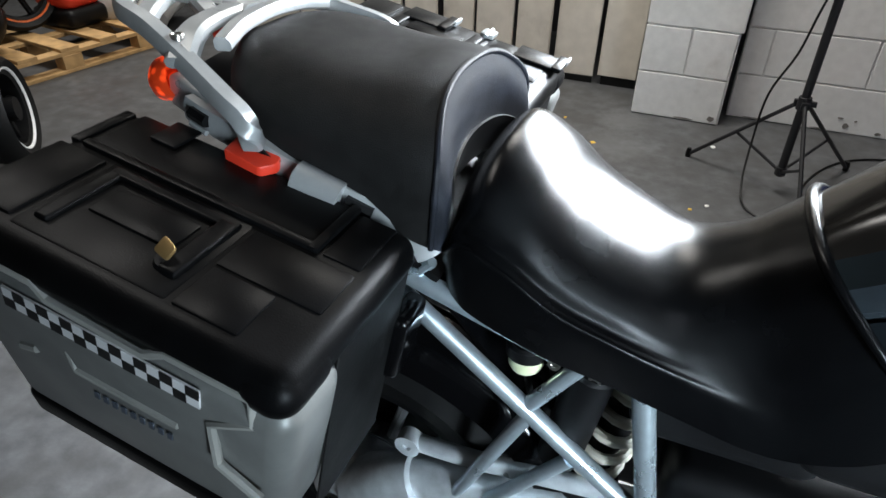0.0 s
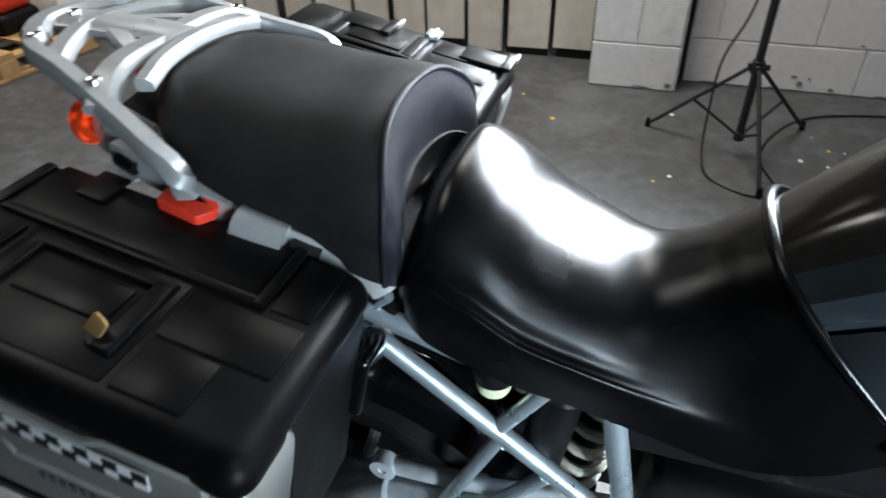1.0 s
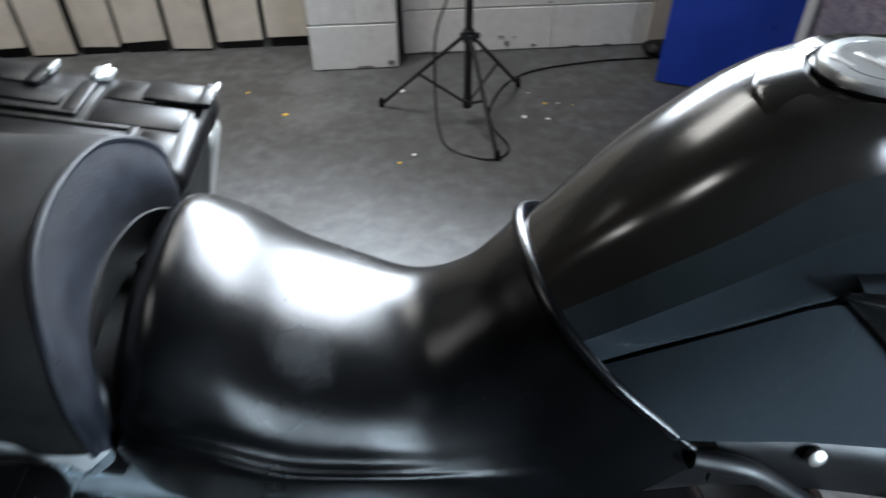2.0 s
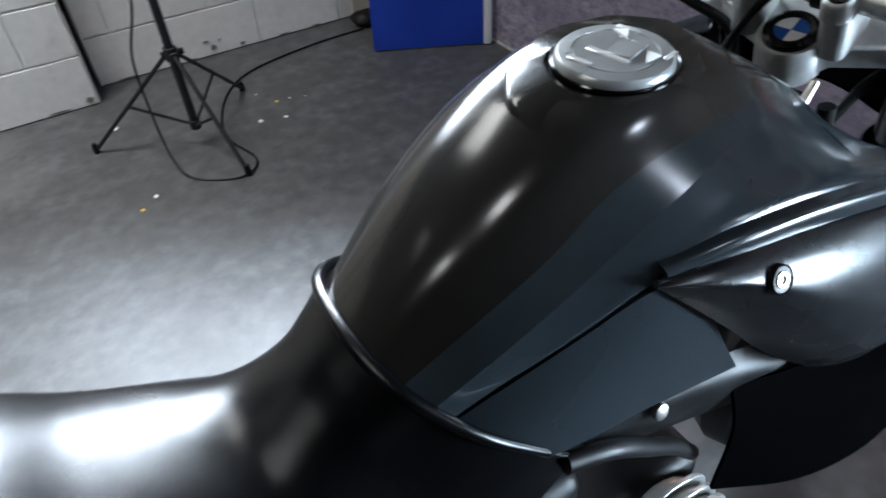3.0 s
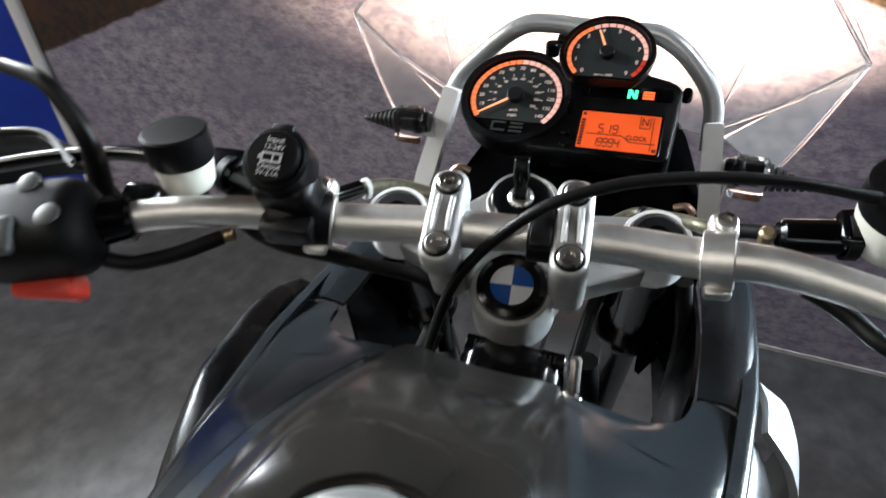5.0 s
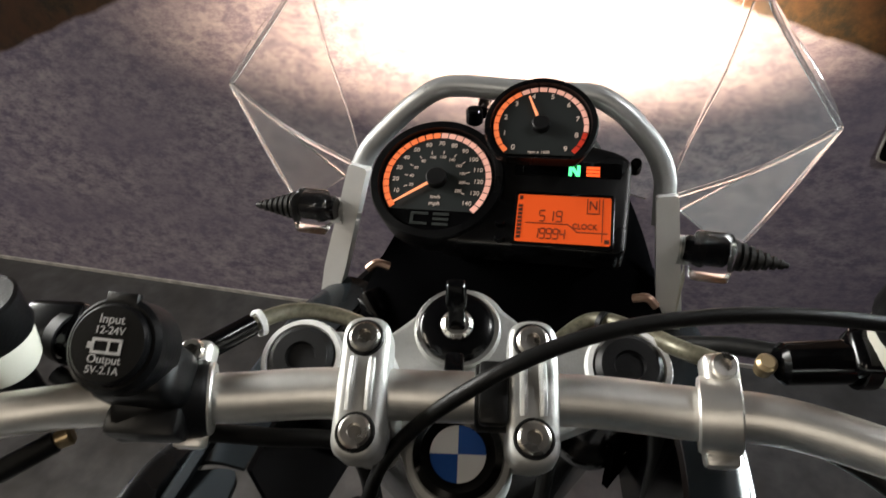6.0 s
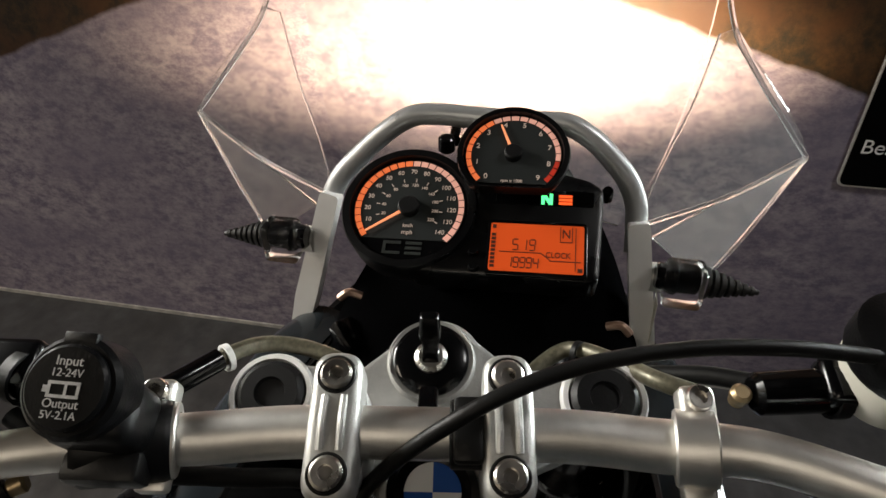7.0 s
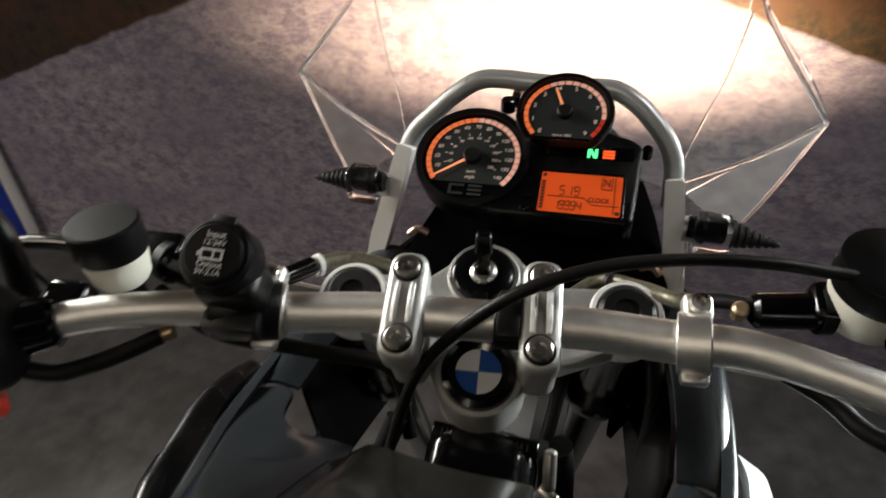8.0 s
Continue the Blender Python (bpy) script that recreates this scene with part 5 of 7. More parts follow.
        g = [[(1.045, -s * 0.147, 1.006), (1.05, -s * 0.146, 0.95), (1.05, -s * 0.14, 0.88)], [(1.12, -s * 0.146, 1.003), (1.12, -s * 0.14, 0.95), (1.12, -s * 0.13, 0.88)], [(1.24, -s * 0.130, 0.99), (1.24, -s * 0.12, 0.94), (1.24, -s * 0.11, 0.88)]]
        mk("wing_lining", thick(skin(g, 5, 5), 0.004), M_GLOSS, "black inner lining of the wing")
    # steering well: dark frame head with stamped plate
    mk("frame_head", joined(box(0.09, 0.085, 0.09, 0.022, 4, pose(1.012, -0.010, 0.975, 0, -24, 3)), tube([(0.98, 0, 0.99), (0.90, 0, 0.92), (0.82, 0, 0.88)], 0.03, 14, 4)), M_GLOSS, "gloss black frame head")
    pl = mk("stamped_strip", box(0.014, 0.080, 0.003, 0.001, 1, pose(1.026, -0.0105, 1.0240, 0, -24, 3)), M_GLOSS, "black stamped strip")
    for k in range(17):
        q = pose(1.026, -0.0105, 1.0240, 0, -24, 3) @ Matrix.Translation((0, 0.032 - 0.0040 * k, 0.0016))
        mk("stamped_bar", box(0.0055, 0.0015, 0.0005, 0, 0, q), M_NUMGREY, "", pl)
    mk("ignition_stub", joined(cyl((0.990, -0.064, 1.035), (1.006, -0.061, 1.058), 0.0045), cyl((0.984, -0.070, 1.034), (0.992, -0.058, 1.034), 0.005)), M_STEEL, "bright cable adjuster")


def spread_left():
    """The left panels flare further out towards the front."""
    for ob in bike.children_recursive:
        if ob.name.split(".")[0] not in ("side_panel", "panel_edge", "intake_cover", "cover_screw", "screw_well", "silver_scoop", "side_panel_front", "side_wing", "wing_lining"):
            continue
        if sum(v.co.y for v in ob.data.vertices) < 0:
            continue
        kind = ob.name.split(".")[0]
        for v in ob.data.vertices:
            x, y = v.co.x, v.co.y
            front = min(1.0, max(0.0, (x - 0.80) / 0.19))
            if kind == "silver_scoop":
                v.co += Vector((-0.034, 0.004, 0.020))
                continue
            v.co.y += 0.010 * front * min(1.0, max(0.0, (y - 0.06) / 0.12))
            if kind in ("intake_cover", "cover_screw", "screw_well"):
                v.co.y -= 0.022 * (1 - front)
            if kind == "panel_edge":
                v.co.y -= 0.010 * (1 - front)
            if kind == "intake_cover":
                # a broad rounded shoulder outside the seam
                bulge = min(1.0, max(0.0, (x - 0.80) / 0.12)) * min(1.0, max(0.0, (y - 0.165) / 0.03))
                v.co.y += 0.012 * bulge
                v.co.z += 0.034 * bulge * min(1.0, max(0.0, (v.co.z - 0.80) / 0.08))


M_GLOSSCOVER = mat("satin_black", (0.006, 0.0065, 0.0075), 0.27, var=0.1, scale=40, rough_var=0.03)
M_NUMGREY = mat("stamp_grey", (0.02, 0.02, 0.019), 0.6, spec=0.1)
body_panels()
spread_left()

# markings on the filler cap; bars and triangles carry facet light as colour
for name, u, v, w, h, hh, a in (("cap_bar", -0.010, 0.0, 0.0065, 0.040, 0.002, 0), ("cap_bar", -0.031, 0.012, 0.006, 0.022, 0.002, 0), ("cap_bar", 0.036, 0.012, 0.005, 0.022, 0.002, 0), ("cap_bar", 0.02, -0.037, 0.016, 0.0045, 0.002, 0)):
    mk(name, box(w, h, hh, 0.001, 1, cap_m @ Matrix.Translation((u, v, 0.0100))), M_CAPBAR, "raised bar", cap)
mk("key_flap", box(0.026, 0.024, 0.0035, 0.0008, 1, cap_m @ pose(0.006, -0.006, 0.0105, -6, -5, 0)), M_CAP, "small raised key flap", cap)
# white triangles painted where the recess walls catch the light
for u, v, a in ((0.026, 0.012, 0.3), (0.008, -0.026, -0.4)):
    mk("cap_arrow", plate([(-0.008, -0.007), (0.008, -0.004), (0.003, 0.008)], 0.0012, 0.0003, cap_m @ Matrix.Translation((u, v, 0.0102)) @ Matrix.Rotation(a, 4, "Z")), M_INK, "pale triangle painted for a lit recess wall", cap)
for k in range(4):
    mk("cap_text_bar", box(0.0012, 0.0032, 0.0006, 0, 0, cap_m @ Matrix.Translation((0.016, 0.006 - 0.0055 * k, 0.0132))), M_INK, "", cap)

# ---------------------------------------------------------------- steering: all in a raked frame, turned a little to the left
STEER = Matrix.Translation((1.063, 0.002, 1.088)) @ Matrix.Rotation(radians(9.7), 4, "Z") @ Matrix.Rotation(radians(-24), 4, "Y")


def st(name, bm, material, label="", parent=None, angle=38):
    bm.transform(STEER)
    return mk(name, bm, material, label, parent, angle)


def steering():
    # top yoke: three bosses joined by arms
    def ring(cx, cy, r, a0, a1, n=10):
        return [(cx + r * math.cos(radians(a0 + (a1 - a0) * k / n)), cy + r * math.sin(radians(a0 + (a1 - a0) * k / n))) for k in range(n + 1)]

    ol = ring(-0.024, 0, 0.031, 125, 235) + [(-0.016, -0.04)] + ring(0.036, -0.106, 0.026, 235, 395) + [(0.055, -0.05)] + ring(0.06, 0, 0.030, -60, 60) + [(0.055, 0.05)] + ring(0.036, 0.106, 0.026, -35, 125) + [(-0.016, 0.04)]
    yoke = st("top_yoke", plate(ol, 0.028, 0.004, Matrix.Translation((0, 0, -0.044)), 3), M_CAST, "cast silver top yoke")
    st("yoke_boss", lathe([(0, 0), (0.031, 0), (0.0325, -0.003), (0.0335, -0.046), (0, -0.046)], 36, Matrix.Translation((-0.024, 0, -0.004))), M_CAST, "", yoke)
    # round badge as plain quarters
    st("badge_ring", lathe([(0.0165, 0.004), (0.022, 0.006), (0.0265, 0.004), (0.0275, 0.0), (0.0275, -0.004)], 40, Matrix.Translation((-0.024, 0, -0.003))), M_GLOSS, "black ring", yoke)
    for k in range(4):
        q = [(0, 0)] + [(0.0168 * math.cos(radians(90 * k + 9 * j)), 0.0168 * math.sin(radians(90 * k + 9 * j))) for j in range(11)]
        st("badge_quarter", plate(q, 0.003, 0, Matrix.Translation((-0.024, 0, -0.003))), M_BADGEBLUE if k % 2 else M_INK, "", yoke)
    # fork caps and legs
    for s in (-1, 1):
        st("fork_collar", lathe([(0.0225, -0.004), (0.0232, 0.001), (0.0262, 0.001), (0.0280, -0.003), (0.0285, -0.03)], 32, Matrix.Translation((0.036, s * 0.106, -0.013))), M_POST, "", yoke)
        st("fork_cap", lathe([(0, 0.0), (0.009, 0.0), (0.010, 0.003), (0.018, 0.003), (0.0215, 0.0), (0.0225, -0.006), (0.0225, -0.02)], 28, Matrix.Translation((0.036, s * 0.106, -0.012))), M_BLACK, "black fork cap")
        leg = st("fork_leg", joined(cyl((0.036, s * 0.106, -0.02), (0.036, s * 0.106, -0.20), 0.0215, 0.0215, 24), cyl((0.036, s * 0.106, -0.20), (0.036, s * 0.106, -0.64), 0.0195, 0.0195, 24)), M_GLOSS, "gloss black fork leg")
        st("fork_gaiter_ring", lathe([(0.0, 0.0), (0.03, 0.0), (0.033, -0.006), (0.033, -0.016), (0.028, -0.02), (0.0, -0.02)], 28, Matrix.Translation((0.036, s * 0.106, -0.185))), M_GLOSS, "", leg)
        st("fork_nut", lathe([(0, 0.006), (0.008, 0.006), (0.008, 0.0), (0, 0.0)], 6, Matrix.Translation((0.02, s * 0.128, -0.19))), M_STEEL, "", leg)
    # ignition lock with key
    lock = st("ignition_housing", lathe([(0, 0.0), (0.0235, 0.0), (0.0275, 0.002), (0.030, -0.004), (0.031, -0.04), (0.034, -0.075)], 36, Matrix.Translation((0.060, 0.004, -0.014))), M_CAST, "cast silver ignition lock housing")
    st("lock_ring", lathe([(0.011, 0.0045), (0.0215, 0.004), (0.0245, 0.002), (0.0245, -0.002)], 32, Matrix.Translation((0.060, 0.004, -0.013))), M_GLOSS, "black lock surround", lock)
    st("lock_barrel", lathe([(0, 0.008), (0.008, 0.008), (0.0105, 0.006), (0.011, 0.0)], 24, Matrix.Translation((0.060, 0.004, -0.013))), M_STEEL, "bright lock barrel", lock)
    kb = plate(round_outline([(-0.006, 0.0), (-0.005, 0.018), (-0.007, 0.022), (-0.006, 0.040), (0.006, 0.040), (0.007, 0.022), (0.005, 0.018), (0.006, 0.0)], 0.003), 0.006, 0.002)
    kb.transform(Matrix.Translation((0.057, 0.004, -0.008)) @ Matrix.Rotation(radians(-90), 4, "Z") @ Matrix.Rotation(radians(66), 4, "X") @ Matrix.Translation((0, 0, -0.003)))
    st("ignition_key", kb, M_GLOSS, "black key in the lock", lock)
    fob = plate(round_outline([(-0.006, -0.004), (0.006, -0.004), (0.006, -0.034), (-0.006, -0.034)], 0.003), 0.006, 0.0015)
    fob.transform(Matrix.Translation((0.038, 0.004, 0.000)) @ Matrix.Rotation(radians(-90), 4, "Z") @ Matrix.Rotation(radians(-20), 4, "X"))
    st("key_fob", fob, M_GLOSS, "", lock)
    # handlebar
    BU, BW = 0.0, 0.036
    half = [(0, 0.072, 0.0358), (-0.005, 0.1235, 0.038), (-0.0105, 0.1655, 0.0485), (-0.0195, 0.2085, 0.0615), (-0.033, 0.257, 0.071), (-0.061, 0.3185, 0.082), (-0.115, 0.4495, 0.0905), (-0.142, 0.515, 0.0950)]
    swept = [(u - 0.20 * max(0.0, v - 0.165), v, w + 0.02 * max(0.0, v - 0.165)) for u, v, w in half]
    bar = [(u, -v, w) for u, v, w in reversed(swept)] + [(0, 0, 0.036)] + half
    hb = st("handlebar", tube(bar, [0.0115, 0.0115, 0.0115, 0.0115, 0.0118, 0.0128, 0.0142, 0.0142, 0.0142, 0.0142, 0.0142, 0.0128, 0.0118, 0.0115, 0.0115, 0.0115, 0.0115], 24, 6), M_ALU, "brushed aluminium handlebar")

    def at_bar(v):
        line = catmull(bar, 12)
        i = min(range(1, len(line) - 1), key=lambda k: abs(line[k].y - v))
        return line[i], (line[i + 1] - line[i - 1]).normalized()

    # risers and clamps
    for s in (-1, 1):
        c = s * 0.0455 + 0.005
        riser = st("riser", plate(round_outline([(-0.032, c - 0.0140), (0.030, c - 0.0140), (0.030, c + 0.0140), (-0.032, c + 0.0140)], 0.012), 0.050, 0.002, Matrix.Translation((0, 0, -0.018))), M_CAST, "cast silver bar riser")
        cl = plate(round_outline([(-0.039, c - 0.0135), (0.039, c - 0.0135), (0.039, c + 0.0135), (-0.039, c + 0.0135)], 0.0125, 6), 0.022, 0.005, Matrix.Translation((0, 0, 0.035)), 3)
        clamp = st("bar_clamp", cl, M_CAST, "cast silver bar clamp")
        for dv in (-0.005, 0.005):
            st("clamp_rib", tube([(-0.014, c + dv, 0.0565), (0.0, c + dv, 0.0585), (0.014, c + dv, 0.0565)], 0.0022, 8, 4), M_CAST, "", clamp)
        for u in (-0.0255, 0.0255):
            st("bolt_seat", lathe([(0.0085, 0.0005), (0.0098, 0.0010), (0.0106, 0.0)], 24, Matrix.Translation((u, c, 0.0572))), M_BLACK, "", clamp)
            st("clamp_bolt", lathe([(0, 0.0012), (0.0036, 0.0012), (0.0040, 0.0038), (0.0072, 0.0040), (0.0086, 0.0028), (0.0088, -0.003)], 18, Matrix.Translation((u, c, 0.0566))), M_STEEL, "dull steel socket bolt", clamp)
    # ring clamps on the bar
    for s in (-1, 1):
        p, d = at_bar(0.145 if s > 0 else -0.139)
        m = axis_matrix(p - d * 0.0105, d)
        lug = p + Vector((0.022, s * 0.002, 0.004))
        rg = st("ring_clamp", joined(lathe([(0.0145, 0), (0.0190, 0), (0.0200, 0.001), (0.0200, 0.020), (0.0190, 0.021), (0.0145, 0.021)], 32, m), box(0.018, 0.019, 0.015, 0.004, 3, Matrix.Translation(lug)), box(0.012, 0.018, 0.010, 0.003, 2, Matrix.Translation(p + Vector((-0.020, 0, -0.006))))), M_ALU, "silver ring clamp")
        st("ring_bolt", lathe([(0, 0.001), (0.0032, 0.001), (0.0036, 0.0036), (0.0062, 0.0036), (0.0072, 0.0020), (0.0074, -0.006)], 16, Matrix.Translation(lug + Vector((0.001, 0, 0.0075)))), M_STEEL, "steel socket bolt", rg)
    # power socket on a black strap, left
    p, d = at_bar(0.160)
    sock = st("power_socket", joined(lathe([(0.0142, -0.022), (0.0205, -0.022), (0.0220, -0.019), (0.0220, 0.021), (0.0205, 0.024), (0.0142, 0.024)], 28, axis_matrix(p, d)), box(0.032, 0.044, 0.034, 0.008, 3, Matrix.Translation(p + Vector((0.006, 0.002, 0.026)))), box(0.016, 0.040, 0.020, 0.004, 2, Matrix.Translation(p + Vector((-0.016, 0.002, 0.010))))), M_BLACK, "black power socket strapped to the bar")
    sm = Matrix.Translation(p + Vector((0.012, 0.003, 0.052))) @ Matrix.Rotation(radians(-14), 4, "Y") @ Matrix.Rotation(radians(-4), 4, "Z")
    bmc = lathe([(0, 0.012), (0.0180, 0.012), (0.0195, 0.0105), (0.0195, 0.0085), (0.0215, 0.0085), (0.0238, 0.006), (0.0238, -0.014), (0.020, -0.02)], 40, sm)
    st("socket_cap", bmc, M_CASE, "round black rubber cap", sock)
    st("cap_tab", box(0.006, 0.016, 0.005, 0.001, 2, sm @ Matrix.Translation((0.0225, 0, 0.006))), M_BLACK, "", sock)
    ft = STEER @ sm @ Matrix(((0, 1, 0, 0), (-1, 0, 0, 0), (0, 0, 1, 0.0122), (0, 0, 0, 1)))
    for txt, dy, sz in (("Input", 0.0115, 0.0062), ("12-24V", 0.0062, 0.0052), ("Output", -0.0075, 0.0056), ("5V-2.1A", -0.0125, 0.0050)):
        lettering("cap_lettering", txt, sz, ft @ Matrix.Translation((0, dy, 0)), M_DIMINK, sock)
    b1 = joined(*[box(w, h, 0.0004, 0, 0, Matrix.Translation((x, y, 0.0124))) for x, y, w, h in ((0, 0.0018, 0.015, 0.0014), (0, -0.0042, 0.015, 0.0014), (-0.0068, -0.0012, 0.0014, 0.0065), (0.0068, -0.0012, 0.0014, 0.0065), (-0.0085, -0.0012, 0.002, 0.003), (0.001, -0.001, 0.0012, 0.005))])
    b1.transform(sm @ Matrix(((0, 1, 0, 0), (-1, 0, 0, 0), (0, 0, 1, 0), (0, 0, 0, 1))))
    st("battery_symbol", b1, M_DIMINK, "white battery symbol", sock)
    # clutch fluid pot left, brake fluid pot right
    for v, u0, w0, sc in ((-0.256, 0.040, 0.008, 1.3),):
        tilt = Matrix.Translation((BU + u0, v, BW + w0)) @ Matrix.Rotation(radians(12), 4, "Y") @ Matrix.Diagonal((sc, sc, sc, 1))
        pot = st("fluid_pot", lathe([(0, -0.024), (0.017, -0.024), (0.0205, -0.020), (0.0228, 0.0), (0.0228, 0.004), (0, 0.004)], 32, tilt), M_FLUID, "cloudy white fluid pot")
        st("pot_cap", lathe([(0, 0.020), (0.0225, 0.020), (0.0245, 0.0185), (0.0248, 0.006), (0.0235, 0.002), (0, 0.002)], 32, tilt), M_CASE, "black screw cap", pot)
        st("pot_mount", box(0.03, 0.022, 0.03, 0.005, 2, Matrix.Translation((BU + u0 + 0.012, v, BW + 0.006))), M_BLACK, "", pot)
    pot = mk("fluid_pot", lathe([(0, 0.0), (0.017, 0.0), (0.0195, 0.004), (0.0222, 0.022), (0.0222, 0.026), (0, 0.026)], 32, pose(1.003, 0.248, 1.138)), M_FLUID, "cloudy white fluid pot")
    mk("pot_cap", lathe([(0, 0.0465), (0.0225, 0.0465), (0.0242, 0.045), (0.0244, 0.025), (0.0232, 0.022), (0, 0.022)], 36, pose(1.003, 0.248, 1.1405)), M_CASE, "black screw cap", pot)
    mk("pot_mount", cyl((1.003, 0.247, 1.112), (1.003, 0.248, 1.140), 0.011), M_BLACK, "", pot)
    # switchgear and grips
    for s in (1, -1):
        p, d = at_bar(s * 0.327)
        h = box(0.066, 0.092, 0.056, 0.020, 5)
        h.transform(Matrix.Translation(p + Vector((0.0, 0, 0.004))) @ Matrix.Rotation(radians(s * 14), 4, "Z"))
        sw = st("switch_housing", h, M_SWITCHCASE, "black switch housing")
        hm = Matrix.Translation(p + Vector((0.0, 0, 0.004))) @ Matrix.Rotation(radians(s * 14), 4, "Z")
        for x, y, r in ((0.020, s * 0.030, 0.0085), (0.022, -s * 0.006, 0.0085), (-0.006, -s * 0.026, 0.0090)):
            st("button", lathe([(0, 0.0034), (r * 0.7, 0.0031), (r * 0.94, 0.0020), (r, -0.002)], 20, hm @ Matrix.Translation((x, y, 0.0262))), M_SWITCH, "round grey button", sw)
        st("rocker", box(0.026, 0.024, 0.012, 0.004, 3, hm @ pose(-0.018, s * 0.006, 0.0255, 0, -14, 0)), M_SWITCH, "grey rocker switch", sw)
        st("rocker_mark", box(0.004, 0.010, 0.0006, 0, 0, hm @ pose(-0.018, s * 0.006, 0.0318, 0, -14, 0)), M_DIMINK, "", sw)
        st("indicator_button", joined(plate(round_outline([(-0.012, -s * 0.024), (0.010, -s * 0.022), (0.012, s * 0.026), (-0.004, s * 0.028)][::s], 0.010, 6), 0.018, 0.006, hm @ Matrix.Translation((-0.030, 0, -0.034)) @ Matrix.Rotation(radians(-20), 4, "Y"), 4)), M_RED, "red indicator button", sw)
        p1, p2 = at_bar(s * 0.370)[0], at_bar(s * 0.440)[0]
        dd = (p2 - p1).normalized()
        m = axis_matrix(p1, dd)
        prof = [(0.0115, 0), (0.022, 0), (0.023, 0.003), (0.019, 0.006), (0.0175, 0.01)]
        for k in range(13):
            prof += [(0.0172, 0.016 + 0.0095 * k), (0.0178, 0.019 + 0.0095 * k), (0.0178, 0.022 + 0.0095 * k)]
        prof += [(0.018, 0.150), (0.0215, 0.154), (0.0215, 0.163), (0.0, 0.164)]
        st("grip", lathe(prof, 24, m), M_RUBBER, "black rubber grip")
        # lever and perch
        st("lever_perch", joined(cyl(at_bar(s * 0.270)[0], at_bar(s * 0.290)[0], 0.0175, 0.0185, 24, 0.003), box(0.026, 0.030, 0.018, 0.005, 3, Matrix.Translation(at_bar(s * 0.272)[0] + Vector((0.018, 0, -0.006))))), M_GLOSS, "black lever perch")
        q = at_bar(s * 0.245)[0]
        st("lever", tube([q + Vector((0.034, 0, -0.004)), q + Vector((0.052, s * 0.05, -0.008)), q + Vector((0.048, s * 0.12, -0.010)), q + Vector((0.028, s * 0.20, -0.012))], [0.008, 0.0065, 0.006, 0.007], 10, 6), M_GLOSS, "black hand lever")
        # hand guard
        top = [STEER.inverted() @ Vector(p) for p in ((0.985, 0.345, 1.150), (1.002, 0.400, 1.160), (0.965, 0.462, 1.160), (0.920, 0.485, 1.158), (0.870, 0.480, 1.145), (0.82, 0.47, 1.12))]
        top = [Vector((p.x, s * p.y, p.z)) for p in top]
        g = [top, [p + Vector((0.014, s * 0.006, -0.036)) for p in top], [p + Vector((0.010, 0, -0.072)) for p in top]]
        gd = st("hand_guard", thick(skin(g, 5, 6), 0.004), M_BLACK, "black plastic hand guard")
        st("guard_rim", tube([Vector(p) + Vector((0, 0, 0.002)) for p in g[0]], 0.0022, 8, 6), M_SWITCH, "pale worn rim", gd)
        # mirror stalk, cut off above the view
        stalk = [STEER.inverted() @ Vector(v) for v in ((0.972, 0.308, 1.135), (0.974, 0.302, 1.180), (0.978, 0.316, 1.206), (0.982, 0.338, 1.223), (0.990, 0.392, 1.228), (0.998, 0.43, 1.250))]
        stalk = [Vector((v.x, s * v.y, v.z)) for v in stalk]
        ms = st("mirror_stalk", tube(stalk, [0.0095, 0.0080, 0.0070, 0.0062, 0.0058, 0.0055], 10, 6), M_BLACK, "black mirror stalk")
        st("stalk_nut", lathe([(0, 0.012), (0.0095, 0.012), (0.0095, 0), (0, 0)], 6, Matrix.Translation(stalk[0] + Vector((0, 0, -0.004)))), M_GLOSS, "", ms)
        mg = stalk[-1] + Vector((0.02, s * 0.055, 0.045))
        st("mirror_head", lathe([(0, 0.012), (0.05, 0.010), (0.062, 0.0), (0.055, -0.016), (0, -0.026)], 28, axis_matrix(mg, (-0.8, -s * 0.2, 0.55)) @ Matrix.Diagonal((0.75, 1.15, 1, 1))), M_GLOSS, "black mirror head", ms)
    # black strap and big cable over the bar
    st("bar_strap", lathe([(0.0145, -0.010), (0.0175, -0.010), (0.0183, -0.009), (0.0183, 0.009), (0.0175, 0.010), (0.0145, 0.010)], 24, axis_matrix((BU, -0.020, BW), (0, 1, 0))), M_RUBBER, "black rubber strap")
    st("strap_block", box(0.034, 0.016, 0.010, 0.003, 2, Matrix.Translation((BU - 0.002, -0.020, BW + 0.017))), M_RUBBER)


M_SWITCH = mat("grey_switch", (0.075, 0.078, 0.078), 0.5, spec=0.25)
steering()


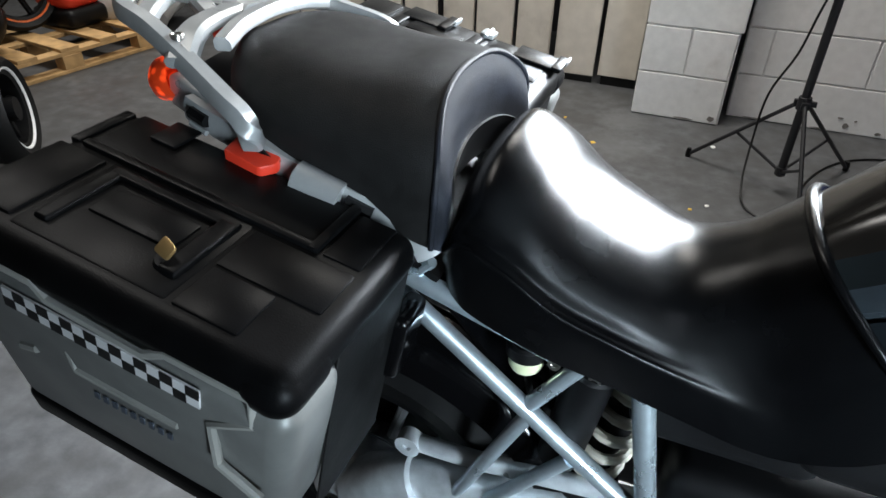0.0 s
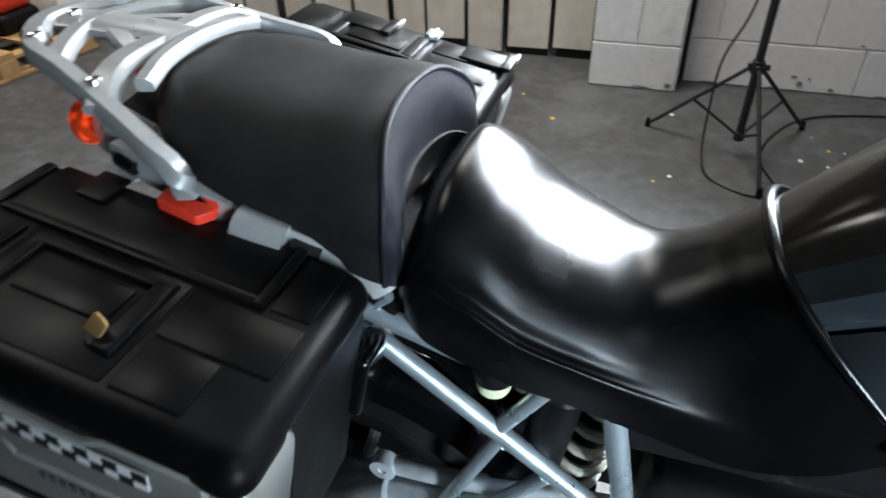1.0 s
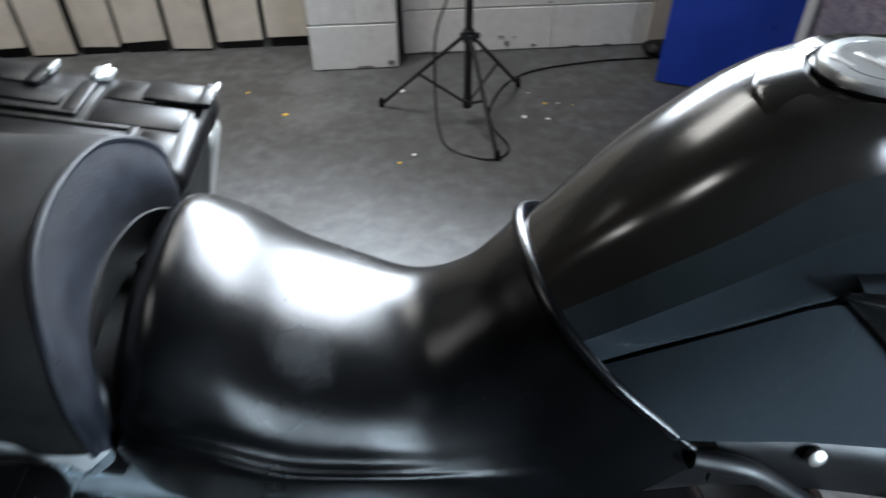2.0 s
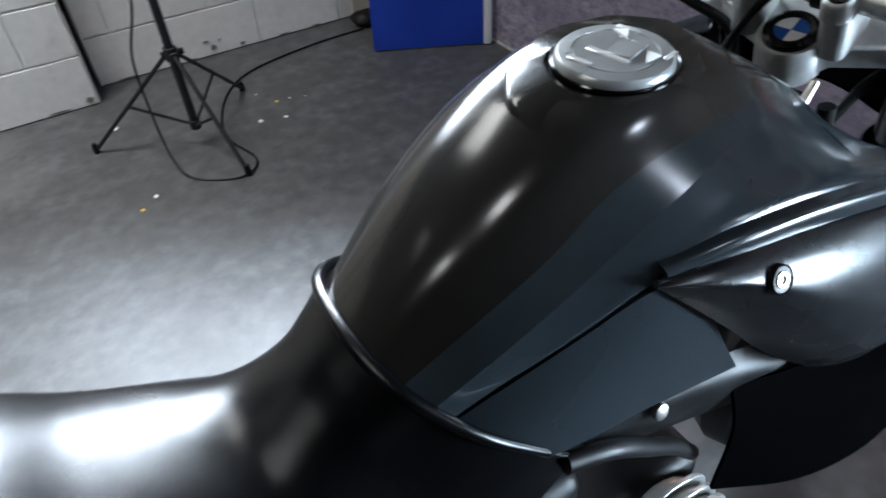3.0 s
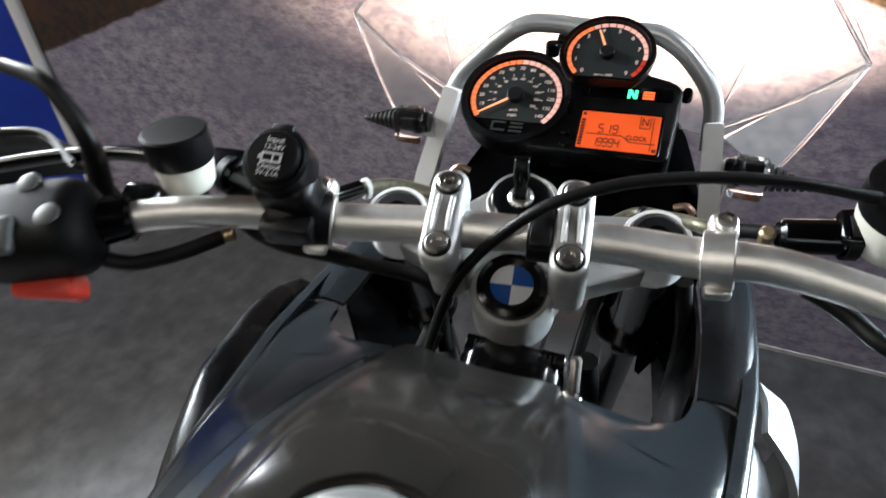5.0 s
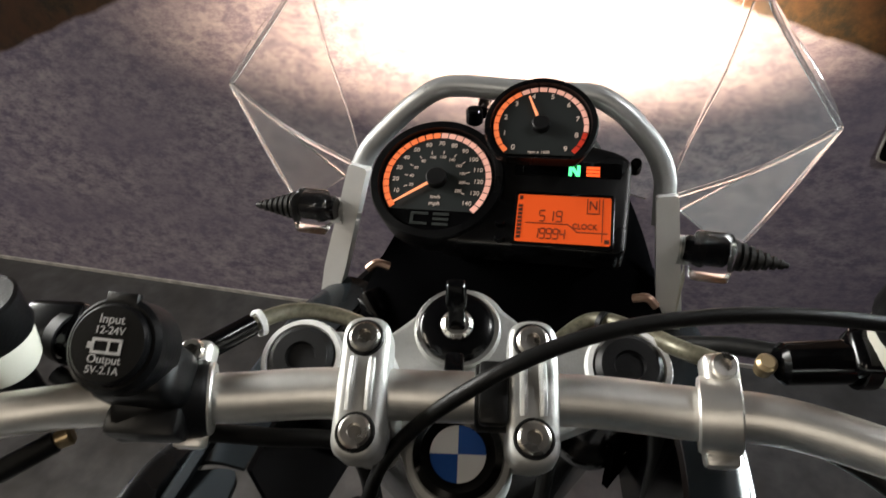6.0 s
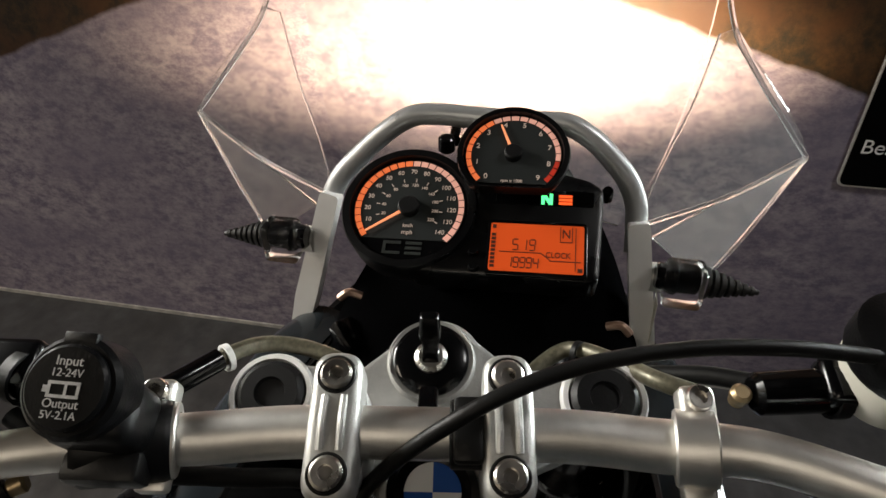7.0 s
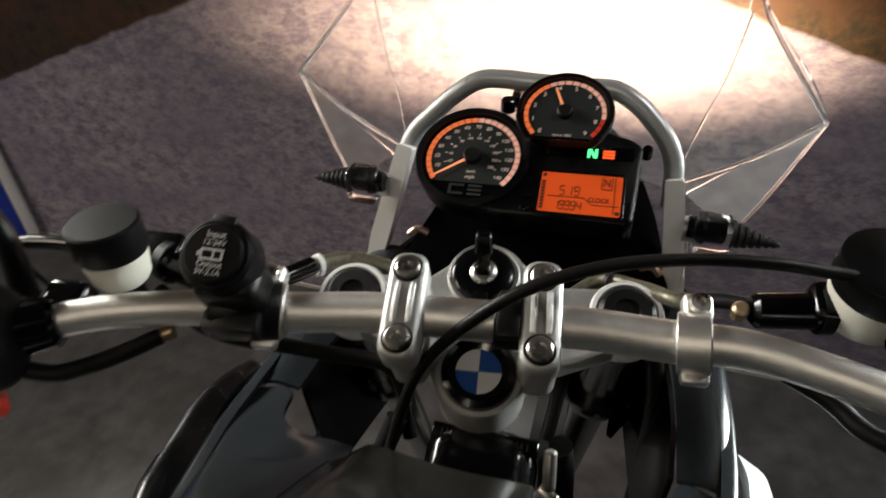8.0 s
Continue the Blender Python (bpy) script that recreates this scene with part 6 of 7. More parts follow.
def hoses():
    def hose(name, pts, r, material, label=""):
        return mk(name, tube(pts, r, 10, 7), material, label)

    # throttle cable looping over the bar from the right
    hose("throttle_cable", [(0.961, 0.056, 0.985), (1.012, 0.050, 1.045), (1.026, 0.030, 1.098), (1.036, -0.018, 1.153), (1.062, -0.067, 1.169), (1.083, -0.122, 1.173), (1.095, -0.173, 1.172), (1.105, -0.215, 1.165), (1.11, -0.26, 1.16)], 0.0043, M_RUBBER, "thick black cable over the handlebar")
    a = hose("braided_hose", [(1.105, 0.035, 1.072), (1.133, 0.092, 1.078), (1.126, 0.138, 1.088), (1.085, 0.163, 1.099), (1.035, 0.195, 1.100)], 0.0058, M_BRAID, "braided steel hose")
    hose("hose_sleeve", [(1.100, 0.156, 1.096), (1.07, 0.172, 1.100), (1.035, 0.198, 1.102)], 0.0078, M_GLOSS, "black hose sleeve")
    mk("cable_tie", lathe([(0.0075, -0.002), (0.0095, -0.002), (0.0095, 0.002), (0.0075, 0.002)], 16, axis_matrix((1.104, 0.153, 1.094), (-0.8, 0.55, 0.2))), M_WHITE, "white cable tie", a)
    b = hose("braided_hose", [(1.149, -0.037, 1.054), (1.182, -0.070, 1.066), (1.160, -0.102, 1.084), (1.128, -0.124, 1.104), (1.118, -0.150, 1.106)], 0.0058, M_BRAID, "braided steel hose")
    mk("cable_tie", lathe([(0.006, -0.002), (0.0085, -0.002), (0.0085, 0.002), (0.006, 0.002)], 16, axis_matrix((1.176, -0.080, 1.071), (-0.5, -0.8, 0.3))), M_BLACK, "black cable tie", b)
    hose("wiring_loom", [(1.02, 0.24, 1.115), (1.01, 0.19, 1.095), (1.03, 0.12, 1.075), (1.05, 0.07, 1.05), (1.03, 0.05, 1.0)], 0.006, M_RUBBER, "black wiring loom")
    hose("wiring_loom", [(1.135, -0.19, 1.105), (1.15, -0.15, 1.09), (1.16, -0.10, 1.06), (1.13, -0.06, 1.02), (1.08, -0.05, 0.97)], 0.006, M_RUBBER, "black wiring loom")
    hose("well_hose", [(1.04, -0.065, 1.02), (1.045, -0.07, 0.97), (1.02, -0.075, 0.92), (0.98, -0.08, 0.88)], 0.009, M_RUBBER, "black hose in the steering well")
    hose("well_hose", [(1.16, -0.125, 1.02), (1.15, -0.135, 0.96), (1.13, -0.135, 0.90), (1.10, -0.13, 0.84)], 0.008, M_RUBBER)
    hose("well_hose", [(1.03, 0.06, 1.02), (1.0, 0.075, 0.97), (0.97, 0.08, 0.92)], 0.009, M_RUBBER)


hoses()


def controls_detail():
    # master cylinders, cable ends and banjo bolts at the inner ends of the levers
    for x, y, z, s in ((1.118, -0.200, 1.122, -1), (1.032, 0.215, 1.132, 1)):
        mc = mk("master_cylinder", joined(cyl((x - 0.005, y - s * 0.025, z - 0.004), (x + 0.012, y + s * 0.055, z), 0.0125, 0.0135, 18, 0.003), box(0.030, 0.040, 0.020, 0.006, 3, pose(x + 0.006, y + s * 0.03, z + 0.004, 0, -20, 8))), M_GLOSS, "gloss black master cylinder")
        mk("banjo_bolt", lathe([(0, 0.006), (0.004, 0.006), (0.006, 0.004), (0.006, 0.0), (0.005, -0.002), (0.005, -0.006)], 16, axis_matrix((x - 0.008, y - s * 0.032, z - 0.004), (-0.3, 0, 1))), M_BRASSDULL, "dull brass banjo bolt", mc)
        mk("hose_band", lathe([(0.0145, -0.004), (0.0165, -0.004), (0.0165, 0.004), (0.0145, 0.004)], 18, axis_matrix((x + 0.004, y + s * 0.02, z - 0.001), (0.2, s, 0))), M_BLACK, "", mc)
    mk("clutch_cable", tube([(0.976, 0.203, 1.119), (0.955, 0.222, 1.116), (0.940, 0.236, 1.116), (0.927, 0.252, 1.118), (0.92, 0.29, 1.125)], 0.006, 10, 6), M_RUBBER, "black cable under the bar")
    mk("cable_end", cyl((0.982, 0.196, 1.120), (0.976, 0.203, 1.119), 0.0055, 0.005), M_BRASSDULL, "dull brass cable end")
    mk("brake_cable", tube([(1.056, -0.191, 1.120), (1.052, -0.205, 1.116), (1.045, -0.22, 1.112), (1.028, -0.24, 1.11), (1.02, -0.29, 1.11)], 0.006, 10, 6), M_RUBBER, "black cable under the bar")
    mk("cable_end", cyl((1.056, -0.184, 1.121), (1.056, -0.191, 1.120), 0.0055, 0.005), M_BRASSDULL, "dull brass cable end")
    for s in (1, -1):
        g = [[(0.86, -s * 0.165, 0.80), (0.86, -s * 0.185, 0.74), (0.86, -s * 0.19, 0.62)], [(0.97, -s * 0.185, 0.785), (0.97, -s * 0.225, 0.73), (0.97, -s * 0.235, 0.60)], [(1.08, -s * 0.19, 0.80), (1.08, -s * 0.245, 0.74), (1.08, -s * 0.255, 0.60)], [(1.18, -s * 0.185, 0.83), (1.19, -s * 0.24, 0.76), (1.20, -s * 0.25, 0.60)]]
        mk("lower_fairing", thick(skin(g, 5, 6), 0.005), M_COWL, "black lower fairing")


controls_detail()

# ---------------------------------------------------------------- instruments
PANEL = Matrix(((0, 0.8838, -0.4679, 1.2609), (-1, 0, 0, 0.0639), (0, 0.4679, 0.8838, 1.1239), (0, 0, 0, 1))) @ Matrix.Rotation(radians(3.4), 4, "Z") @ Matrix.Translation((0.066, 0, 0))  # p right, q up, towards the rider


def cut_ring(m):
    # round housing of the upper dial, cut flat at its foot
    bm = lathe([(0, -0.008), (0.036, -0.008), (0.0425, -0.002), (0.0446, 0.006), (0.0436, 0.0085), (0.0395, 0.0085), (0.0385, 0.003), (0, 0.0025)], 56, Matrix.Identity(4))
    for v in bm.verts:
        v.co.y = max(v.co.y, -0.0275 if v.co.xy.length < 0.0392 else -0.0325)
    bm.transform(m)
    return bm


def instruments():
    cl = part("instrument_unit", joined(
        lathe([(0, -0.028), (0.050, -0.028), (0.054, -0.020), (0.0555, 0.004), (0.0545, 0.0065), (0.0485, 0.0065), (0.0475, 0.001), (0, 0.0005)], 64, PANEL @ Matrix.Translation((-0.066, 0, 0))),
        cut_ring(PANEL @ Matrix.Translation((0.0158, 0.0386, 0.022))),
        cyl(PANEL @ Vector((0.0158, 0.054, -0.045)), PANEL @ Vector((0.0158, 0.047, 0.018)), 0.034, 0.030, 28),
        plate(round_outline([(-0.06, -0.054), (0.085, -0.057), (0.088, 0.000), (0.089, 0.026), (0.078, 0.034), (0.040, 0.044), (-0.03, 0.05), (-0.06, 0.03)], 0.008), 0.03, 0.004, PANEL @ Matrix.Translation((0, 0, -0.0285)))), M_DASH, bike, "black instrument cluster with two dials")

    def on(name, bm, material, label="", parent=cl):
        bm.transform(PANEL)
        return part(name, bm, material, parent, label)

    def dial(cx, cy, r, z, a0, a1, n, hot, numerals, size, rad, cut):
        face = on("dial_face", plate([(cx + r * math.cos(radians(5 * k)), max(cy + r * math.sin(radians(5 * k)), cy - cut)) for k in range(72)], 0.0012, 0, Matrix.Translation((0, 0, z))), M_FACE, "dark grey dial face")
        for k in range(n):
            b0, b1 = a0 + (a1 - a0) * (k + 0.08) / n, a0 + (a1 - a0) * (k + 0.92) / n
            pts = [(cx + rr * math.cos(radians(a)), cy + rr * math.sin(radians(a))) for rr, aa in ((r * 0.985, (b0, (b0 + b1) / 2, b1)), (r * 0.885, (b1, (b0 + b1) / 2, b0))) for a in aa]
            on("scale_segment", plate(pts, 0.0008, 0, Matrix.Translation((0, 0, z + 0.0012))), M_RED if hot(k) == 2 else (M_SEGA if hot(k) else M_SEGB))
        for txt, ang in numerals:
            x, y = cx + rad * math.cos(radians(ang)), cy + rad * math.sin(radians(ang))
            lettering("numeral", txt, size, PANEL @ Matrix.Translation((x, y, z + 0.0016)), M_NUMERAL, cl)
        return face

    # speedometer
    sx, sy, sr = -0.066, 0.0, 0.0455
    a0, a1 = 219, -42
    dial(sx, sy, sr, 0.001, a0, a1, 29, lambda k: 1 if k < 14 else 0, [(str(10 * k), 219 - 261 * (10 * k) / 140 * 0.985 - (2 if k == 0 else 0)) for k in range(1, 15)], 0.0054, 0.0345, 0.0285)
    for k in range(1, 12):
        ang = 219 - 261 * (20 * k) / 232
        lettering("small_numeral", str(20 * k), 0.0037, PANEL @ Matrix.Translation((sx + 0.0215 * math.cos(radians(ang)), sy + 0.0215 * math.sin(radians(ang)), 0.0026)), M_NUMERAL, cl)
        on("tick", box(0.003, 0.0006, 0.0004, 0, 0, Matrix.Translation((sx, sy, 0.0026)) @ Matrix.Rotation(radians(ang), 4, "Z") @ Matrix.Translation((0.0262, 0, 0))), M_NUMERAL)
    lettering("unit_text", "km/h", 0.0042, PANEL @ Matrix.Translation((sx + 0.001, sy - 0.0165, 0.0026)), M_NUMERAL, cl)
    lettering("unit_text", "mph", 0.0052, PANEL @ Matrix.Translation((sx + 0.001, sy - 0.0225, 0.0026)), M_NUMERAL, cl)
    on("dial_foot", plate([(sx + 0.0462 * math.cos(radians(a)), sy + 0.0462 * math.sin(radians(a))) for a in range(219, 322, 6)], 0.0014, 0, Matrix.Translation((0, 0, 0.001))), M_GLOSS, "plain dark field below the dial")
    for x, pts in ((-0.009, ((0.013, 0.0024, 0, 0.0045), (0.013, 0.0024, 0, -0.0045), (0.0024, 0.011, -0.0065, 0))), (0.008, ((0.013, 0.0024, 0, 0.0045), (0.013, 0.0024, 0, 0), (0.013, 0.0024, 0, -0.0045)))):
        on("emblem_bars", joined(*[box(w, h, 0.0006, 0, 0, Matrix.Translation((sx + x + dx, sy - 0.0365 + dy, 0.0027))) for w, h, dx, dy in pts]), M_EMBLEM, "grey emblem of plain strokes")
    # tachometer
    tx, ty, tr = 0.0158, 0.0386, 0.0376
    dial(tx, ty, tr, 0.025, 224, -43, 23, lambda k: 2 if k >= 20 else (1 if k < 9 else 0), [(str(k), 226 - 272 * k / 9) for k in range(10)], 0.0064, 0.0290, 0.0265)
    lettering("unit_text", "rpm x 1000", 0.0036, PANEL @ Matrix.Translation((tx, ty - 0.0245, 0.0266)), M_NUMERAL, cl)
    # needles and hubs
    for cx, cy, ln, ang, z, hr in ((sx, sy, 0.040, 216, 0.004, 0.0085), (tx, ty, 0.029, 112, 0.028, 0.0070)):
        nd = plate([(0.004, -0.0012), (ln, -0.0006), (ln, 0.0006), (0.004, 0.0012)], 0.001, 0)
        nd.transform(Matrix.Translation((cx, cy, z)) @ Matrix.Rotation(radians(ang), 4, "Z"))
        on("needle", nd, M_NEEDLE, "glowing orange needle")
        on("needle_hub", lathe([(0, 0.006), (hr - 0.001, 0.006), (hr, 0.005), (hr, -0.003)], 28, Matrix.Translation((cx, cy, z - 0.0015))), M_BLACK, "round black needle hub")
    # warning strip
    LAMP = Matrix.Translation((0.0022, -0.0040, 0))

    def lamp(name, bm, material, label=""):
        bm.transform(LAMP)
        return on(name, bm, material, label)

    on("lamp_strip", plate(round_outline([(-0.003, 0.008), (0.081, 0.008), (0.081, 0.0215), (-0.003, 0.0215)], 0.002), 0.0008, 0, Matrix.Translation((0, 0, 0.0015))), M_GLOSS, "dark strip of warning lamps")
    for x, y, w, h in ((0.0015, 0.018, 0.0005, 0.008), (0.0815, 0.018, 0.0005, 0.008), (0.040, 0.0255, 0.012, 0.0004)):
        lamp("strip_mark", box(w, h, 0.0003, 0, 0, Matrix.Translation((x, y, 0.0026))), M_EMBLEM)
    lamp("neutral_lamp", joined(box(0.0026, 0.0098, 0.0006, 0, 0, Matrix.Translation((0.0388, 0.0175, 0.0027))), box(0.0026, 0.0098, 0.0006, 0, 0, Matrix.Translation((0.0452, 0.0175, 0.0027))), box(0.0026, 0.0105, 0.0006, 0, 0, Matrix.Translation((0.0420, 0.0175, 0.0027)) @ Matrix.Rotation(radians(32), 4, "Z"))), M_GREEN, "lit green neutral letter")
    lamp("warning_lamp", joined(*[box(0.0105, 0.0022, 0.0006, 0, 0, Matrix.Translation((0.0565, 0.0140 + 0.0032 * k, 0.0027))) for k in range(3)]), M_WARN, "lit red warning bars")
    # liquid crystal display
    FIT = Matrix(((0.896, 0, 0, 0.00056), (0, 1.079, 0, -0.0069), (0, 0, 1, 0), (0, 0, 0, 1)))

    def lcd(name, bm, material, label=""):
        bm.transform(FIT)
        return on(name, bm, material, label)

    lcd("display_bezel", plate(round_outline([(-0.0015, -0.0445), (0.0845, -0.0445), (0.0845, -0.0005), (-0.0015, -0.0005)], 0.004), 0.0022, 0.0008, Matrix.Translation((0, 0, 0.0012))), M_GLOSS, "black display frame")
    lcd("display", plate(round_outline([(0.0015, -0.0415), (0.0815, -0.0415), (0.0815, -0.0035), (0.0015, -0.0035)], 0.002), 0.0008, 0, Matrix.Translation((0, 0, 0.0031))), M_LCD, "lit orange display")
    zt = 0.0042
    seg = {"0": "abcdef", "1": "bc", "4": "fgbc", "5": "afgcd", "9": "abcdfg", "C": "adef", "L": "def", "O": "abcdef", "K": "efgbc"}
    where = {"a": (0, 1, 0), "d": (0, -1, 0), "g": (0, 0, 0), "f": (-0.5, 0.5, 1), "b": (0.5, 0.5, 1), "e": (-0.5, -0.5, 1), "c": (0.5, -0.5, 1)}

    def digits(text, x, y, h, adv):
        for i, ch in enumerate(text):
            if ch == " ":
                continue
            bs = []
            for sgm in seg[ch]:
                dx, dy, vert = where[sgm]
                bs.append(box(*((0.0008, h * 0.44, 0.0003) if vert else (h * 0.44, 0.0008, 0.0003)), 0, 0, Matrix.Translation((x + i * adv + dx * h * 0.55 + dy * h * 0.04, y + dy * h * 0.5, zt))))
            lcd("display_digit", joined(*bs), M_LCDINK)

    digits("519", 0.0235, -0.0205, 0.0085, 0.0072)
    digits("19994", 0.0190, -0.0345, 0.0078, 0.0056)
    lettering("display_word", "CLOCK", 0.0062, PANEL @ FIT @ Matrix.Translation((0.0600, -0.0278, zt)), M_LCDINK, cl)
    lcd("display_rule", joined(box(0.036, 0.0006, 0.0003, 0, 0, Matrix.Translation((0.028, -0.0265, zt))), box(0.0095, 0.0006, 0.0003, 0, 0, pose(0.0495, -0.0292, zt, 0, 0, -35)), box(0.026, 0.0006, 0.0003, 0, 0, Matrix.Translation((0.066, -0.0322, zt)))), M_LCDINK)
    lcd("gear_frame", joined(box(0.0006, 0.012, 0.0003, 0, 0, Matrix.Translation((0.0615, -0.011, zt))), box(0.0006, 0.012, 0.0003, 0, 0, Matrix.Translation((0.0715, -0.011, zt))), box(0.010, 0.0006, 0.0003, 0, 0, Matrix.Translation((0.0665, -0.017, zt))), box(0.0006, 0.034, 0.0003, 0, 0, Matrix.Translation((0.0745, -0.022, zt)))), M_LCDINK)
    lettering("gear_letter", "N", 0.010, PANEL @ FIT @ Matrix.Translation((0.0665, -0.0107, zt)), M_LCDINK, cl)
    lcd("fuel_bars", joined(*[box(0.0038, 0.0022, 0.0003, 0, 0, Matrix.Translation((0.0045, -0.038 + 0.0031 * k, zt))) for k in range(9)]), M_LCDINK)
    lcd("display_mark", box(0.003, 0.003, 0.0003, 0, 0, Matrix.Translation((0.0045, -0.0065, zt))), M_LCDINK)
    lcd("display_mark", box(0.004, 0.003, 0.0003, 0, 0, Matrix.Translation((0.0785, -0.0385, zt))), M_LCDINK)
    for x, y in ((-0.012, -0.028), (-0.011, -0.040)):
        lcd("display_button", lathe([(0, 0.004), (0.003, 0.004), (0.0042, 0.002), (0.0042, -0.002)], 14, Matrix.Translation((x, y, 0.002)) @ Matrix.Diagonal((1.2, 0.7, 1, 1))), M_GLOSS, "small round button")
    on("cluster_screw", lathe([(0, 0.003), (0.004, 0.003), (0.005, 0.0), (0.005, -0.01)], 12, Matrix.Translation((0.093, 0.030, -0.010))), M_GLOSS)
    on("rear_housing", box(0.13, 0.09, 0.05, 0.015, 3, Matrix.Translation((0.01, 0.0, -0.052))), M_GLOSS, "black rear housing")


M_EMBLEM = mat("emblem_grey", (0.022, 0.025, 0.024), 0.6, spec=0.1)
instruments()


# ---------------------------------------------------------------- cowl, posts, hoop, screen, indicators
def front_end():
    hoop = [(1.300, 0.158, 1.070), (1.311, 0.1535, 1.092), (1.320, 0.143, 1.1146), (1.3286, 0.1233, 1.1354), (1.3368, 0.101, 1.1553), (1.342, 0.080, 1.1680), (1.3434, 0.057, 1.1712), (1.343, 0.020, 1.1706), (1.343, -0.030, 1.1706), (1.343, -0.055, 1.1704), (1.3391, -0.0766, 1.1611), (1.3341, -0.0927, 1.1487), (1.3273, -0.1094, 1.1321), (1.3196, -0.1192, 1.1135), (1.3116, -0.122, 1.094), (1.303, -0.1235, 1.075)]
    mk("screen_hoop", tube(hoop, 0.0095, 16, 7), M_SILVER, "satin silver tubular hoop")
    for s, y0, y1 in ((1, 0.151, 0.186), (-1, -0.125, -0.150)):
        # flat posts
        a, b = Vector((1.306, y0, 1.105)), Vector((1.262, y1, 0.975))
        d = (b - a).normalized()
        side = Vector((0, 1, 0)) - d * d.y
        side.normalize()
        n = d.cross(side)
        m = Matrix((side, d, n)).transposed().to_4x4()
        m.translation = a
        w0, w1 = 0.012, 0.0155
        L = (b - a).length
        ol = [(-w0, 0), (w0 * 0.5, 0), (w1 * 0.35, L * 0.75), (w1 * 0.1, L), (-w1, L), (-w1, L * 0.7)]
        ol = round_outline(ol if s > 0 else [(-x, y) for x, y in reversed(ol)], 0.004)
        post = mk("screen_post", plate(ol, 0.018, 0.003, m @ Matrix.Translation((0, 0, -0.009)), 3), M_POST, "flat silver screen post")
        mk("post_bolt", lathe([(0, 0.012), (0.010, 0.012), (0.0125, 0.008), (0.0125, -0.006)], 20, axis_matrix((1.288, y0 + s * 0.018, 1.062), (0, s, 0))), M_CAST, "round silver post bolt", post)
        if s < 0:
            mk("post_label", box(0.0165, 0.0008, 0.045, 0, 0, Matrix.Translation((1.272, y1 + 0.006, 1.03))), M_FLUID, "pale sticker", post)
        # indicator: clear stalk block with a finned black lens
        iy = y0 + s * 0.034
        ind = mk("indicator", joined(cyl((1.275, iy - s * 0.020, 1.074), (1.275, iy + s * 0.014, 1.073), 0.0115, 0.0105, 20, 0.002), cyl((1.275, iy - s * 0.008, 1.074), (1.275, iy - s * 0.003, 1.074), 0.0135, 0.0135, 20, 0.001)), M_GLOSS, "small black indicator stalk")
        cover = mk("clear_cover", box(0.026, 0.032, 0.038, 0.005, 3, Matrix.Translation((1.272, iy + s * 0.003, 1.070))), M_CLEARLENS, "clear plastic lens cover", ind)
        cover.visible_shadow = False
        prof = []
        for k in range(7):
            r = 0.0135 * (1 - k / 8.6)
            prof += [(r, 0.0062 * k), (r, 0.0062 * k + 0.0030), (r * 0.62, 0.0062 * k + 0.0036), (r * 0.60, 0.0062 * k + 0.0058)]
        prof += [(0.0022, 0.0440), (0, 0.0450)]
        mk("finned_rubber", lathe([(0, 0)] + prof, 22, axis_matrix((1.275, iy + s * 0.018, 1.072), (0, s, -0.10))), M_FIN, "ribbed black rubber tip", ind)
    # dark cowl below the instruments
    g = []
    for x, hw, zt, zs in ((1.16, 0.10, 0.985, 0.93), (1.20, 0.125, 1.015, 0.95), (1.245, 0.135, 1.045, 0.96), (1.30, 0.125, 1.075, 0.97), (1.36, 0.11, 1.09, 0.98), (1.43, 0.095, 1.07, 0.97), (1.48, 0.08, 1.0, 0.93)):
        g.append(mirrored([(x, 0, zt), (x, -hw * 0.6, zt - 0.01), (x, -hw, (zt + zs) / 2), (x, -hw * 1.05, zs - 0.04)]))
    mk("cowl", thick(skin(g, 5, 6), 0.006), M_COWL, "black inner cowl, darkened for the shaded cavity")
    for k, (x, y, z) in enumerate(((1.19, 0.06, 1.005), (1.20, -0.07, 1.01), (1.22, 0.115, 1.0), (1.215, -0.11, 1.0), (1.19, 0.0, 1.0))):
        mk("cowl_clip", box(0.03, 0.022, 0.016, 0.004, 2, pose(x, y, z + 0.012, 10 * k, -30, 25 * k)), M_GLOSS)
    for s in (1, -1):
        mk("copper_connector", joined(tube([(1.230, s * 0.122, 1.046), (1.232, s * 0.114, 1.052), (1.235, s * 0.104, 1.047)], 0.0036, 8, 4)), M_COPPER, "copper coloured connector")
        mk("cowl_side", thick(skin([[(1.10, s * 0.155, 0.985), (1.10, s * 0.165, 0.95)], [(1.18, s * 0.165, 0.995), (1.18, s * 0.172, 0.95)], [(1.26, s * 0.165, 0.985), (1.27, s * 0.17, 0.94)], [(1.36, s * 0.13, 0.985), (1.37, s * 0.135, 0.93)]], 5, 4), 0.005), M_BLACK, "black cowl side")
    # nose: painted beak and headlamp
    g = [mirrored([(1.34, 0, 0.97), (1.34, -0.07, 0.965), (1.35, -0.13, 0.93)]), mirrored([(1.50, 0, 0.94), (1.50, -0.06, 0.93), (1.50, -0.10, 0.90)]), mirrored([(1.68, 0, 0.84), (1.68, -0.045, 0.835), (1.67, -0.07, 0.82)]), mirrored([(1.80, 0, 0.76), (1.80, -0.02, 0.757), (1.79, -0.03, 0.75)])]
    mk("beak", thick(skin(g, 6, 5), 0.005), M_SLATE, "slate grey front beak")
    lamp = mk("headlamp", lathe([(0.05, -0.06), (0.072, -0.02), (0.078, 0.012), (0.074, 0.016)], 36, axis_matrix((1.475, 0.0, 1.005), (1, 0, 0.06))), M_GLOSS, "round black headlamp bowl")
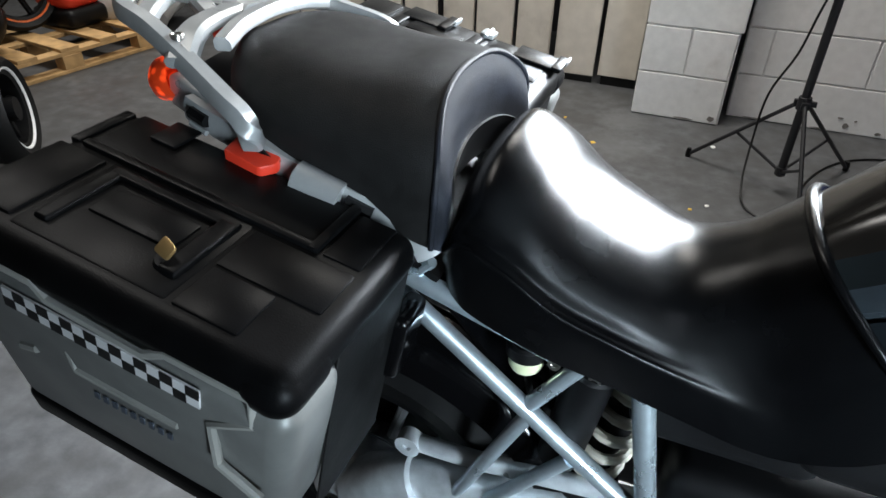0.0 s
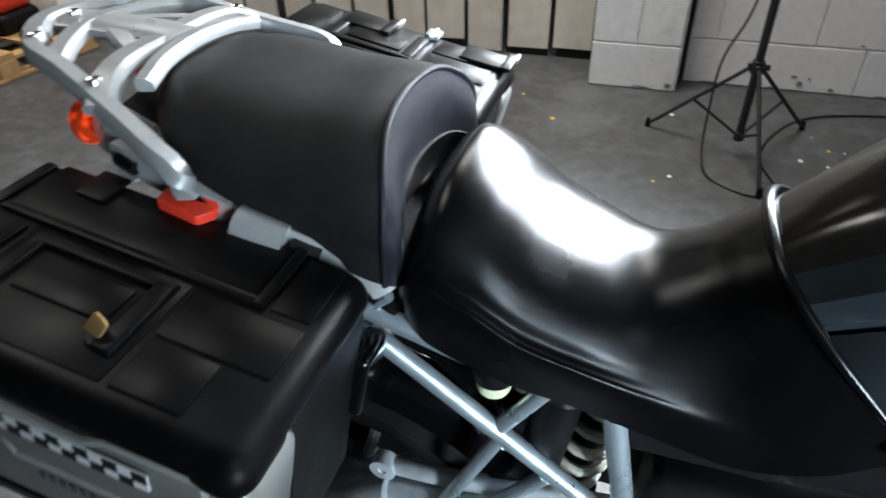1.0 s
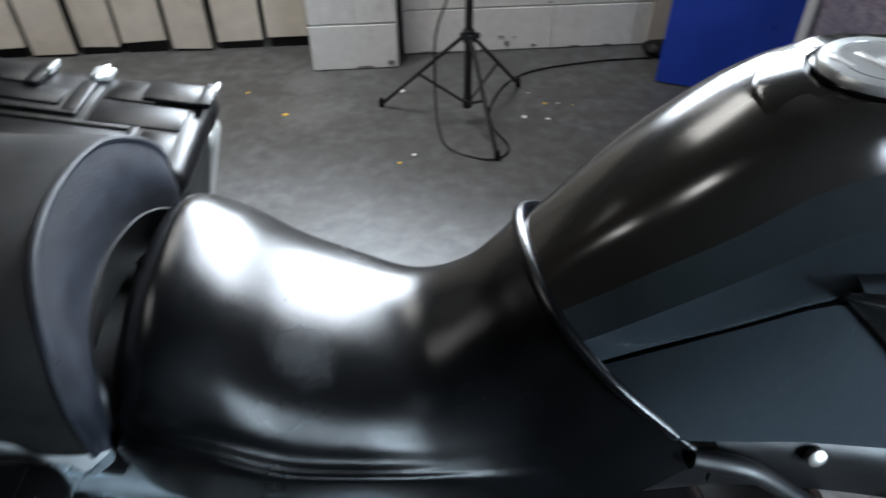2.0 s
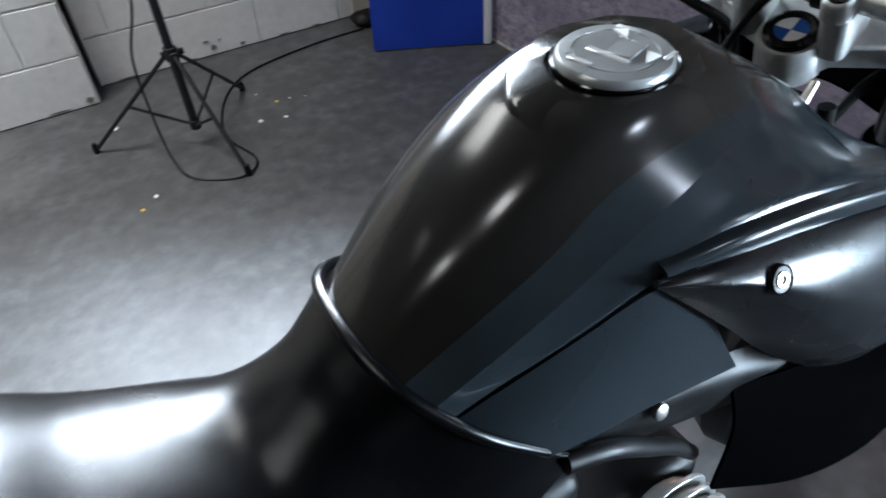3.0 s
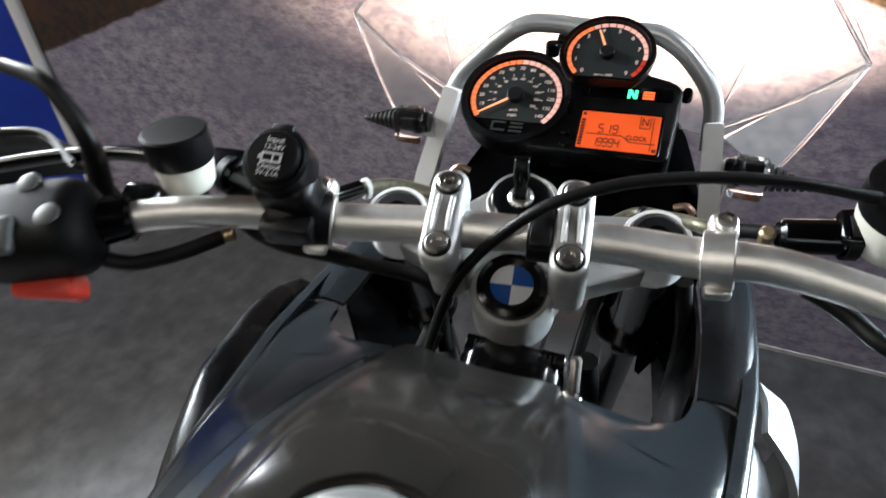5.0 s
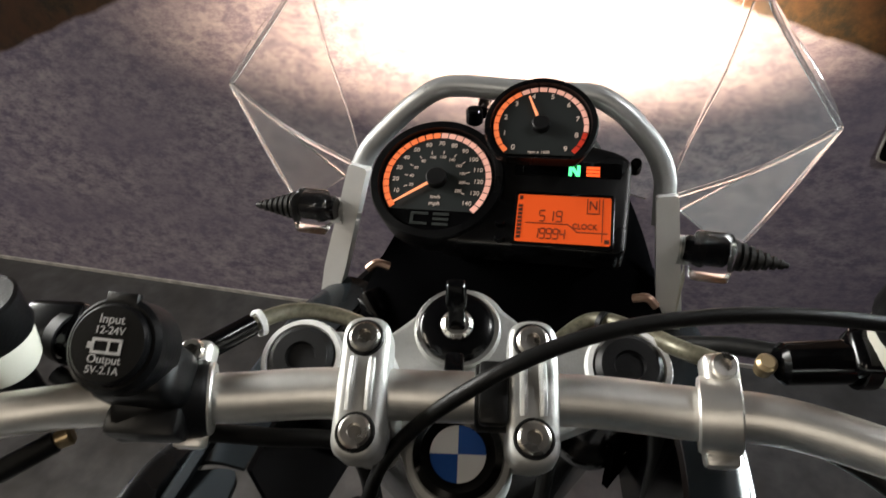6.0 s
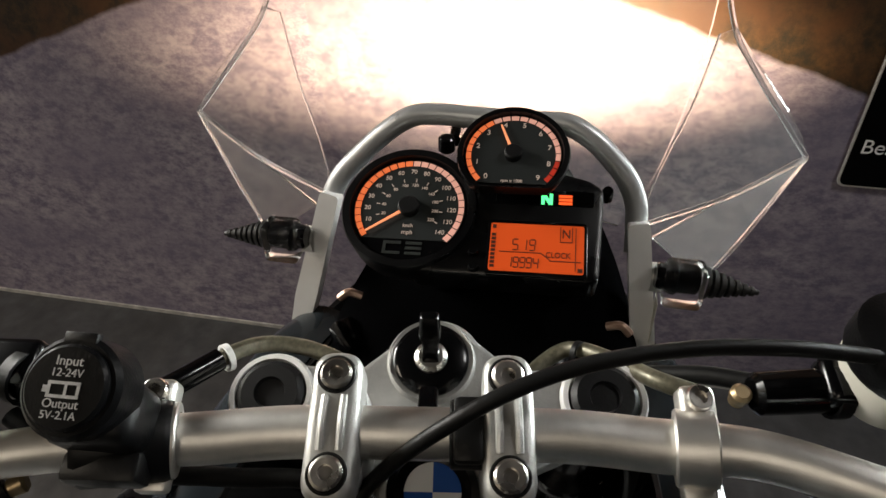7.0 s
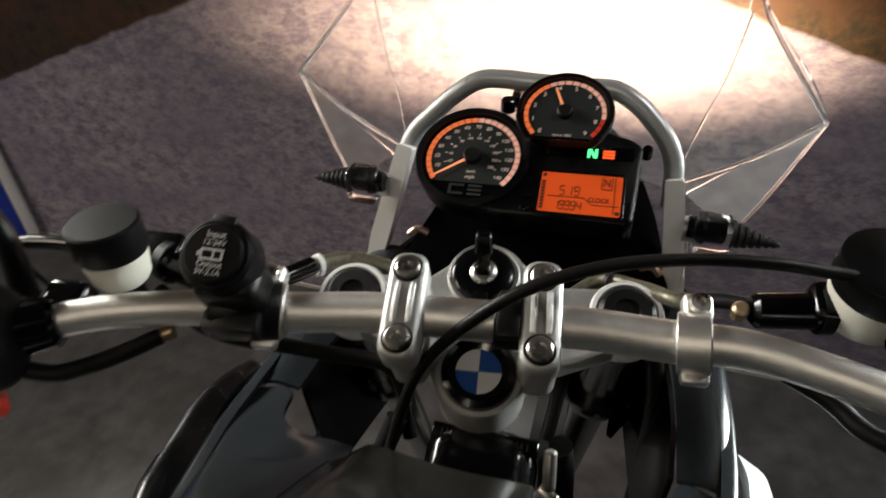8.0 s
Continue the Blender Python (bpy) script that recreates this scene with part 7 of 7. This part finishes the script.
    mk("headlamp_lens", lathe([(0, 0.020), (0.05, 0.018), (0.073, 0.012)], 36, axis_matrix((1.475, 0.0, 1.005), (1, 0, 0.06))), M_LENS, "lit clear headlamp lens", lamp)

    # clear screen: a curved middle with angled side wings
    def sheet(name, grid, nu=6, nv=6, d=0.0035, label="", material=M_SCREEN):
        ob = mk(name, thick(skin(grid, nu, nv), d), material, label)
        ob.visible_shadow = False
        return ob

    def X(y, z):
        return 1.405 - 1.9 * y * y + 0.22 * (z - 1.1)

    def scr(y, z):
        return (X(y, z), y + 0.012, z)

    mid = sheet("windscreen", [[scr(y, z) for y in yy] for z, yy in ((1.06, (0.125, 0.06, 0, -0.06, -0.125)), (1.12, (0.150, 0.07, 0, -0.07, -0.150)), (1.20, (0.166, 0.09, 0, -0.09, -0.166)), (1.28, (0.172, 0.09, 0, -0.09, -0.172)), (1.36, (0.158, 0.08, 0, -0.08, -0.158)), (1.43, (0.12, 0.06, 0, -0.06, -0.12)), (1.46, (0.09, 0.045, 0, -0.045, -0.09)))], 5, 5, 0.0035, "clear plastic windscreen")
    for s in (1, -1):
        oy = 0.0145
        tip = (1.300, oy + s * 0.2445, 1.178)
        edge = [(1.320, s * 0.138 + oy, 1.09), (1.334, s * 0.163 + oy, 1.195), (1.336, s * 0.172 + oy, 1.254)]
        low = [(1.303, s * 0.150 + oy, 1.092), (1.300, s * 0.197 + oy, 1.138), tip]
        g = [[edge[0], low[0]], [(1.328, s * 0.149 + oy, 1.145), low[1]], [edge[1], tip], [edge[2], (1.325, oy + s * 0.180, 1.262)]]
        w = sheet("screen_wing", g, 5, 4, 0.003, "clear side wing of the screen")
        # lower flap folded inwards
        sheet("screen_flap", [[(1.303, s * 0.150 + oy, 1.092), (1.290, s * 0.195 + oy, 1.062)], [(1.300, s * 0.197 + oy, 1.138), (1.296, s * 0.215 + oy, 1.105)], [(1.300, oy + s * 0.242, 1.176), tip]], 5, 4, 0.003, "folded frosted flap", M_FLAP)
        for nm, pts, r in (("bright_edge", [edge[0], low[1], tip], 0.0022), ("bright_edge", [(1.290, s * 0.195 + oy, 1.062), (1.296, s * 0.218 + oy, 1.108), tip], 0.0020), ("bright_edge", [tip, (1.318, oy + s * 0.197, 1.235), (1.325, oy + s * 0.177, 1.265), (1.345, oy + s * 0.160, 1.32)], 0.0020), ("fold_line", [edge[0], (1.328, s * 0.149 + oy, 1.145), edge[1], edge[2]], 0.0010)):
            e = mk(nm, tube(pts, r, 8, 6), M_SCREENEDGE, "polished clear edge", w)
            e.visible_shadow = False
    mk("screen_bracket", joined(tube([(1.333, 0.040, 1.152), (1.355, 0.042, 1.154), (1.375, 0.044, 1.158)], 0.006, 8, 3), cyl((1.328, 0.046, 1.144), (1.328, 0.046, 1.158), 0.0075)), M_GLOSS, "black screen bracket")


M_CLEARLENS = glass("clear_lens", (0.80, 0.80, 0.80), 0.12, 1.2)
M_FIN = mat("fin_rubber", (0.010, 0.010, 0.010), 0.5, var=0.1, spec=0.4)
M_COPPER = mat("copper", (0.30, 0.19, 0.14), 0.35, metal=0.6)
M_LENS = glow("headlamp_glow", (1.0, 0.9, 0.75), 12.0)
front_end()
